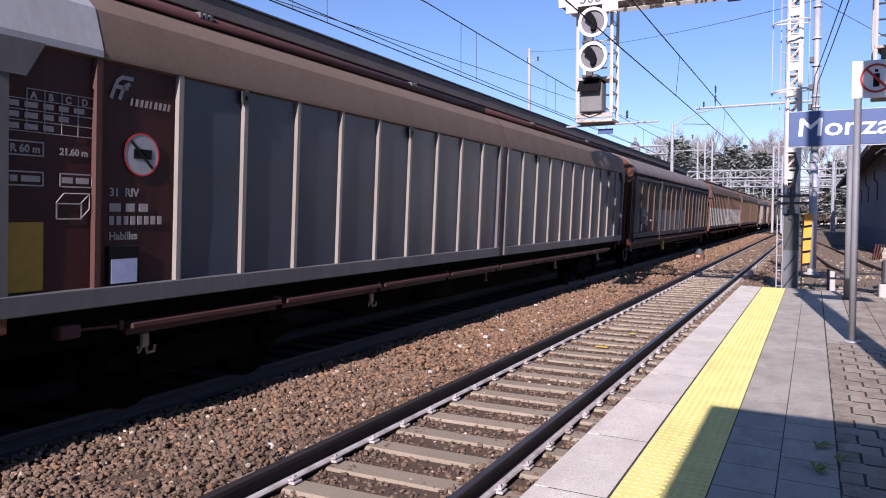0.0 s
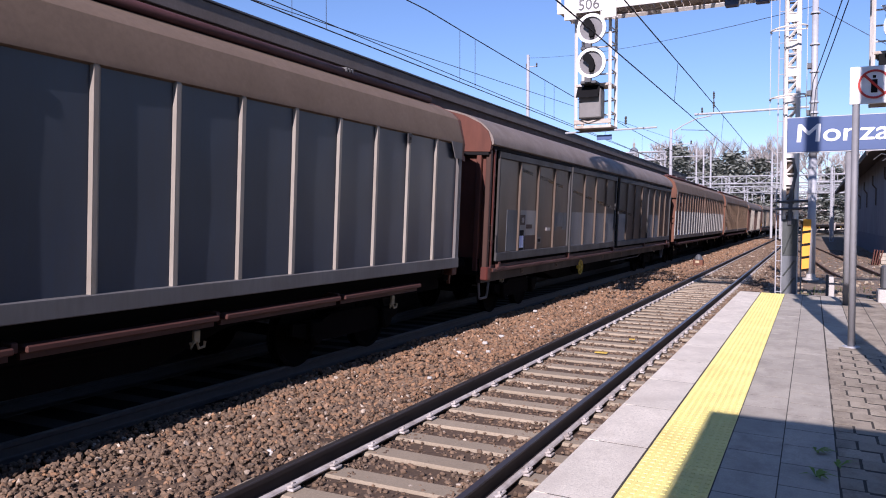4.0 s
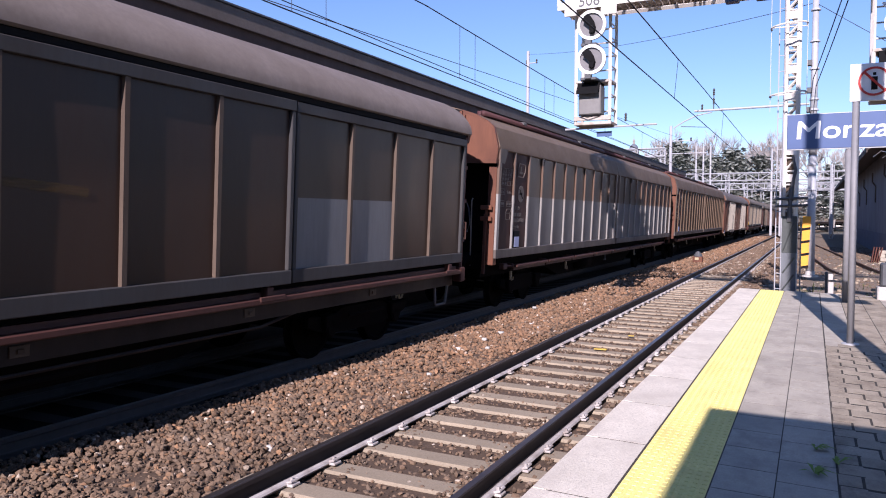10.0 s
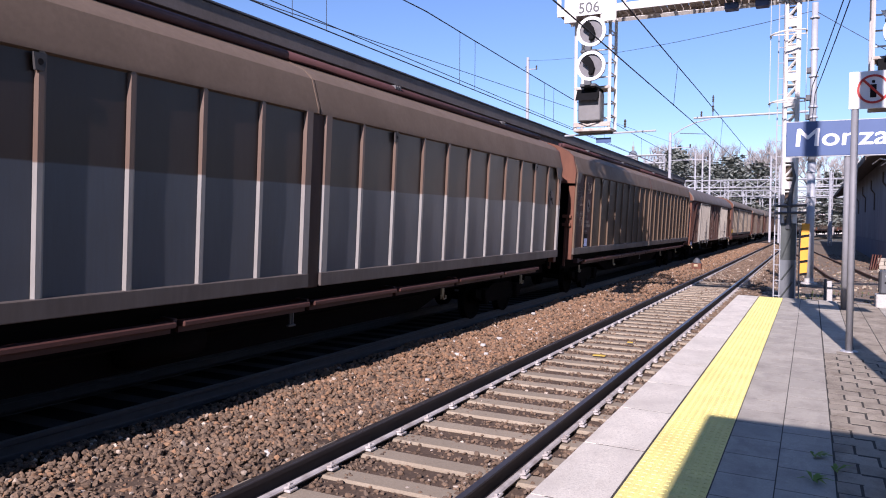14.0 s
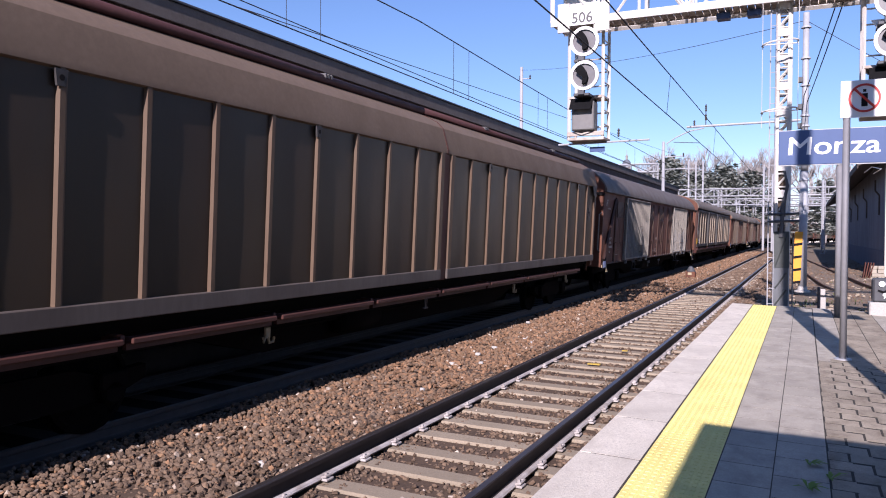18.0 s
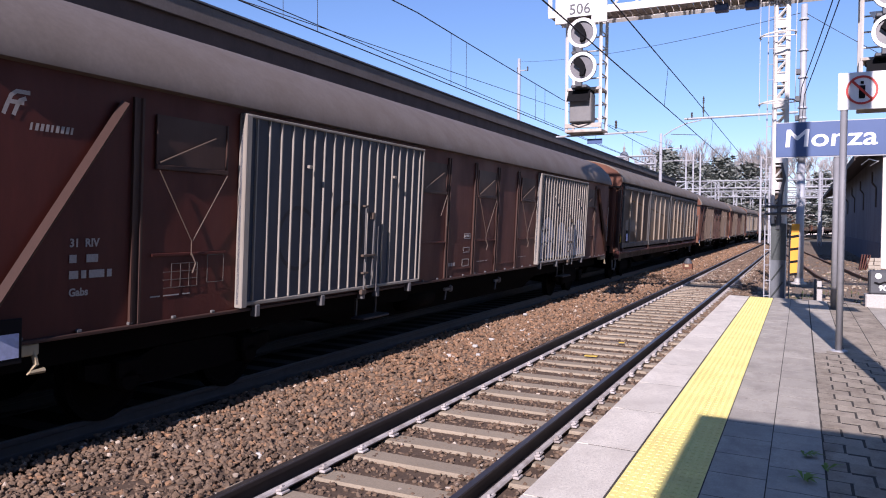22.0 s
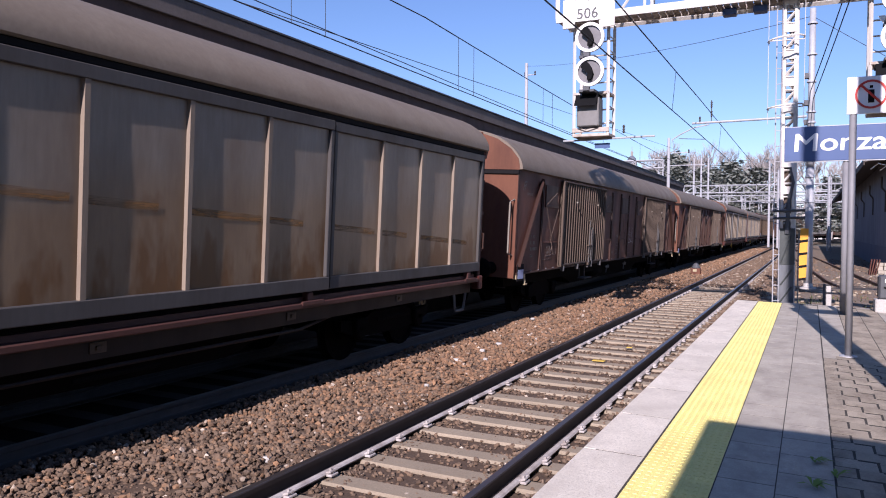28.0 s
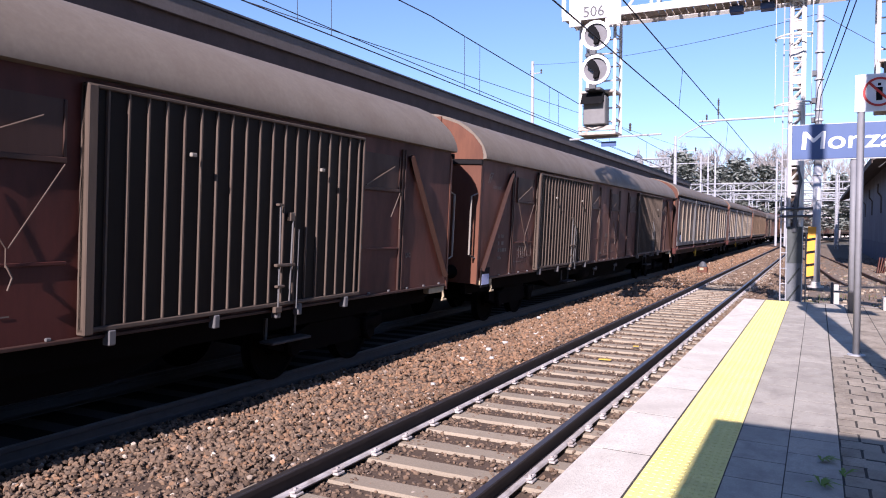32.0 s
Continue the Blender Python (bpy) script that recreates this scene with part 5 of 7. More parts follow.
        part("end_beam", shared("end_beam_b", M_black, lambda: Geo().box(-1.40, 1.40, -0.04, 0.04, 3.20, 3.265, 0.01)), M_black, w, "dark beam under the end hood", at=(0, y, 0))
        for x in (-1.2, -0.5, 0.5, 1.2):
            g = lambda: Geo().box(-0.05, 0.05, -0.05, 0.04, 0.95, 3.3, 0.01)
            part("end_rib", shared("end_rib_b", end, g), end, w, at=(x, y + d * 0.02, 0))
        for x in (1.38, -1.38):
            g = lambda: Geo().box(-0.05, 0.05, 0, 0.1, 0.9, 3.3, 0.01).tube([(0.06, 0.03, 1.55), (0.12, 0.03, 1.55), (0.12, 0.03, 1.85), (0.06, 0.03, 1.85)], 0.014, 6)
            part("end_post", shared("end_post_b", M_post_brown, g), M_post_brown, w, "rusty brown corner post with grab handle", at=(x, y + (0.02 if d > 0 else -0.12), 0))
        g = lambda: Geo().box(-0.06, 0.1, -0.03, 0.16, 0.78, 1.04, 0.02)
        part("corner_bracket", shared("corner_bracket_b", M_old_brown, g), M_old_brown, w, at=(1.38, y + (0 if d > 0 else -0.13), 0))
        g = lambda: Geo().tube([(0, -0.26, 0.74), (0, -0.2, 0.45), (0, -0.17, 0.38), (0, 0.17, 0.38), (0, 0.2, 0.45), (0, 0.26, 0.74)], 0.024, 6)
        part("shunter_step", shared("shunter_step_b", M_rail_grey, g), M_rail_grey, w, "bent pale shunter's step", at=(1.22, y + d * 0.42, 0))
    g = lambda: Geo().add(*_wheel_geo())
    for y in (2.4, 4.9, 9.6, 12.1, 14.9, 17.6):
        part("sole_plate", shared("sole_plate", M_rib_dull, lambda: Geo().box(0, 0.012, -0.09, 0.09, -0.05, 0.05, 0.004).box(0.012, 0.03, -0.03, 0.03, -0.02, 0.02, 0.004)), M_rib_dull, w, "", at=(1.292, y, 0.82))
    g2 = Geo().tube([(1.2, 11.0, 0.60), (1.2, 15.2, 0.60), (1.2, 16.1, 0.74)], 0.022, 6)
    part("brake_rod", g2, M_sole, w, "thin grimy brake rod")
    if not first:
        part("hand_brake_wheel", shared("hand_brake_wheel", M_yellow, g), M_yellow, w, "yellow spoked hand-brake wheel", at=(1.37, 6.88, 0.66))
    for y in (1.5, 18.6):
        hook(w, y, 0.66)
    for y in (4.0, 9.0, 14.2):
        g = lambda: Geo().box(0, 0.03, -0.5, 0.5, 0, 0.05, 0.01)
        part("foot_board", shared("foot_board_b", M_under, g), M_under, w, at=(1.2, y + 3.4, 0.5))
    if smear:
        y0, y1, z0, z1, coat = smear
        for i in range(16):
            d = i // 4
            ya = (0.408, 5.29, 10.515, 15.44)[d] + 0.07 + (i % 4) * bay
            u0, u1 = (ya + 0.06 - y0) / (y1 - y0), (ya + bay * (0.9, 0.7, 0.95, 0.6)[i % 4] - y0) / (y1 - y0)
            if u0 < 0 or u1 > 1:
                continue
            g = Geo()
            blob_line(g, FACE - 0.0085 + (0.012 if d in (0, 3) else 0.045), [(y0 + (y1 - y0) * u, z0 + (z1 - z0) * u + 0.012 * math.sin(9 * u)) for u in (u0, (u0 + u1) / 2, u1)], 0.04)
            part("paint_smear", g, coat, w, "faded orange paint smear")
    if second:
        xs = FACE - 0.02 + 0.012 + 0.014
        for coat, name, boxes in ((M_patch_grey, "grey_patch", ((1.02, 1.62, 1.31, 2.17), (4.08, 4.36, 1.70, 2.15), (4.36, 4.84, 1.80, 2.15), (4.84, 5.17, 1.72, 2.15))),
                                  (M_patch_brown, "brown_patch", ((1.74, 2.12, 1.85, 2.07), (2.2, 2.58, 1.77, 1.86), (2.14, 2.80, 1.31, 1.62))),
                                  (M_mark, "pale_tag", ((3.56, 3.86, 1.71, 1.78), (1.9, 1.93, 1.90, 2.01), (1.98, 2.02, 1.90, 2.01))), (M_rail_grey, "steel_frame", ((2.96, 3.22, 1.42, 1.57),))):
            for a, b, c, e in boxes:
                t = 0.008 if coat == M_mark else 0.0
                part(name, Geo().box(xs - 0.016, xs + t, a, b, c, e, 0.002), coat, w)
        part("steel_slot", Geo().box(xs, xs + 0.004, 3.0, 3.18, 1.46, 1.53), M_black, w)
    if first:
        for a, b, c, e in ((1.0, 1.52, 1.52, 2.12), (1.70, 2.72, 1.70, 2.12)):
            part("grey_patch", Geo().box(FACE - 0.022, FACE + 0.006, a, b, c, e, 0.002), M_patch_dusty, w, "rolled-on grey repair patch")
        for y in (0.13, 0.20):
            part("ladder_post", Geo().box(1.36, 1.415, y, y + 0.03, 1.0, 3.3, 0.006), M_old_brown, w, "rusty ladder-like corner post")
        for z in (1.5, 2.2, 2.6, 3.0):
            part("ladder_rung", Geo().box(1.37, 1.41, 0.16, 0.20, z, z + 0.03), M_post_brown, w)
        part("corner_handle", Geo().tube([(1.44, 0.16, 1.32), (1.47, 0.16, 1.34), (1.47, 0.16, 1.58), (1.44, 0.16, 1.60)], 0.018, 6), M_yellow, w, "small yellow grab handle")
    paper(w, 1.86 if second else 1.3, 1.36, 0.26, 0.26)
    part("middle_post", shared("middle_post_b", M_red_brown, lambda: Geo().box(1.30, FACE, 10.22, 10.47, 1.08, 3.35, 0.01)), M_red_brown, w, "red-brown post between the doors")
    return w


def _wheel_geo():
    g = Geo()
    n = 20
    ring = [(0.0, 0.19 * math.cos(2 * math.pi * j / n), 0.19 * math.sin(2 * math.pi * j / n)) for j in range(n + 1)]
    g.tube(ring, 0.02, 6, None, False)
    for j in range(5):
        a = 2 * math.pi * j / 5
        g.tube([(0, 0, 0), (0, 0.19 * math.cos(a), 0.19 * math.sin(a))], 0.018, 6)
    g.lathe([(0.05, -0.1), (0.05, 0.03)], 10, "x")
    return g.v, g.f


ROOF_C = [(1.40, 3.20), (1.485, 3.215), (1.485, 3.27), (1.455, 3.365), (1.41, 3.46), (1.33, 3.575), (1.22, 3.68), (1.08, 3.80), (0.9, 3.90), (0.68, 3.985), (0.45, 4.04), (0.22, 4.07), (0, 4.08)]


def box_wagon(body, door, door_rib, roof, end, label, art=None, strut=None):
    """Long covered wagon with two corrugated doors a side, vent flaps and diagonal end braces."""
    w = thing("covered_wagon", label, "freight wagon")
    w["group"] = "wagons of the goods train"
    L = LENGTH + 0.15
    strut = strut or M_rib_bronze
    running_gear(w, 0.98)
    x = FACE - 0.03
    part("body_shell", shared("body_shell_c", body, lambda: Geo().box(-x, x, 0.02, L - 0.02, 0.955, 3.24)), body, w, "steel body shell")
    part("roof", shared("roof_c", roof, lambda: Geo().prism(both(ROOF_C), -0.02, L + 0.02), "angle"), roof, w, "plain rounded roof")
    part("sole_angle", shared("sole_angle_c", strut, lambda: Geo().box(x - 0.02, x + 0.045, 0.1, L - 0.1, 0.93, 0.965, 0.006)), strut, w, "bright-edged bottom angle")
    for i in range(int(L / 0.55)):
        g = lambda: Geo().box(0, 0.03, -0.025, 0.025, 0.965, 0.995, 0.006)
        if not (3.0 < 0.5 + i * 0.55 < 7.5 or 13.3 < 0.5 + i * 0.55 < 17.9):
            part("sole_bolt", shared("sole_bolt_c", M_rail_grey, g), M_rail_grey, w, at=(x, 0.5 + i * 0.55, 0))
    posts = (1.65, 8.52, 9.72, 10.9, 12.1, L - 1.65)
    for y in posts:
        g = lambda: Geo().prism([(0, -0.06), (0.030, -0.06), (0.030, -0.035), (0.012, -0.025), (0.012, 0.025), (0.030, 0.035), (0.030, 0.06), (0, 0.06)], 0.97, 3.1, "z")
        part("body_post", shared("body_post_c", strut, g), strut, w, "", at=(x, y, 0))
    for y0, y1 in ((0.14, 1.47), (L - 0.14, L - 1.47)):
        g = Geo().tube([(x + 0.045, y0, 1.10), (x + 0.045, y1, 3.02)], 0.05, 4)
        part("diagonal_brace", g, M_post_brown, w, "pressed diagonal brace")
    for y0, y1 in ((1.72, 3.0), (7.45, 8.45), (9.8, 10.82), (12.18, 13.38), (17.8, L - 1.72)):
        mid, wd = (y0 + y1) / 2, min(0.47, (y1 - y0) / 2 - 0.06)
        flap = part("vent_flap", shared(("vent_flap_c", round(wd, 2)), M_post_brown, lambda: Geo().box(0, 0.012, -wd, wd, 2.5, 2.98)), M_post_brown, w, "dark sheet-steel ventilation flap", at=(x + 0.004, mid, 0))
        g = lambda: Geo().box(0.005, 0.034, -wd - 0.03, wd + 0.03, 2.45, 2.50, 0.006).box(0.005, 0.026, -wd - 0.03, -wd, 2.5, 2.98, 0.006).box(0.005, 0.026, wd, wd + 0.03, 2.5, 2.98, 0.006)
        part("flap_frame", shared(("flap_frame_c", round(wd, 2)), M_post_brown, g), M_post_brown, flap)
        g = lambda: Geo().tube([(0.05, -wd, 2.52), (0.06, wd * 0.55, 2.82)], 0.009, 5)
        part("flap_stay", shared(("flap_stay_c", round(wd, 2)), M_rod, g), M_rod, flap)
        g = lambda: Geo().tube([(0.045, -wd, 2.44), (0.035, -0.02, 1.75), (0.035, -0.02, 1.6)], 0.006, 5).tube([(0.045, wd, 2.44), (0.035, 0.0, 1.75)], 0.006, 5).tube([(0.04, -0.02, 1.62), (0.06, 0.02, 1.52), (0.05, -0.01, 1.42)], 0.009, 5)
        if y0 in (7.45, 17.8):
            g = lambda: Geo().tube([(0.045, wd, 2.44), (0.045, wd * 0.5, 2.08)], 0.008, 5).tube([(0.045, wd + 0.02, 2.4), (0.045, wd + 0.02, 1.9)], 0.009, 5)
        part("linkage", shared(("flap_rods_c", round(wd, 2), y0 in (7.45, 17.8)), M_rod, g), M_rod, flap, "thin operating rods")
        g = lambda: Geo().box(0.0, 0.02, -wd - 0.05, wd + 0.05, 1.60, 1.63, 0.004)
        part("panel_seam", shared(("panel_seam_c", round(wd, 2)), body, g), body, flap)
    nrib, dw = 19, 4.34
    for y0 in (3.05, 13.42):
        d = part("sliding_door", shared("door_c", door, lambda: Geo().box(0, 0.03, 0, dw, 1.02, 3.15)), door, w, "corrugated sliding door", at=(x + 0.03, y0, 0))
        # corrugations painted paler than the sheet, as sunlit edges
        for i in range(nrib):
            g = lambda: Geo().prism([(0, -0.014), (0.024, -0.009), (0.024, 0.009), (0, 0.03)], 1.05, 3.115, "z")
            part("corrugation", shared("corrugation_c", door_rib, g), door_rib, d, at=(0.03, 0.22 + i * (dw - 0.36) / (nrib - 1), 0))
        part("door_edge", shared("door_edge_c", door_rib, lambda: Geo().box(-0.03, 0.075, 0, 0.1, 0.98, 3.14, 0.01)), door_rib, d, "pale leading door edge")
        part("door_rail", shared("door_rail_c", door_rib, lambda: Geo().box(-0.02, 0.062, 0, dw, 3.115, 3.15, 0.008).box(-0.02, 0.06, 0, dw, 1.0, 1.045, 0.008).box(-0.02, 0.06, dw - 0.04, dw, 1.0, 3.12, 0.008)), door_rib, d)
        g = lambda: Geo().tube([(0.085, 2.56, 0.92), (0.085, 2.56, 1.5), (0.09, 2.54, 2.2)], 0.011, 6).tube([(0.085, 2.76, 1.05), (0.09, 2.78, 2.1)], 0.012, 6).tube([(0.085, 2.9, 0.95), (0.085, 2.9, 1.9)], 0.009, 6)
        part("door_lock", shared("door_lock_c", M_rail_grey, g), M_rail_grey, d, "thin steel locking rods")
        for a, b, h0, h1 in ((2.50, 2.84, 1.465, 1.50), (2.50, 2.60, 2.17, 2.20), (2.52, 2.66, 1.22, 1.25), (2.72, 2.80, 2.0, 2.1), (2.50, 2.62, 0.93, 1.0)):
            part("lock_bracket", shared(("lock_bracket_c", a, h0), M_rib_dull, lambda: Geo().box(0.05, 0.10, a, b, h0, h1, 0.006)), M_rib_dull, d)
        g = lambda: Geo().box(0.06, 0.1, 1.15, 1.22, 2.62, 2.66, 0.006).box(0.06, 0.1, 3.3, 3.37, 2.62, 2.66, 0.006)
        part("door_stud", shared("door_stud_c", M_rib_pale, g), M_rib_pale, d)
        for yy in (0.3, 1.6, 2.6, 3.0, 4.0):
            g = lambda: Geo().box(-0.02, 0.07, -0.04, 0.04, 0.86, 1.0, 0.01)
            part("door_roller", shared("door_roller_c", M_rail_grey, g), M_rail_grey, d, at=(0, yy, 0))
    for y, d in ((0.0, 1), (L, -1)):
        g = lambda: Geo().prism(both([(1.42, 3.2), (1.42, 3.28), (1.38, 3.44), (1.2, 3.65), (0.88, 3.86), (0.44, 4.0), (0, 4.04)]), -0.03, 0.03)
        part("end_hood", shared("end_hood_c", end, g), end, w, "oxide-red rounded end panel", at=(0, y, 0))
        g = lambda: Geo().box(-1.40, 1.40, -0.03, 0.03, 0.86, 3.14)
        part("end_wall", shared("end_wall_c", end, g), end, w, at=(0, y, 0))
        g = lambda: Geo().box(-1.42, 1.42, -0.07, 0.0, 3.10, 3.19, 0.01)
        part("end_beam", shared("end_beam_c", M_black, g), M_black, w, at=(0, y - 0.0 if d > 0 else y + 0.07, 0))
        for xx in (-0.5, 0.5):
            g = lambda: Geo().prism([(-0.05, 3.19), (0.05, 3.19), (0.03, 4.0), (-0.03, 4.0)], -0.07, 0.0)
            part("end_stay", shared("end_stay_c", end, g), end, w, at=(xx, y if d > 0 else y + 0.07, 0))
            g = lambda: Geo().box(-0.06, 0.06, -0.09, 0.0, 0.9, 3.1, 0.012)
            part("end_rib", shared("end_rib_c", M_red_brown, g), M_red_brown, w, at=(xx, y if d > 0 else y + 0.09, 0))
        g = lambda: Geo().tube([(0, 0, 1.35), (0, -0.26, 1.42), (0, -0.26, 2.5), (0, 0, 2.56)], 0.018, 6)
        part("grab_rail", shared("grab_rail_c", M_rib_pale, g), M_rib_pale, w, "thin pale grab rail", at=pose(1.34, y - d * 0.03, 0, 0, 0, 0 if d > 0 else 180))
        g = lambda: Geo().box(-0.08, 0.03, 0, 0.55, 0.83, 0.93, 0.01).tube([(0.0, 0.5, 0.93), (0.03, 0.52, 0.75), (0.05, 0.44, 0.70), (0.05, 0.58, 0.70)], 0.024, 6)
        part("corner_hook", shared("corner_hook_c", M_hook, g), M_hook, w, "ochre rope hook bracket", at=pose(x, y + (0.12 if d > 0 else -0.12), 0) if d > 0 else pose(x, y - 0.67, 0))
    for yy in (5.2, 15.4):
        g = lambda: Geo().box(0, 0.22, -0.38, 0.38, 0, 0.035, 0.01).box(0, 0.03, -0.3, -0.26, 0, 0.3).box(0, 0.03, 0.26, 0.3, 0, 0.3)
        part("step_board", shared("step_board_c", M_sill_dark, g), M_sill_dark, w, "worn step board", at=(1.12, yy + 1.1, 0.5))
    for yy in (9.1, 11.6):
        g = lambda: Geo().box(0, 0.05, -0.12, 0.1, 0.0, 0.06, 0.012).lathe([(0.07, 0.02), (0.05, 0.06)], 10, "x", (0, 0.16, 0.03)).tube([(0.04, -0.05, 0), (0.04, -0.1, -0.16)], 0.016, 6)
        part("brake_lever", shared("brake_lever_c", M_rail_grey, g), M_rail_grey, w, at=(1.15, yy, 0.68))
    ink = M_mark if art == graffiti_doors else M_mark_faint
    letters(w, "31  RIV", 0.95, 1.72, 0.10, x + 0.006, material=ink)
    bars(w, 0.95, 1.58, (0.07, 0.12), 0.07, 0.1, x + 0.006, material=ink)
    bars(w, 0.95, 1.44, (0.09, 0.05, 0.16, 0.05), 0.07, 0.03, x + 0.006, material=ink)
    letters(w, "UIC", L - 1.48, 1.46, 0.10, x + 0.006, material=M_mark_faint)
    letters(w, "Gabs", 0.95, 1.29, 0.095, x + 0.006, material=ink)
    g = Geo()
    for z in (1.28, 1.36, 1.44, 1.52):
        g.box(x + 0.014, x + 0.017, 2.0 + (0.1 if z > 1.5 else 0), 2.46, z, z + 0.006)
    for yy in (2.1, 2.22, 2.34, 2.454):
        g.box(x + 0.014, x + 0.017, yy, yy + 0.006, 1.28, 1.526)
    frame_lines(g, 2.6, 2.85, 1.30, 1.60, x + 0.014, 0.007)
    tagged(part("load_table", g, M_mark_faint, w, "faded load table"), kind="stuff")
    operator_mark(w, x + 0.004, 0.34, 2.78, 0.20, ink)
    slant_bars(w, x + 0.004, 0.56, 2.68, 9, 0.06, ink)
    paper(w, 0.3, 0.84, 0.2, 0.34)
    tagged(part("notice_frame", frame_lines(frame_lines(frame_lines(Geo(), 9.3, 9.58, 1.66, 1.76, x + 0.004), 9.28, 9.56, 1.40, 1.5, x + 0.004), 9.25, 9.55, 1.14, 1.28, x + 0.004), ink, w), kind="stuff")
    bars(w, 9.33, 1.69, (0.05, 0.12), 0.045, 0.03, x + 0.004, material=ink)
    bars(w, 8.66, 1.17, (0.05, 0.08, 0.06), 0.06, 0.04, x + 0.004, material=ink)
    for yy in (1.75, 9.85, 12.2):
        bars(w, yy + 0.1, 1.2, (0.12, 0.2, 0.1), 0.012, 0.05, x + 0.004, material=ink)
    for yy in (8.6, 10.98):
        part("seam", Geo().box(x, x + 0.012, yy, yy + 1.08, 1.10, 1.13), body, w)
    if art:
        art(w, x)
    return w


def blob_line(g, x, pts, r):
    n = len(pts)
    v = []
    for i, (y, z) in enumerate(pts):
        a, b = pts[max(0, i - 1)], pts[min(n - 1, i + 1)]
        d = Vector((b[0] - a[0], b[1] - a[1])).normalized()
        v += [(x, y - d.y * r, z + d.x * r), (x, y + d.y * r, z - d.x * r)]
    return g.add(v, [(2 * i, 2 * i + 1, 2 * i + 3, 2 * i + 2) for i in range(n - 1)])


def arc(cy, cz, r, a0, a1, n=14, sz=1.0):
    return [(cy + r * math.cos(radians(a0 + (a1 - a0) * i / n)), cz + sz * r * math.sin(radians(a0 + (a1 - a0) * i / n))) for i in range(n + 1)]


def filled(g, x, outline):
    return g.add([(x, y, z) for y, z in outline], [tuple(range(len(outline)))])


def graffiti_doors(w, x):
    """Round white shapes with dark rims on the lower half of a door, thin lines on the other."""
    xx = x + 0.0635
    dome = lambda cy, wide, top: [(cy - wide, 1.1)] + arc(cy, top - wide, wide, 180, 0, 12) + [(cy + wide, 1.1)]
    shapes = (dome(14.2, 0.55, 2.12), dome(15.36, 0.42, 2.0), dome(16.12, 0.34, 1.9), dome(17.02, 0.52, 2.1))
    for sh in shapes:
        mid = sum(p[0] for p in sh) / len(sh)
        rim = filled(Geo(), xx, [(y + math.copysign(0.09, y - mid), z + (0.075 if z > 1.2 else -0.03)) for y, z in sh])
        part("spray_outline", rim, M_graffiti_dark, w, "dark sprayed rim")
        part("spray_shape", filled(Geo(), xx + 0.004, sh), M_graffiti_white, w, "white bubble-shaped spray paint")
    g = Geo()
    spots = ((14.06, 1.26, 0.15), (14.62, 1.36, 0.10), (15.38, 1.30, 0.12), (16.12, 1.28, 0.10), (17.0, 1.42, 0.13), (17.36, 1.70, 0.07))
    for cy, cz, r in spots:
        filled(g, xx + 0.008, [(cy + r * math.cos(k * 0.6283), cz + 1.3 * r * math.sin(k * 0.6283 + 0.3)) for k in range(10)])
    strokes = ([(13.82, 1.92), (14.18, 1.66)], [(14.16, 1.95), (13.84, 1.62)], [(13.76, 1.78), (14.24, 1.80)], [(13.75, 1.45), (14.0, 1.52), (14.2, 1.46), (14.42, 1.62)],
               [(14.4, 1.55), (14.55, 1.5), (14.68, 1.6)], [(15.2, 1.15), (15.26, 1.48), (15.5, 1.52), (15.56, 1.15)], [(16.0, 1.8), (16.2, 1.55)], [(16.22, 1.82), (16.0, 1.58)],
               [(16.78, 1.98), (16.92, 1.72), (16.8, 1.5)], [(17.1, 1.9), (17.3, 1.95), (17.42, 1.8)])
    for pts in strokes:
        blob_line(g, xx + 0.008, pts, 0.024)
    tagged(part("spray_mark", g, M_graffiti_dark, w, "dark sprayed marks"), kind="stuff")
    g = Geo()
    blob_line(g, xx, arc(4.1, 1.75, 0.38, 20, 320, 16), 0.025)
    blob_line(g, xx, arc(5.2, 1.8, 0.42, -40, 200, 16), 0.03)
    blob_line(g, xx, [(4.6, 1.2), (4.7, 1.6), (4.9, 2.1)], 0.025)
    tagged(part("spray_line", g, M_graffiti_dark, w, "thin dark spray lines"), kind="stuff")


def chalk_tag(w, x):
    g = Geo()
    x += 0.006
    for pts in ([(11.1, 1.75), (11.25, 2.0), (11.3, 1.7)], [(11.2, 1.55), (11.25, 1.85), (11.5, 1.8), (11.3, 1.6), (11.6, 1.5)], [(11.55, 1.5), (11.6, 2.0), (11.75, 1.95), (11.62, 1.75), (11.85, 1.45)], [(11.1, 1.48), (11.7, 1.5)]):
        blob_line(g, x, pts, 0.012)
    part("chalk_writing", g, M_mark, w, "scrawled pale chalk marks")


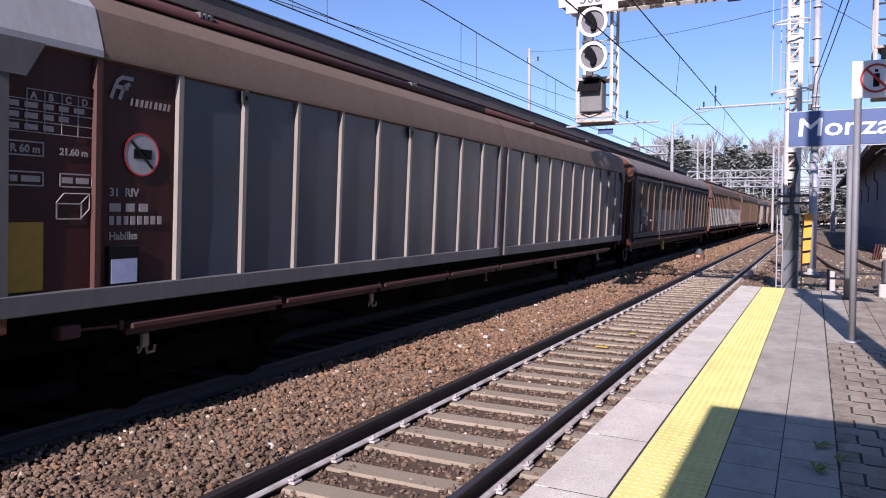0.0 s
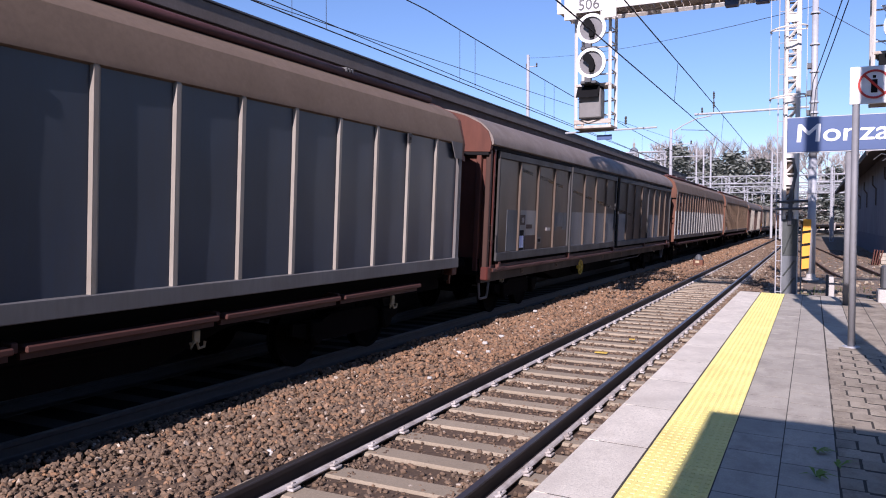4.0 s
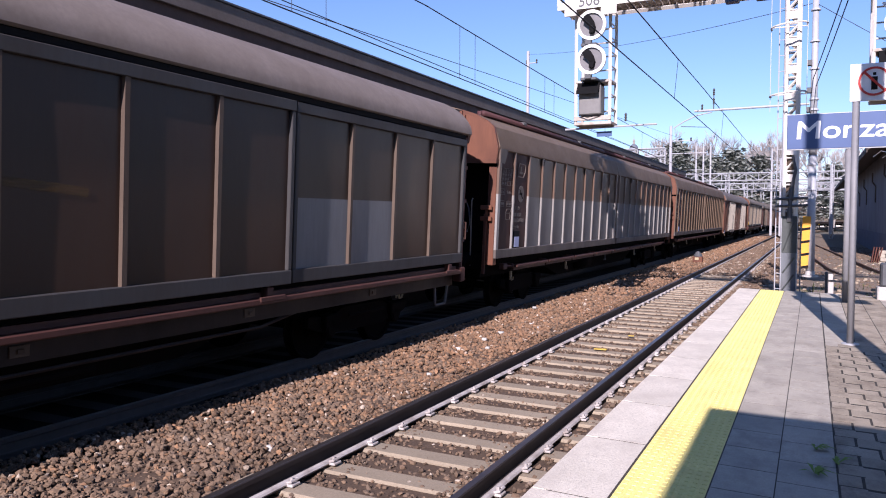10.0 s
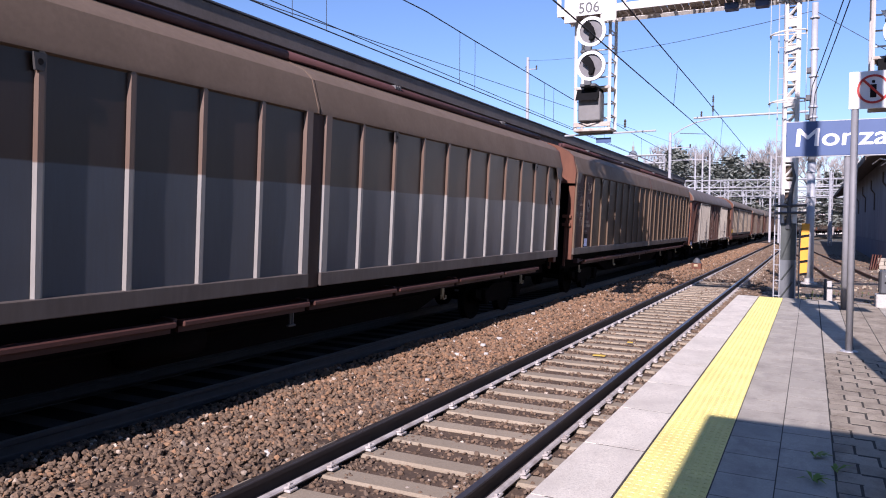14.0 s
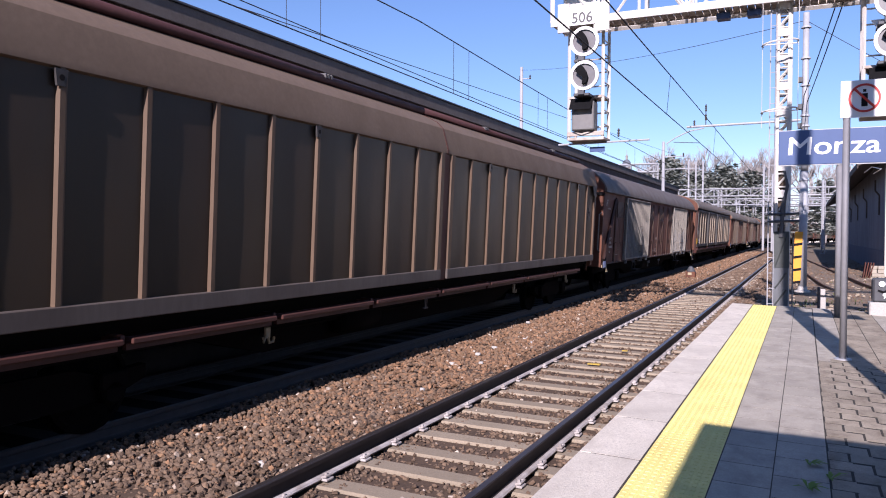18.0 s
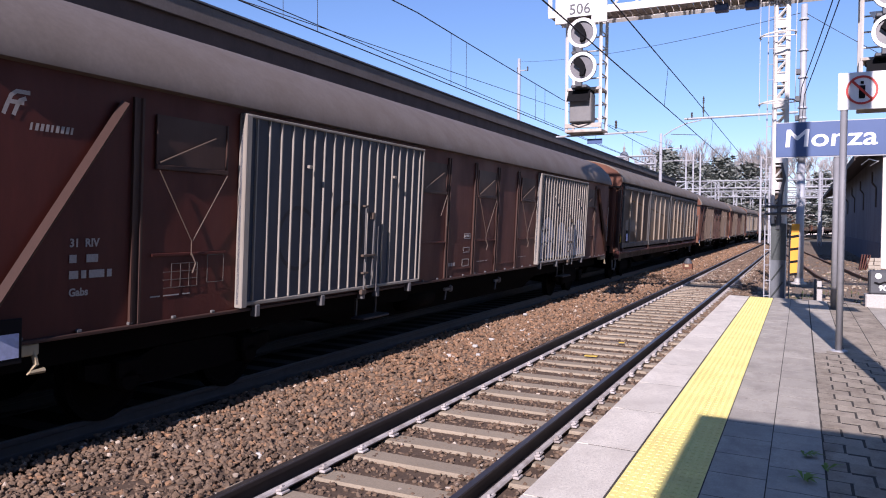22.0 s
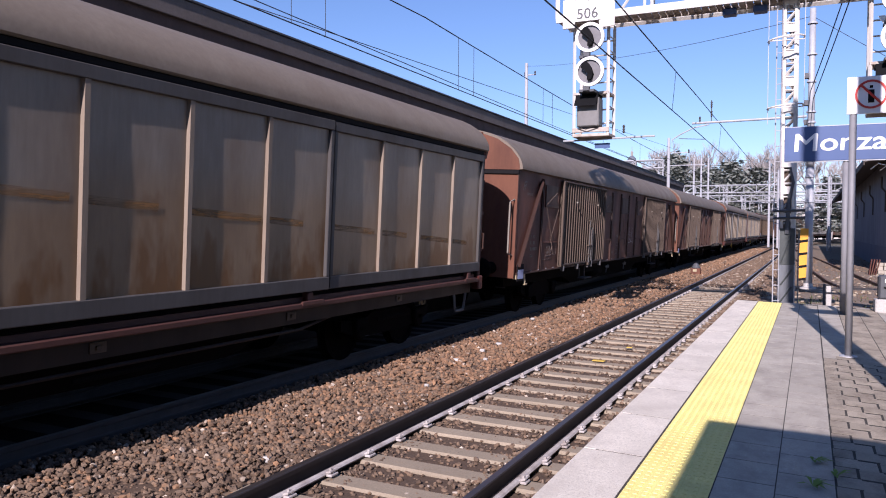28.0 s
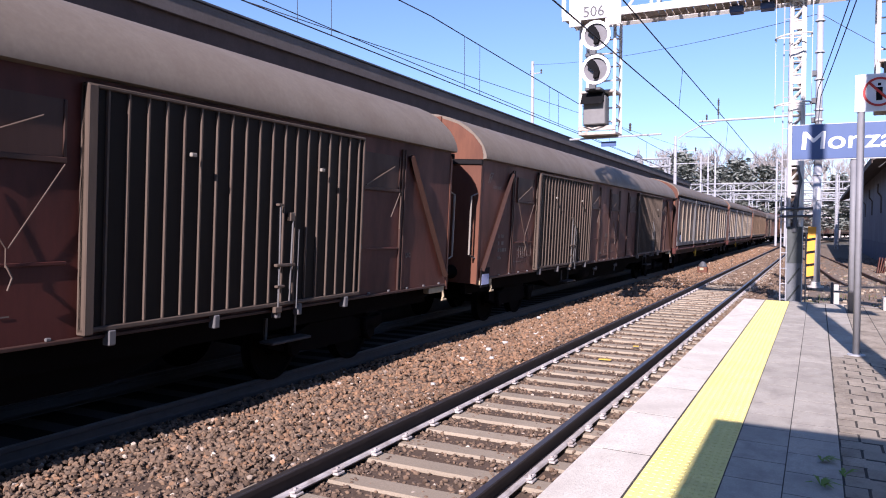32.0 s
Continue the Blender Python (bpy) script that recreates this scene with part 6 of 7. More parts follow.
# wagons from the front of the train backwards; place of each front end along the train at 0 s
def make_train():
    tan, grey, buff = M_roof_tan, M_roof_grey, M_roof_buff
    order = [
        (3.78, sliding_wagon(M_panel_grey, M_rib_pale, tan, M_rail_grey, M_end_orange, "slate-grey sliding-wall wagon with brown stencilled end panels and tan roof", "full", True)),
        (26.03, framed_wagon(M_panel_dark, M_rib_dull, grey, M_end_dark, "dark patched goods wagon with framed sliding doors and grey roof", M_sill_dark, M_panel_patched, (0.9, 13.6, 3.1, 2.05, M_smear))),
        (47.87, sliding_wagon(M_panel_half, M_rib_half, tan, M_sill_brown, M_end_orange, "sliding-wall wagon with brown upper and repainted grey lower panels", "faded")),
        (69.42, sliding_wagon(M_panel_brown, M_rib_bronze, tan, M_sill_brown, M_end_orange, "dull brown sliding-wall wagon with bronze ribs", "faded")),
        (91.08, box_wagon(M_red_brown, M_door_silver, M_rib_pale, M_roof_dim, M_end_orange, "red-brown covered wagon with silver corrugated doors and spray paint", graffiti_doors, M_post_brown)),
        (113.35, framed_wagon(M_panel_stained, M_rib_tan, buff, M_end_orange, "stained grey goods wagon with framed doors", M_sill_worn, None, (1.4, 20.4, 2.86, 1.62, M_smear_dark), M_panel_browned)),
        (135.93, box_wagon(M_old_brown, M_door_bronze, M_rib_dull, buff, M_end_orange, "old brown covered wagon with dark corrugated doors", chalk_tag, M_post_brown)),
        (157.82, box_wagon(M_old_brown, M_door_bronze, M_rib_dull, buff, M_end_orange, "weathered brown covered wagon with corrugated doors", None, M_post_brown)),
        (179.3, framed_wagon(M_panel_cream, M_rib_tan, buff, M_end_orange, "brown and cream goods wagon with framed doors")),
    ]
    for i, k in enumerate((1.045, 1.018, 1.01, 1.02, 1.02, 1.03, 1.02, 1.02, 1.02)):
        order[i][1].scale.y = k
    more = (("cream", 8), ("brown", 3), ("box", 7), ("brown", 3), ("half", 2), ("box", 7), ("brown", 3), ("box", 6))
    order.append((-18.2, copy_thing(order[3][1], Matrix())))
    s = 201.0
    for _, i in more:
        order.append((s, copy_thing(order[i][1], Matrix())))
        s += 21.75
    return order


def travelled(t):
    u = t / 16
    return 16 * (2.8841 * u + 1.0449 * u ** 2 - 0.6101 * u ** 3 + 0.4420 * u ** 4 - 0.0966 * u ** 5)


LEAN = 2.6


def motions():
    for start, w in TRAIN:
        rows = []
        for i in range(65):
            t = i * 0.5
            s = 9 + 1.02 * (start - travelled(t) - 9)
            a, _ = line(s + 2.75, FAR_TRACK)
            b, _ = line(s + LENGTH - 2.75, FAR_TRACK)
            d = (b - a).normalized()
            o = a - d * 2.75
            rows.append((t, pose(o.x, o.y, TRAIN_Z + RIDE, 0, LEAN, -math.degrees(math.atan2(d.x, d.y)))))
        walk(w, rows)
    for start, w in TRAIN[:9]:
        for b in w.children:
            for ob in b.children:
                if ob.name.startswith("wheel"):
                    at = ob.matrix_local.translation.copy()
                    walk(ob, [(i * 0.1, pose(at.x, at.y, at.z, math.degrees(1.02 * travelled(i * 0.1) / 0.46) % 360)) for i in range(321)])

ground()
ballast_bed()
loose_ballast()
far_platform()
near_canopy()
yard_ground()
siding()
track("main track beside the platform with whitened rail feet", NEAR, -10, 330, 0.0115, True, 200)
track("track under the goods train", FAR_TRACK, -10, 330, 0.0, False, 0, TRAIN_Z)
TRAIN = make_train()

# ---- gantry and signals ----
GANTRY_Y = 16.4


def lattice(g, a, b, w, d, step, r=0.03, axis="z"):
    """Four chords and zigzag lacing from a to b (one axis), w by d across."""
    a, b = Vector(a), Vector(b)
    u = (b - a).normalized()
    s = Vector((1, 0, 0)) if axis == "z" else Vector((0, 1, 0))
    t = u.cross(s).normalized()
    n = max(1, round((b - a).length / step))
    at = lambda i, p, q: a + (b - a) * (i / n) + s * (p * w / 2) + t * (q * d / 2)
    for p in (-1, 1):
        for q in (-1, 1):
            g.bar(at(0, p, q), at(n, p, q), r * 2)
    for i in range(n):
        z = 1 if i % 2 else -1
        for q in (-1, 1):
            g.bar(at(i, -z, q), at(i + 1, z, q), r)
            g.bar(at(i, -1, q), at(i, 1, q), r * 0.9)
        for p in (-1, 1):
            g.bar(at(i, p, -z), at(i + 1, p, z), r)
            g.bar(at(i, p, -1), at(i, p, 1), r * 0.9)
    return g


def gantry():
    o = thing("signal_gantry", "white-painted lattice signal gantry spanning the tracks", "signal gantry", pose(0, GANTRY_Y, 0))
    part("mast", lattice(Geo(), (-0.40, 0, -0.55), (-0.40, 0, 8.2), 0.22, 0.24, 0.26, 0.03), M_steel_white, o, "white lattice mast")
    for x in (-0.515, -0.325):
        part("corner_angle", Geo().box(x, x + 0.04, -0.172, -0.164, 1.42, 7.6), M_steel_white, o, "white corner angle")
    batten = Geo().box(-0.51, -0.29, -0.182, -0.174, 0, 0.15, 0.003).mesh("batten_plate")
    for i in range(12):
        part("batten_plate", batten, M_steel_white, o, "", at=(0, 0, 1.55 + i * 0.52))
    part("footing", Geo().box(-0.75, -0.1, -0.35, 0.35, -1.0, -0.45, 0.03), M_concrete, o, "concrete footing")
    cover = part("cover_plate", Geo().box(-0.535, -0.255, -0.17, -0.15, 0.70, 1.41, 0.005), M_mast_plate, o, "dark green-grey plate on the mast")
    part("edge_strip", Geo().box(-0.535, -0.505, -0.178, -0.170, 0.70, 1.41, 0.002), M_mast_plate, cover)
    part("brace", Geo().bar((-0.50, -0.175, 0.74), (-0.29, -0.175, 1.37), 0.02), M_mast_plate, cover)
    part("mast_core", Geo().tube([(-0.40, -0.02, -0.5), (-0.40, -0.02, 3.3)], 0.075, 4), M_core, o, "rust-brown inner tube")
    part("mast_sheath", Geo().prism([(-0.535, -0.176), (-0.265, -0.176), (-0.265, -0.166), (-0.535, -0.166)], -0.5, 0.70, "z"), M_sheath, o, "grey sheet round the mast foot")
    for z in (-0.35, -0.02, 0.31):
        part("foot_brace", Geo().bar((-0.50, -0.182, z), (-0.30, -0.182, z + 0.3), 0.022), M_mast_plate, o)
    part("beam", lattice(Geo(), (-5.0, 0.1, 6.55), (3.4, 0.1, 6.55), 1.0, 1.3, 0.95, 0.045, "x"), M_steel_white, o, "white lattice beam")
    part("back_board", Geo().box(-4.88, -4.0, 0.62, 0.66, 5.92, 6.42, 0.006).box(-5.03, -4.0, 0.62, 0.66, 6.42, 7.75, 0.006), M_steel_white, o, "white sheet board behind the signal")
    part("end_cage", lattice(Geo(), (-5.03, 0.1, 7.9), (-3.2, 0.1, 7.9), 0.9, 0.9, 0.4, 0.05, "x"), M_steel_white, o, "railed working cage over the signal")
    walk_edge = part("walkway", Geo().box(-5.0, 3.4, -0.46, -0.42, 5.79, 5.91, 0.006), M_steel_white, o, "rust-stained walkway of open bars")
    part("walkway_edge", Geo().box(-5.0, 3.4, 0.10, 0.14, 5.80, 5.90, 0.006), M_walk, walk_edge)
    slat = Geo().box(-0.062, 0.062, -0.42, 0.10, 5.83, 5.85).mesh("walkway_slat")
    for i in range(60):
        part("walkway_slat", slat, M_walk, walk_edge, "", at=(-4.92 + i * 0.14, 0, 0))
    g = Geo()
    for i in range(9):
        x = -4.95 + i * 0.98
        g.bar((x, -0.42, 5.84), (x, -0.42, 7.2), 0.035)
    for z in (6.6, 7.2):
        g.bar((-5.0, -0.42, z), (3.4, -0.42, z), 0.035)
    part("handrail", g, M_steel_white, o)
    for x in (-1.52, -0.95, 1.9):
        part("junction_box", Geo().box(x - 0.13, x + 0.13, -0.15, 0.1, 5.66, 5.79, 0.015), M_sign_blue, o, "small blue junction box")
    g = Geo().tube([(-0.635, -0.2, -0.45), (-0.635, -0.2, 7.0)], 0.012, 6).tube([(-0.535, -0.2, -0.45), (-0.535, -0.2, 7.0)], 0.008, 6)
    for i in range(25):
        g.tube([(-0.635, -0.2, -0.3 + i * 0.3), (-0.52, -0.2, -0.3 + i * 0.3)], 0.008, 5)
    part("ladder", g, M_far_steel, o, "thin access ladder")
    for z in (3.72, 5.0, 6.3):
        g = Geo().tube([(-0.46 + 0.32 * math.cos(a), -0.3 - 0.12 + 0.3 * math.sin(a), z + 0.03 * math.cos(a)) for a in [math.pi * (0.9 + 1.2 * i / 10) for i in range(11)]], 0.017, 6)
        g.tube([(-0.78, -0.4, z), (-0.14, -0.25, z + 0.02)], 0.012, 6)
        part("cage_hoop", g, M_steel_white, o, "ladder cage hoop")
    g = Geo()
    for p in (-0.77, -0.14):
        g.tube([(p, -0.45, 3.4), (p, -0.45, 7.0)], 0.005, 4)
    part("cage_bar", g, M_steel_white, o)
    part("side_pipe", Geo().tube([(-0.19, -0.22, -0.4), (-0.19, -0.22, 1.3)], 0.014, 8), M_sheath, o, "thin grey cable pipe")
    for z in (1.74, 1.60):
        part("bracket", Geo().bar((-0.70, -0.2, z), (-0.08, -0.2, z + 0.02), 0.035), M_steel_dark, o, "dark bracket iron")
    part("cable", Geo().tube([(-0.40, -0.16, 1.3), (-0.38, -0.17, 1.9), (-0.30, -0.17, 2.3), (-0.36, -0.16, 2.6)], 0.05, 8, 0.02), M_steel_dark, o, "thick dark cable")
    part("under_arm", Geo().tube([(-5.0, 0.2, 3.33), (-3.0, 0.2, 3.36)], 0.022, 6), M_galv, o, "thin arm under the signal")
    part("blue_plate", Geo().box(-4.28, -3.95, 0.16, 0.175, 3.14, 3.25, 0.003), M_sign_blue, o, "small blue plate")
    part("insulator", Geo().lathe([(0.012, -0.1), (0.03, -0.08), (0.018, -0.05), (0.03, -0.02), (0.018, 0.01), (0.03, 0.04), (0.012, 0.08)], 12, "z", (-3.66, 0.2, 3.55)), M_ins, o)


def signal(x, z, number, triangle):
    """A hanging two-lamp signal in a steel frame below the gantry."""
    o = thing("railway_signal", "white-framed two-lamp signal hanging below the gantry" if not triangle else "hanging signal with a pale triangle below its lamp", "railway signal", pose(x, GANTRY_Y - 0.1, z), group="signals of the gantry")
    g = Geo()
    for px in (0.0, 0.74):
        for py in (0.0, 0.55):
            g.bar((px, py, 0), (px, py, 2.45), 0.05)
    for i in range(9):
        h = 0.02 + i * 0.3
        g.bar((0.74, 0, h), (0.74, 0.55, h), 0.026)
        g.bar((0, 0.55, h), (0.74, 0.55, h), 0.026)
    part("frame", g, M_steel_white, o, "white angle-iron frame")
    part("base_tray", Geo().box(-0.03, 0.78, -0.03, 0.58, -0.03, 0.035, 0.01).box(-0.03, 0.78, -0.05, -0.02, 0.06, 0.16, 0.01), M_walk, o, "rust-stained base tray")
    part("middle_tray", Geo().box(-0.02, 0.76, -0.03, 0.5, 0.87, 0.93, 0.01), M_walk, o)
    for k, h in enumerate((2.005, 1.29)):
        ring = ring_geo(0.31, 0.247, 0, 0, 0, 36, 0.07)
        ring.v = [(0.44 + p[1], -0.43 + p[0], h + p[2]) for p in ring.v]
        lamp = part("lamp_disc", ring, M_sign_white, o, "white ring round the lamp")
        part("lens_plate", Geo().lathe([(0.275, -0.02), (0.275, 0.0)], 30, "y", (0.44, -0.36, h)), M_lens, lamp, "grey glass lens plate")
        hood = Geo().prism([(0.27, h + 0.08), (0.35, h + 0.21), (0.42, h + 0.18), (0.49, h + 0.07), (0.53, h - 0.06), (0.50, h - 0.17), (0.41, h - 0.19), (0.42, h - 0.05)], -0.5, -0.385)
        part("hood", hood, M_lens_dark, lamp, "black lamp hood")
        part("lamp_glass", Geo().lathe([(0.045, -0.505), (0.045, -0.495)], 16, "y", (0.47, 0, h - 0.02)), M_lens_red if triangle and k == 0 else M_lens_dark, lamp)
        part("lamp_bracket", Geo().box(0.2, 0.54, -0.38, 0.2, h - 0.42, h - 0.36, 0.01).box(0.3, 0.44, -0.42, -0.32, h - 0.4, h - 0.26, 0.01), M_steel_dark, o)
    box = part("relay_box", Geo().box(0.10, 0.58, -0.14, 0.22, 0.18, 0.80, 0.02), M_box_grey, o, "grey relay box")
    part("box_hood", Geo().prism([(-0.30, 0.60), (-0.13, 0.86), (0.24, 0.86), (0.24, 0.80), (-0.12, 0.80)], 0.08, 0.56, "x").box(0.11, 0.55, -0.152, -0.142, 0.64, 0.82), M_lens_dark, box, "black sloping hood")
    part("cable", Geo().tube([(0.1, -0.1, 0.18), (0.3, -0.14, 0.12), (0.55, -0.1, 0.17)], 0.012, 6), M_black, o)
    board = part("number_board", Geo().box(0.10, 0.66, -0.40, -0.385, 2.36, 2.76, 0.006), M_sign_white, o, "white number board")
    tagged(lettering("signal_number", number, 0.31, M_digit, board, Matrix.Translation((0.38, -0.405, 2.41)) @ Matrix.Rotation(math.pi / 2, 4, "X"), 0.004, 0, 0.001, "CENTER"), kind="stuff")
    part("hanger", Geo().box(-0.16, 0.10, -0.38, -0.33, 2.24, 2.85, 0.01), M_steel_white, o, "white hanger plate")
    part("hanger", Geo().box(0.62, 0.95, -0.38, -0.33, 2.20, 2.80, 0.01), M_steel_white, o, "white hanger plate")
    if triangle:
        part("triangle_plate", Geo().prism([(0.1, 1.74), (0.72, 1.74), (0.41, 1.25)], -0.12, -0.10), M_sign_white, o, "pale triangular plate")


# ---- masts and wires ----
def catenary_pole():
    o = thing("catenary_pole", "grey tubular catenary pole with cantilever arm and striped plate", "catenary pole", pose(-0.022, 24.2, -0.357) @ Matrix.Scale(1.1, 4))
    part("pole", Geo().tube([(0, 0, 0.1), (0, 0, 3.2)], 0.105, 16, 0.095).tube([(0, 0, 3.2), (0, 0, 7.3)], 0.09, 16, 0.075), M_galv, o, "galvanised steel tube", True)
    part("foot", Geo().box(-0.3, 0.3, -0.3, 0.3, -0.6, -0.16, 0.03).lathe([(0.2, 0.05), (0.2, 0.09), (0.12, 0.1), (0.11, 0.2)], 16), M_concrete, o, "concrete foot")
    part("warning_plate", Geo().box(-0.25, -0.06, -0.13, -0.115, 0.28, 1.62, 0.003), M_plate_orange, o, "orange plate with black stripes", at=pose(0, 0, 0, 0, 2.0, 0))
    for i in range(4):
        part("stripe", Geo().prism([(-0.252, 0.25 + i * 0.33), (-0.06, 0.29 + i * 0.33), (-0.06, 0.355 + i * 0.33), (-0.252, 0.315 + i * 0.33)], -0.136, -0.131), M_black, o, at=pose(0, 0, 0, 0, 2.0, 0))
    for z in (2.3, 2.95, 4.35, 4.62, 5.4, 6.1, 6.9):
        part("clamp", Geo().lathe([(0.125, 0), (0.105, 0.05)], 14, "z", (0, 0, z)), M_galv, o)
    part("cantilever", Geo().tube([(-0.1, 0, 4.53), (-2.95, 0, 4.50)], 0.032, 8), M_galv, o, "horizontal cantilever tube")
    part("steady_arm", Geo().tube([(-2.5, 0, 4.45), (-2.9, 0, 4.38), (-3.25, 0, 4.22), (-3.5, 0, 4.06), (-3.45, 0, 4.02)], 0.018, 6), M_galv, o, "curved steady arm")
    for x, z in ((-2.45, 4.75), (-2.45, 5.0), (-2.75, 4.6)):
        part("insulator", Geo().lathe([(0.012, -0.1), (0.03, -0.08), (0.018, -0.05), (0.03, -0.02), (0.018, 0.01), (0.03, 0.04), (0.012, 0.08)], 12, "z", (x, 0, z)), M_ins, o, "brown ribbed insulator")
    part("registration", Geo().tube([(-2.45, 0, 4.5), (-2.45, 0, 5.1)], 0.014, 6), M_steel_dark, o)
    part("registration_wire", Geo().tube([(-3.3, 0, 4.1), (-2.6, 0, 4.05)], 0.010, 6), M_steel_dark, o)
    for z in (4.3, 4.8, 5.5):
        part("terminal", Geo().box(-0.17, -0.06, -0.1, 0.06, z, z + 0.14, 0.01), M_steel_dark, o)


def sagging(a, b, sag, n=14):
    a, b = Vector(a), Vector(b)
    return [a + (b - a) * (i / n) - Vector((0, 0, sag * 4 * (i / n) * (1 - i / n))) for i in range(n + 1)]


def overhead_line(label, contact, messenger, spans, r=0.011, sag=0.55, hung=()):
    """contact and messenger: (x, z); spans: support places along the line."""
    o = thing("overhead_line", label, "overhead wire")
    part("contact_wire", Geo().tube([(contact[0] + (0.03 if i % 2 else -0.03), y, contact[1]) for i, y in enumerate(spans)], r, 8), M_wire, o, "", True)
    pts = []
    for y0, y1 in zip(spans, spans[1:]):
        pts += sagging((messenger[0], y0, messenger[1]), (messenger[0], y1, messenger[1]), sag, 24)[:-1]
    part("messenger_wire", Geo().tube(pts, r * 1.1, 8), M_wire, o, "", True)
    for y0, y1 in zip(spans, spans[1:]):
        for i in range(1, 8):
            u = i / 8
            y = y0 + (y1 - y0) * u
            z = messenger[1] - sag * 4 * u * (1 - u)
            if y < 75 and not hung:
                part("dropper", Geo().tube([(messenger[0], y, z), (contact[0], y, contact[1])], 0.005, 4), M_wire, o)
    for y in hung:
        y0, y1 = max(a for a in spans if a <= y), min(a for a in spans if a > y)
        u = (y - y0) / (y1 - y0)
        part("dropper", Geo().tube([(messenger[0], y, messenger[1] - sag * 4 * u * (1 - u)), (contact[0], y, contact[1])], 0.006, 4), M_wire, o)
    return o


def free_wire(label, a, b, sag=0.3, r=0.009):
    solid("wire", Geo().tube(sagging(a, b, sag), r, 6), M_wire, label, "wire", smooth=True)


def plain_pole(x, y, h, arms, lattice_pole=False):
    o = thing("line_pole", "distant pale steel line pole with cross arms", "line pole", pose(x, y, -0.6), group="distant line poles")
    if lattice_pole:
        part("pole", lattice(Geo(), (0, 0, 0), (0, 0, h), 0.3, 0.3, 0.5, 0.03), M_far_steel, o)
    else:
        part("pole", Geo().tube([(0, 0, 0), (0, 0, h)], 0.14, 10, 0.1), M_far_steel, o)
    for z, x0, x1 in arms:
        arm = part("arm", Geo().tube([(x0, 0, z), (x1, 0, z)], 0.035, 6), M_far_steel, o)
        for xx in (x0, x1):
            part("insulator", Geo().lathe([(0.03, -0.15), (0.07, -0.1), (0.04, 0), (0.07, 0.05), (0.03, 0.14)], 8, "z", (xx, 0, z + 0.1)), M_ins, o)


def portal(y, x0, x1, h, depth=1.0, posts=()):
    o = thing("track_portal", "distant lattice portal over the tracks, greyed for haze", "portal frame", pose(0, y, -0.9), group="distant portals")
    part("beam", lattice(Geo(), (x0, 0, h), (x1, 0, h), 0.7, depth, 1.6, 0.06, "x"), M_far_steel, o)
    for x in (x0 + 0.3, x1 - 0.3, *posts):
        part("post", lattice(Geo(), (x, 0, 0), (x, 0, h + 0.5), 0.45, 0.45, 1.2, 0.05), M_far_steel, o)
    g = Geo()
    n = int((x1 - x0) / 4.5)
    for i in range(n):
        x = x0 + 2 + i * 4.5
        arm = Geo().bar((x, 0, h - depth / 2), (x, 0, h - depth / 2 - 1.3), 0.08)
        arm.bar((x - 1.2, 0, h - depth / 2 - 1.2), (x + 0.6, 0, h - depth / 2 - 1.0), 0.06)
        part("drop_arm", arm, M_far_steel, o)


# ---- signs and small things on the platform ----
UPRIGHT = Matrix.Rotation(math.pi / 2, 4, "X")


def station_sign():
    o = thing("station_sign", "blue station name sign with white letters on steel posts", "station sign", pose(0, 14.19, 0))
    for x in (0.52, 1.75):
        part("post", Geo().tube([(x, 0.05, FALL * x), (x, 0.05, 2.6)], 0.05, 12), M_post_steel, o, "dull steel post", True)
    b = part("board", Geo().box(-0.41, 2.35, -0.02, 0.02, 2.53, 3.10, 0.006), M_sign_blue, o, "blue enamelled board")
    part("border", Geo().box(-0.415, 2.355, -0.012, 0.025, 2.515, 2.53).box(-0.415, 2.355, -0.012, 0.025, 3.10, 3.112), M_galv, o)
    for k, (dx, dz) in enumerate(((0.0, 0.0), (0.014, 0.0), (0.007, 0.008))):
        lettering("name", "Monza", 0.42, M_sign_white, b, Matrix.Translation((-0.30 + dx, -0.023 - 0.0004 * k, 2.695 + dz)) @ UPRIGHT @ Matrix.Diagonal((1.24, 1, 1, 1)), 0.0, 0.05, 0.002)


def warning_sign():
    o = thing("warning_sign", "white no-entry notice with red ring on a steel post", "warning sign", pose(0.405, 9.42, FALL * 0.4))
    part("post", Geo().tube([(0, 0.03, 0), (0, 0.03, 2.68)], 0.037, 14), M_post_steel, o, "dull steel post", True)
    part("foot_plate", Geo().lathe([(0.09, 0), (0.09, 0.012), (0.05, 0.015)], 14, "z", (0, 0.03, 0)), M_galv, o)
    b = part("board", Geo().box(-0.065, 1.1, -0.012, 0.012, 2.645, 3.045, 0.004), M_sign_white, o, "white notice board")
    n = 40
    ring = ring_geo(0.155, 0.132, 0, 0, 0, 40)
    ring.v = [(0.165 + y, -0.022 + x, 2.85 + z) for x, y, z in ring.v]
    part("red_ring", ring, M_sign_red, b, "red ring")
    part("symbol", Geo().box(0.135, 0.195, -0.019, -0.016, 2.76, 2.90, 0.001).box(0.15, 0.18, -0.019, -0.016, 2.915, 2.945, 0.001), M_black, b, "plain black symbol")
    part("red_bar", Geo().bar((0.07, -0.021, 2.95), (0.26, -0.021, 2.75), 0.018), M_sign_red, b)
    for k, (text, z) in enumerate((("È s", 2.985), ("de", 2.915), ("It i", 2.80), ("of", 2.735))):
        lettering("notice_text", text, 0.06, M_black, b, Matrix.Translation((0.40, -0.014, z)) @ UPRIGHT, 0.001, 0, 0.001)
        part("text_bar", Geo().box(0.52, 0.95 - 0.05 * k, -0.015, -0.012, z, z + 0.03), M_black, b)
    part("rule", Geo().box(0.40, 1.0, -0.015, -0.012, 2.885, 2.89), M_box_grey, b)


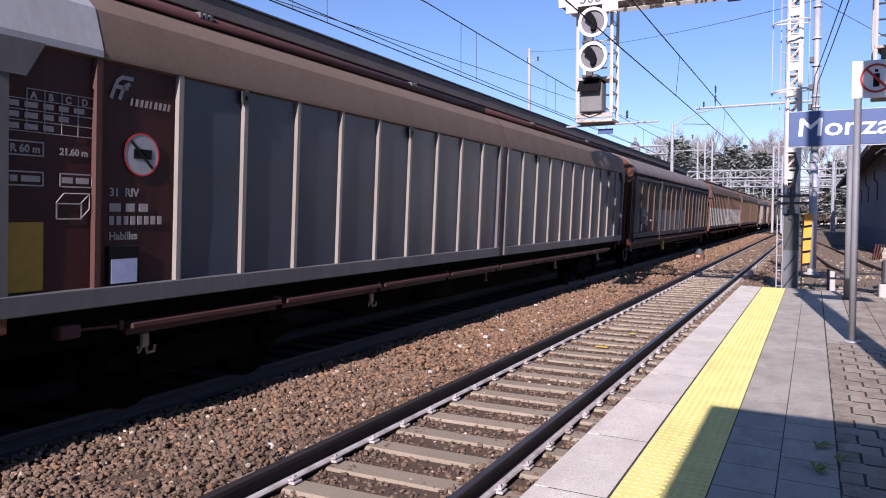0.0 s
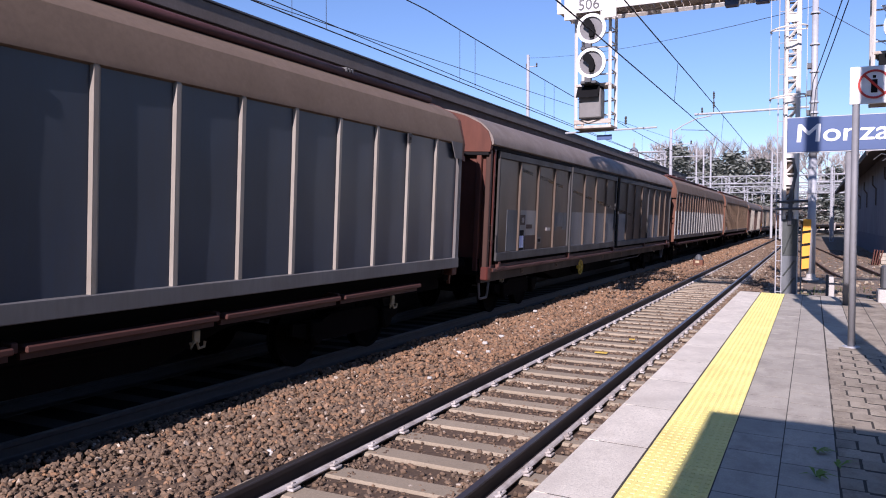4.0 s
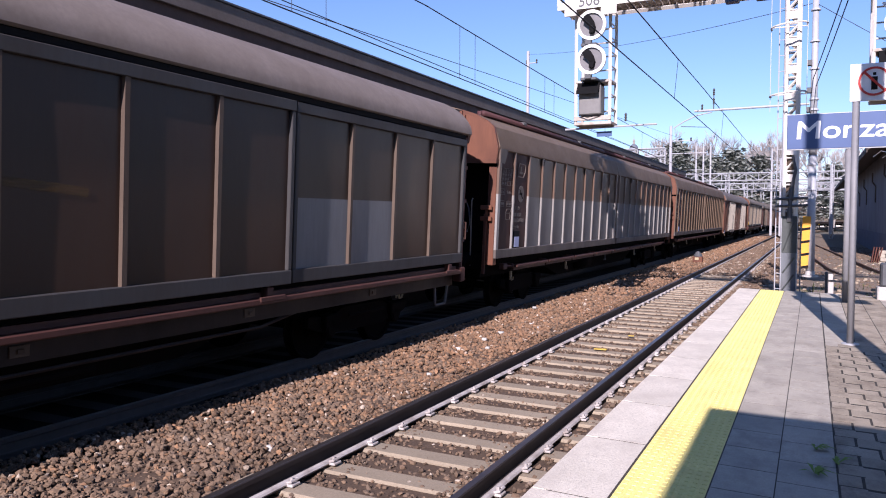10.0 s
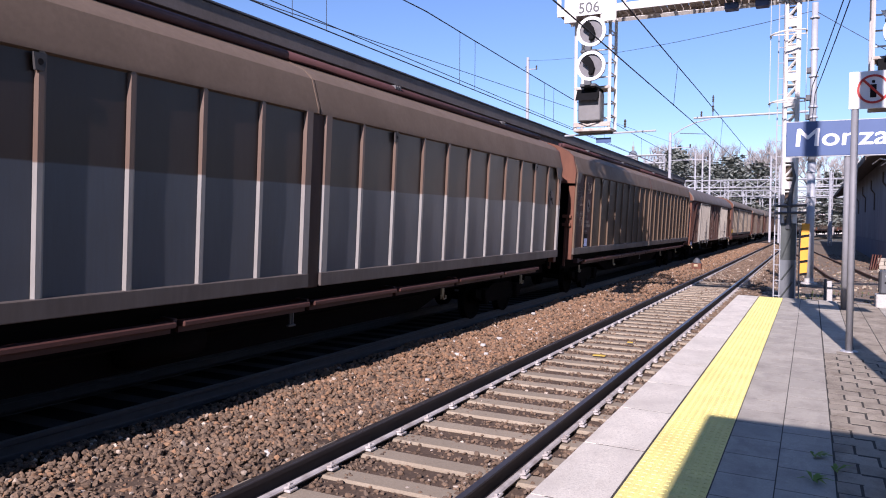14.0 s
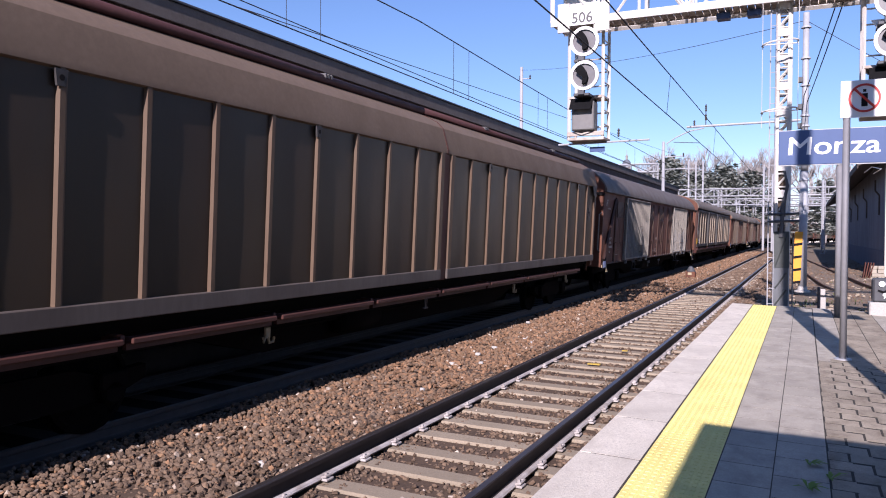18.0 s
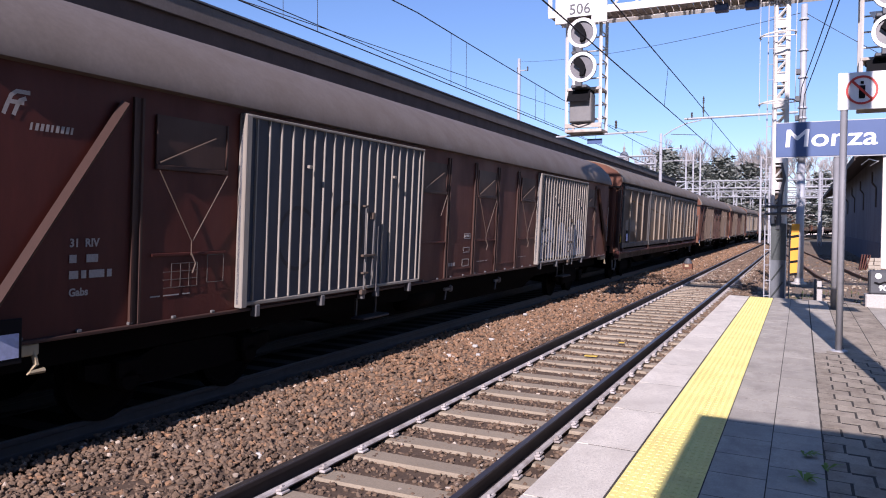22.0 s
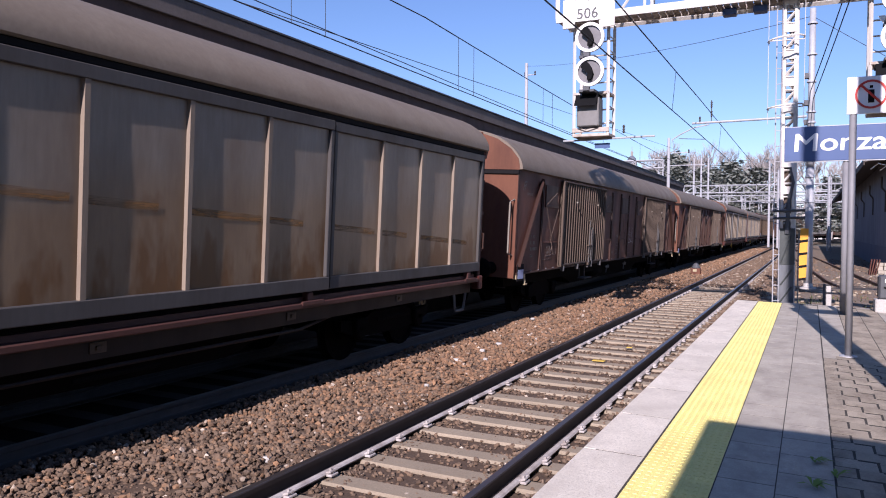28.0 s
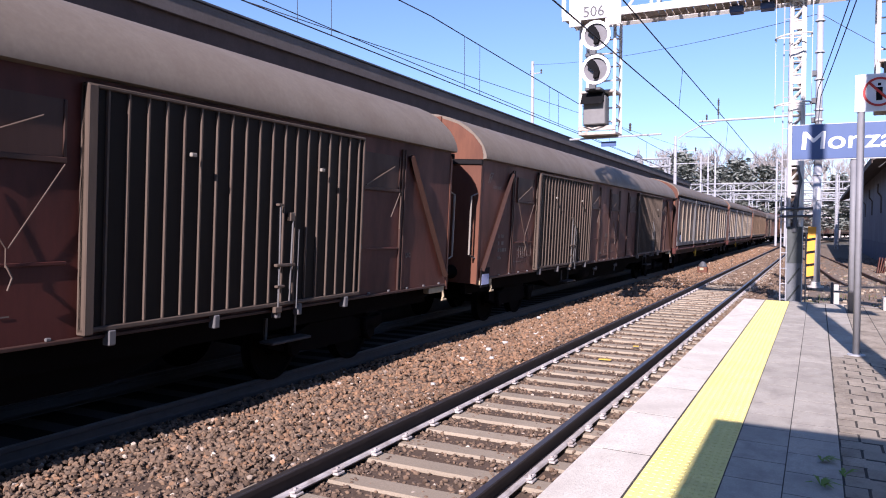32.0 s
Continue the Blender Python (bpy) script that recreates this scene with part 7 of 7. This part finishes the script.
def dwarf_board():
    o = thing("speed_board", "dark low signal box marked 90 on a concrete block", "signal box", pose(1.09, 15.2, -0.06))
    part("block", Geo().box(-0.05, 0.62, -0.12, 0.3, -0.25, 0.25, 0.02), M_concrete, o, "pale concrete block")
    b = part("case", Geo().box(0, 0.56, -0.08, 0.25, 0.25, 0.66, 0.03), M_steel_dark, o, "dark case")
    part("lamp", Geo().lathe([(0.05, -0.01), (0.05, 0.01)], 18, "y", (0.14, -0.085, 0.57)), M_sign_white, b, "white round lamp")
    part("handle", Geo().tube([(0.08, -0.09, 0.46), (0.16, -0.11, 0.44), (0.24, -0.09, 0.47), (0.33, -0.11, 0.45)], 0.014, 6), M_black, b)
    lettering("mark", "90", 0.13, M_sign_white, b, Matrix.Translation((0.15, -0.084, 0.32)) @ UPRIGHT, 0.003, 0, 0.001)


def small_things():
    o = thing("marker_post", "short black and white marker post", "marker post", pose(0.28, 16.5, -0.22))
    part("post", Geo().box(-0.03, 0.02, -0.05, 0.05, 0, 0.56, 0.01), M_steel_dark, o)
    part("white_block", Geo().box(0.022, 0.12, -0.05, 0.05, 0, 0.36, 0.01), M_concrete, o, "pale painted block")
    part("white_cap", Geo().box(0.022, 0.11, -0.05, 0.05, 0.40, 0.52, 0.01), M_concrete, o)
    o = thing("trackside_box", "orange and cream trackside lamp box on ballast", "trackside box", pose(-4.86, 38.0, -0.76))
    part("base", Geo().box(-0.22, 0.22, -0.2, 0.2, 0, 0.3, 0.03), M_end_orange, o, "orange base")
    part("cap", Geo().lathe([(0.2, 0.3), (0.2, 0.36), (0.1, 0.52), (0.03, 0.56)], 12), M_steel_dark, o)
    part("lamp", Geo().box(-0.12, 0.06, -0.22, -0.19, 0.14, 0.26, 0.01), M_hook, o)
    rng = random.Random(8)
    o = thing("timber_stack", "stack of red-brown boards and cream blocks by the shed", "timber stack", pose(2.75, 40.0, -0.75) @ Matrix.Scale(0.82, 4))
    for i in range(4):
        part("board", Geo().box(-0.03, 0.03, -0.3, 0.3, 0, 1.0, 0.01), M_end_dark, o, at=pose(-0.35 + i * 0.1, 0, 0.02, 0, 8 + 2 * i, 0))
    for i in range(4):
        for k in range(2):
            part("block", Geo().box(-0.16, 0.16, -0.2, 0.2, 0, 0.2, 0.02).mesh("block"), M_block, o, at=pose(0.22 + k * 0.34 + rng.uniform(-0.03, 0.03), rng.uniform(-0.05, 0.05), i * 0.205, 0, 0, rng.uniform(-6, 6)))
    for x, y, w in ((1.3, 16.0, 0.5), (0.75, 16.1, 0.3), (2.1, 15.95, 0.45)):
        solid("kerb_stone", Geo().box(x, x + w, y, y + 0.22, -0.35, -0.10, 0.02), M_concrete, "loose pale concrete kerb stone", "kerb stone", group="loose kerb stones")
    # paper and debris on the sleepers
    for x, y, s in ((-3.0, 12.0, 0.10), (-2.85, 13.6, 0.05)):
        solid("litter", Geo().box(x - s, x + s, y - s * 0.4, y + s * 0.5, -0.735, -0.718, 0.004), M_hook_yellow, "flattened yellowish scrap of litter", "litter")
    rng = random.Random(11)
    for i in range(14):
        x, y = rng.uniform(-6.0, -4.0), rng.uniform(4, 20)
        r = rng.uniform(0.02, 0.045)
        solid("pale_stone", Geo().box(x - r, x + r * 1.6, y - r, y + r, -0.765, -0.71, r * 0.4), M_concrete, "pale chipped stone among the ballast", "stone", group="pale stones")
    for x, y, n in ((0.042, 5.0, 11), (0.041, 4.5, 12), (0.15, 4.75, 6)):
        g = Geo()
        base = [(x + 0.012 * math.cos(2.0944 * k), y + 0.012 * math.sin(2.0944 * k), FALL * x - 0.004) for k in range(3)]
        for k in range(n):
            a, l = rng.uniform(0, 6.28), rng.uniform(0.05, 0.11)
            side = Vector((-math.sin(a), math.cos(a), 0)) * 0.011
            b = Vector((x, y, FALL * x + 0.004))
            mid = b + Vector((math.cos(a), math.sin(a), 0.5)) * l * 0.6
            tip = b + Vector((math.cos(a), math.sin(a), 0.18)) * l * 1.2
            g.add([b, mid - side, tip, mid + side], [(0, 1, 2, 3)])
        tagged(solid("weed", g.add(base, [(0, 1, 2)]), M_weed, "small green weed in a paving joint", "weed"), kind="stuff")


# ---- shed, church, trees ----
def shed():
    o = thing("goods_shed", "long grey plastered goods shed with a deep dark eave", "shed", pose(3.5, 42.0, -0.75, 0, 0, 0))
    # two plaster tones put shade on the side wall and sun on the gable
    part("wall", Geo().box(0, 0.4, 0.4, 62, 0, 5.75), M_plaster, o, "stained side wall, painted darker than the sunlit gable")
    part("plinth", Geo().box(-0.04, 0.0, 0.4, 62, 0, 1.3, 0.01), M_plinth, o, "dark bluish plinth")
    part("end_wall", Geo().prism([(0, 0), (11, 0), (11, 5.75), (5.5, 7.9), (0, 5.75)], 0, 0.4), M_haze_wall, o, "gable wall, painted pale for the sun on it")
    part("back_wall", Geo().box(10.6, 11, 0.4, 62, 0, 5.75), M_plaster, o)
    part("roof", Geo().prism([(-1.25, 5.35), (5.5, 8.0), (12.2, 5.35), (12.2, 5.5), (5.5, 8.2), (-1.25, 5.52)], -0.9, 62.5), M_tile_roof, o, "dark tiled roof")
    part("eave_board", Geo().box(-1.27, -1.22, -0.9, 62.5, 5.22, 5.52, 0.01), M_canopy_dark, o)
    for i in range(7):
        y = 3.0 + i * 8.6
        g = Geo().bar((-0.03, y, 4.1), (-0.22, y, 4.35), 0.06).bar((-0.22, y, 4.35), (-0.22, y, 4.9), 0.06).bar((-0.03, y, 3.1), (-0.03, y, 4.1), 0.06)
        part("eave_bracket", g, M_canopy_dark, o, "dark bent eave bracket")
    part("lamp_arm", Geo().tube([(-0.9, 0.2, 5.1), (-0.6, 0.0, 5.35), (-0.2, 0.1, 5.25), (-0.5, 0.4, 5.05)], 0.03, 6), M_sign_white, o)


def bare_tree_geo(seed, height):
    rng = random.Random(seed)
    trunk, crown = Geo(), Geo()

    def grow(p, d, length, r, level):
        q = p + d * length
        bend = p + d * (length * 0.5) + Vector((rng.uniform(-1, 1), rng.uniform(-1, 1), 0.3)) * length * 0.06
        (trunk if level < 2 else crown).tube([p, bend, q], r, 6 if level < 2 else 3, r * 0.62, False)
        if level >= 5:
            return
        n = 3 if level < 3 else 5
        for k in range(n + (1 if level == 0 else 0)):
            a = rng.uniform(0, 6.283)
            s = rng.uniform(0.28, 0.62)
            side = Vector((math.cos(a), math.sin(a), 0))
            nd = (d * (1 - s * 0.35) + side * s + Vector((0, 0, 0.22))).normalized()
            start = p + (q - p) * rng.uniform(0.55, 1.0)
            grow(start, nd, length * rng.uniform(0.58, 0.78), max(0.024, r * 0.56), level + 1)
    grow(Vector((0, 0, 0)), Vector((0.02, 0, 1)), height * 0.32, height * 0.02, 0)
    return trunk, crown


def conifer_geo(seed, height, flat):
    rng = random.Random(seed)
    trunk = Geo().tube([(0, 0, 0), (0.1, 0, height * 0.5), (0, 0.1, height)], height * 0.022, 7, height * 0.004)
    crown = Geo()
    layers = 13
    for i in range(layers):
        z = height * (0.22 + 0.76 * i / layers)
        reach = height * (0.30 if flat else 0.2) * (1 - (i / layers) ** 1.3) * rng.uniform(0.7, 1.15) + 0.3
        for k in range(9):
            a = rng.uniform(0, 6.283)
            rr = reach * rng.uniform(0.55, 1.1)
            tip = Vector((math.cos(a) * rr, math.sin(a) * rr, z + rng.uniform(-0.3, 0.5)))
            trunk.tube([(0, 0, z - 0.3), tip], 0.05, 3, 0.02, False)
            for m in range(26):
                u = rng.uniform(0.25, 1.05)
                c = Vector((0, 0, z - 0.3)).lerp(tip, u) + Vector((rng.gauss(0, 0.35), rng.gauss(0, 0.35), rng.gauss(0.05, 0.22)))
                s = rng.uniform(0.16, 0.42)
                e1 = Vector((rng.gauss(0, 1), rng.gauss(0, 1), rng.gauss(0, 0.4))).normalized() * s
                e2 = Vector((rng.gauss(0, 1), rng.gauss(0, 1), rng.gauss(0, 0.4))).normalized() * s * 0.6
                crown.add([c - e1, c + e2, c + e1, c - e2], [(0, 1, 2, 3)])
    return trunk, crown


def trees():
    rng = random.Random(21)
    kinds = []
    for seed, h in ((1, 24.0), (2, 21.0), (3, 26.0)):
        tr, cr = bare_tree_geo(seed, h)
        o = thing("bare_tree", "tall bare winter tree with fine branches", "tree", group="bare trees behind the yard")
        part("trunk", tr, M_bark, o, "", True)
        part("crown", cr, M_twig, o, "leafless twigs, paled for distance haze")
        kinds.append(o)
    spots = ((-24, 158), (-21, 170), (-27, 175), (-18.5, 160), (-16, 176), (-7.5, 165), (-5, 172), (-2.5, 160), (-10, 180), (0.5, 176), (4, 185), (-31, 180), (9, 190), (13, 180), (-36, 190), (18, 195))
    for i, (x, y) in enumerate(spots):
        m = pose(x, y, -1.0, 0, 0, rng.uniform(0, 360))
        if i < 3:
            kinds[i].matrix_world = m
        else:
            copy_thing(kinds[i % 3], m)
    firs = []
    for seed, h, flat in ((5, 13.5, False), (6, 13.0, True), (7, 12.5, True)):
        tr, cr = conifer_geo(seed, h, flat)
        o = thing("cedar_tree" if flat else "fir_tree", "evergreen tree with layered boughs, paled for haze", "tree", group="evergreens behind the yard")
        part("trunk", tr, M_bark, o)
        part("crown", cr, M_conifer, o, "green needles, paled for distance haze")
        firs.append(o)
    spots = ((-20.8, 140, 1.15, 0), (-15.8, 142, 1.06, 1), (-11.8, 146, 1.1, 2), (-23.2, 147, 1.1, 0), (-9.0, 150, 1.04, 1), (3.0, 150, 0.9, 2), (6.5, 155, 0.85, 1), (-29, 158, 1.1, 2), (-5.5, 160, 0.8, 2), (10, 165, 0.85, 1), (15, 160, 0.9, 2), (-18.4, 150, 1.05, 1), (-13.6, 152, 1.15, 1))
    placed = set()
    for x, y, k, which in spots:
        m = pose(x, y, -1.0, 0, 0, rng.uniform(0, 360)) @ Matrix.Diagonal((k * 1.25, k * 1.25, k, 1))
        if which not in placed:
            placed.add(which)
            firs[which].matrix_world = m
        else:
            copy_thing(firs[which], m)


def church():
    o = thing("domed_church", "distant church with lead dome and lantern", "church", pose(-88, 420, -1))
    part("nave", Geo().box(-11, 11, -8, 20, 0, 33, 0.1), M_church, o)
    part("drum", Geo().lathe([(2.5, 33), (2.5, 37.8), (2.75, 38)], 16), M_church, o)
    part("dome", Geo().lathe([(2.75, 38), (2.6, 39.6), (2.1, 41.0), (1.3, 42.0), (0.65, 42.4)], 20), M_copper, o, "grey lead dome", True)
    part("lantern", Geo().lathe([(0.65, 42.2), (0.65, 43.8), (0.8, 44), (0.2, 45.2), (0.12, 45.6), (0.1, 47.4)], 10), M_church, o)
    for i in range(8):
        a = i * math.pi / 4
        part("window", Geo().box(-0.35, 0.35, -0.05, 0.05, 34.4, 37.0), M_steel_dark, o, at=pose(2.52 * math.cos(a), 2.52 * math.sin(a), 0, 0, 0, math.degrees(a) + 90))


def station_building():
    """An added block beside the platform, out of the picture, that keeps sky light off the train."""
    o = thing("station_building", "added plain block beside the platform, unseen, blocking sky light", "building", pose(4.7, -44, -0.9), kind="structure")
    part("wall", Geo().box(0, 12, 0, 45, 0, 10.5), M_plaster, o)
    part("roof", Geo().prism([(-0.6, 10.5), (6, 12.8), (12.6, 10.5)], -0.6, 45.6), M_tile_roof, o)


def town():
    rng = random.Random(31)
    for x, y, w, h in ((-52, 190, 14, 9), (-34, 215, 12, 10), (-20, 225, 14, 8), (-4, 230, 16, 7), (14, 235, 16, 9), (32, 230, 18, 8), (-70, 200, 20, 11)):
        o = thing("town_house", "distant pale plastered house with tiled roof", "house", pose(x, y, -1), group="distant houses")
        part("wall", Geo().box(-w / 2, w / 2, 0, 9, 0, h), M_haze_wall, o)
        part("roof", Geo().prism([(-w / 2 - 0.4, h), (0, h + 2.4), (w / 2 + 0.4, h)], -0.4, 9.4), M_tile_roof, o)
        for k in range(int(w / 3)):
            for f in range(int(h / 3)):
                part("window", Geo().box(-0.5, 0.5, -0.04, 0.04, 0, 1.4), M_steel_dark, o, at=(-w / 2 + 1.5 + 3 * k, -0.02, 1.1 + 3 * f))


gantry()
signal(-4.68, 3.40, "506", False)
signal(0.96, 3.58, "50", True)
catenary_pole()
station_sign()
warning_sign()
dwarf_board()
small_things()
shed()
overhead_line("copper overhead line above the platform track", (-3.10, 4.28), (-3.02, 5.26), (-26, 24.2, 74, 124), 0.011, 0.05, (-8.0, -2.0, 4.0, 9.0, 19.4, 30.0, 38.0, 46.0, 54.0, 62.0))
overhead_line("overhead line above the goods train", (-7.17, 4.47), (-7.17, 5.68), (-46, 14, 74, 134), 0.011, 0.36, (-3.0, -2.0, 3.5, 4.4, 9.54, 10.45, 15.67, 16.53, 21.7, 22.6, 29.0, 36.0, 43.0, 50.0, 58.0, 66.0))
free_wire("thin wire beside the overhead line", (-7.25, -20, 4.74), (-7.25, 76, 4.38), 0.0, 0.008)
free_wire("thin auxiliary wire rising to a distant pole", (-7.2, 8.5, 4.5), (-7.2, 48, 6.16), 0.0, 0.007)
free_wire("thin cross wire between two poles", (-17.2, 48.5, 12.2), (-0.05, 24.2, 7.45), 0.35)
free_wire("feeder cable sloping from the gantry to the pole", (0.56, 16.3, 5.95), (-0.06, 24.2, 5.3), 0.03, 0.012)
free_wire("feeder cable sloping from the gantry to the pole", (0.68, 16.3, 5.95), (0.02, 24.2, 5.1), 0.03, 0.012)
free_wire("thin stay wire from the pole", (-0.02, 24.2, 7.45), (4.0, 22.0, 4.15), 0.05)
plain_pole(-17.2, 48.5, 13.0, ((12.2, -0.1, 0.6),))
plain_pole(-9.3, 57.0, 8.6, ((6.6, 0.0, 2.6), (7.5, 0.0, 1.4)))
plain_pole(-13.2, 100.0, 11.0, ((8.0, -1.0, 1.0),))
plain_pole(-12.4, 100.5, 11.0, ())
plain_pole(-11.6, 101.0, 11.0, ())
plain_pole(-4.3, 96.0, 10.0, ((8.6, 0.0, 1.8),))
plain_pole(-3.2, 92.0, 8.6, ((7.4, -1.5, 0.0),))
plain_pole(1.7, 84.0, 7.2, ((6.0, -1.8, 0.2),), True)
plain_pole(2.2, 110.0, 9.0, ((7.0, -2.2, 0.2),))
portal(88, -21, -14.9, 9.6, 0.9)
portal(112, -24, 6, 7.9, 1.0, (-10.6,))
portal(128, -24, 9, 7.2, 0.9, (-9.4,))
portal(146, -26, 14, 7.6, 1.0, (-8,))
portal(168, -26, 18, 7.2, 0.9, (-6,))
portal(192, -28, 22, 7.4, 1.0, (-2,))
portal(220, -28, 30, 7.4, 1.0, (2,))
trees()
church()
town()
station_building()

platform()
motions()
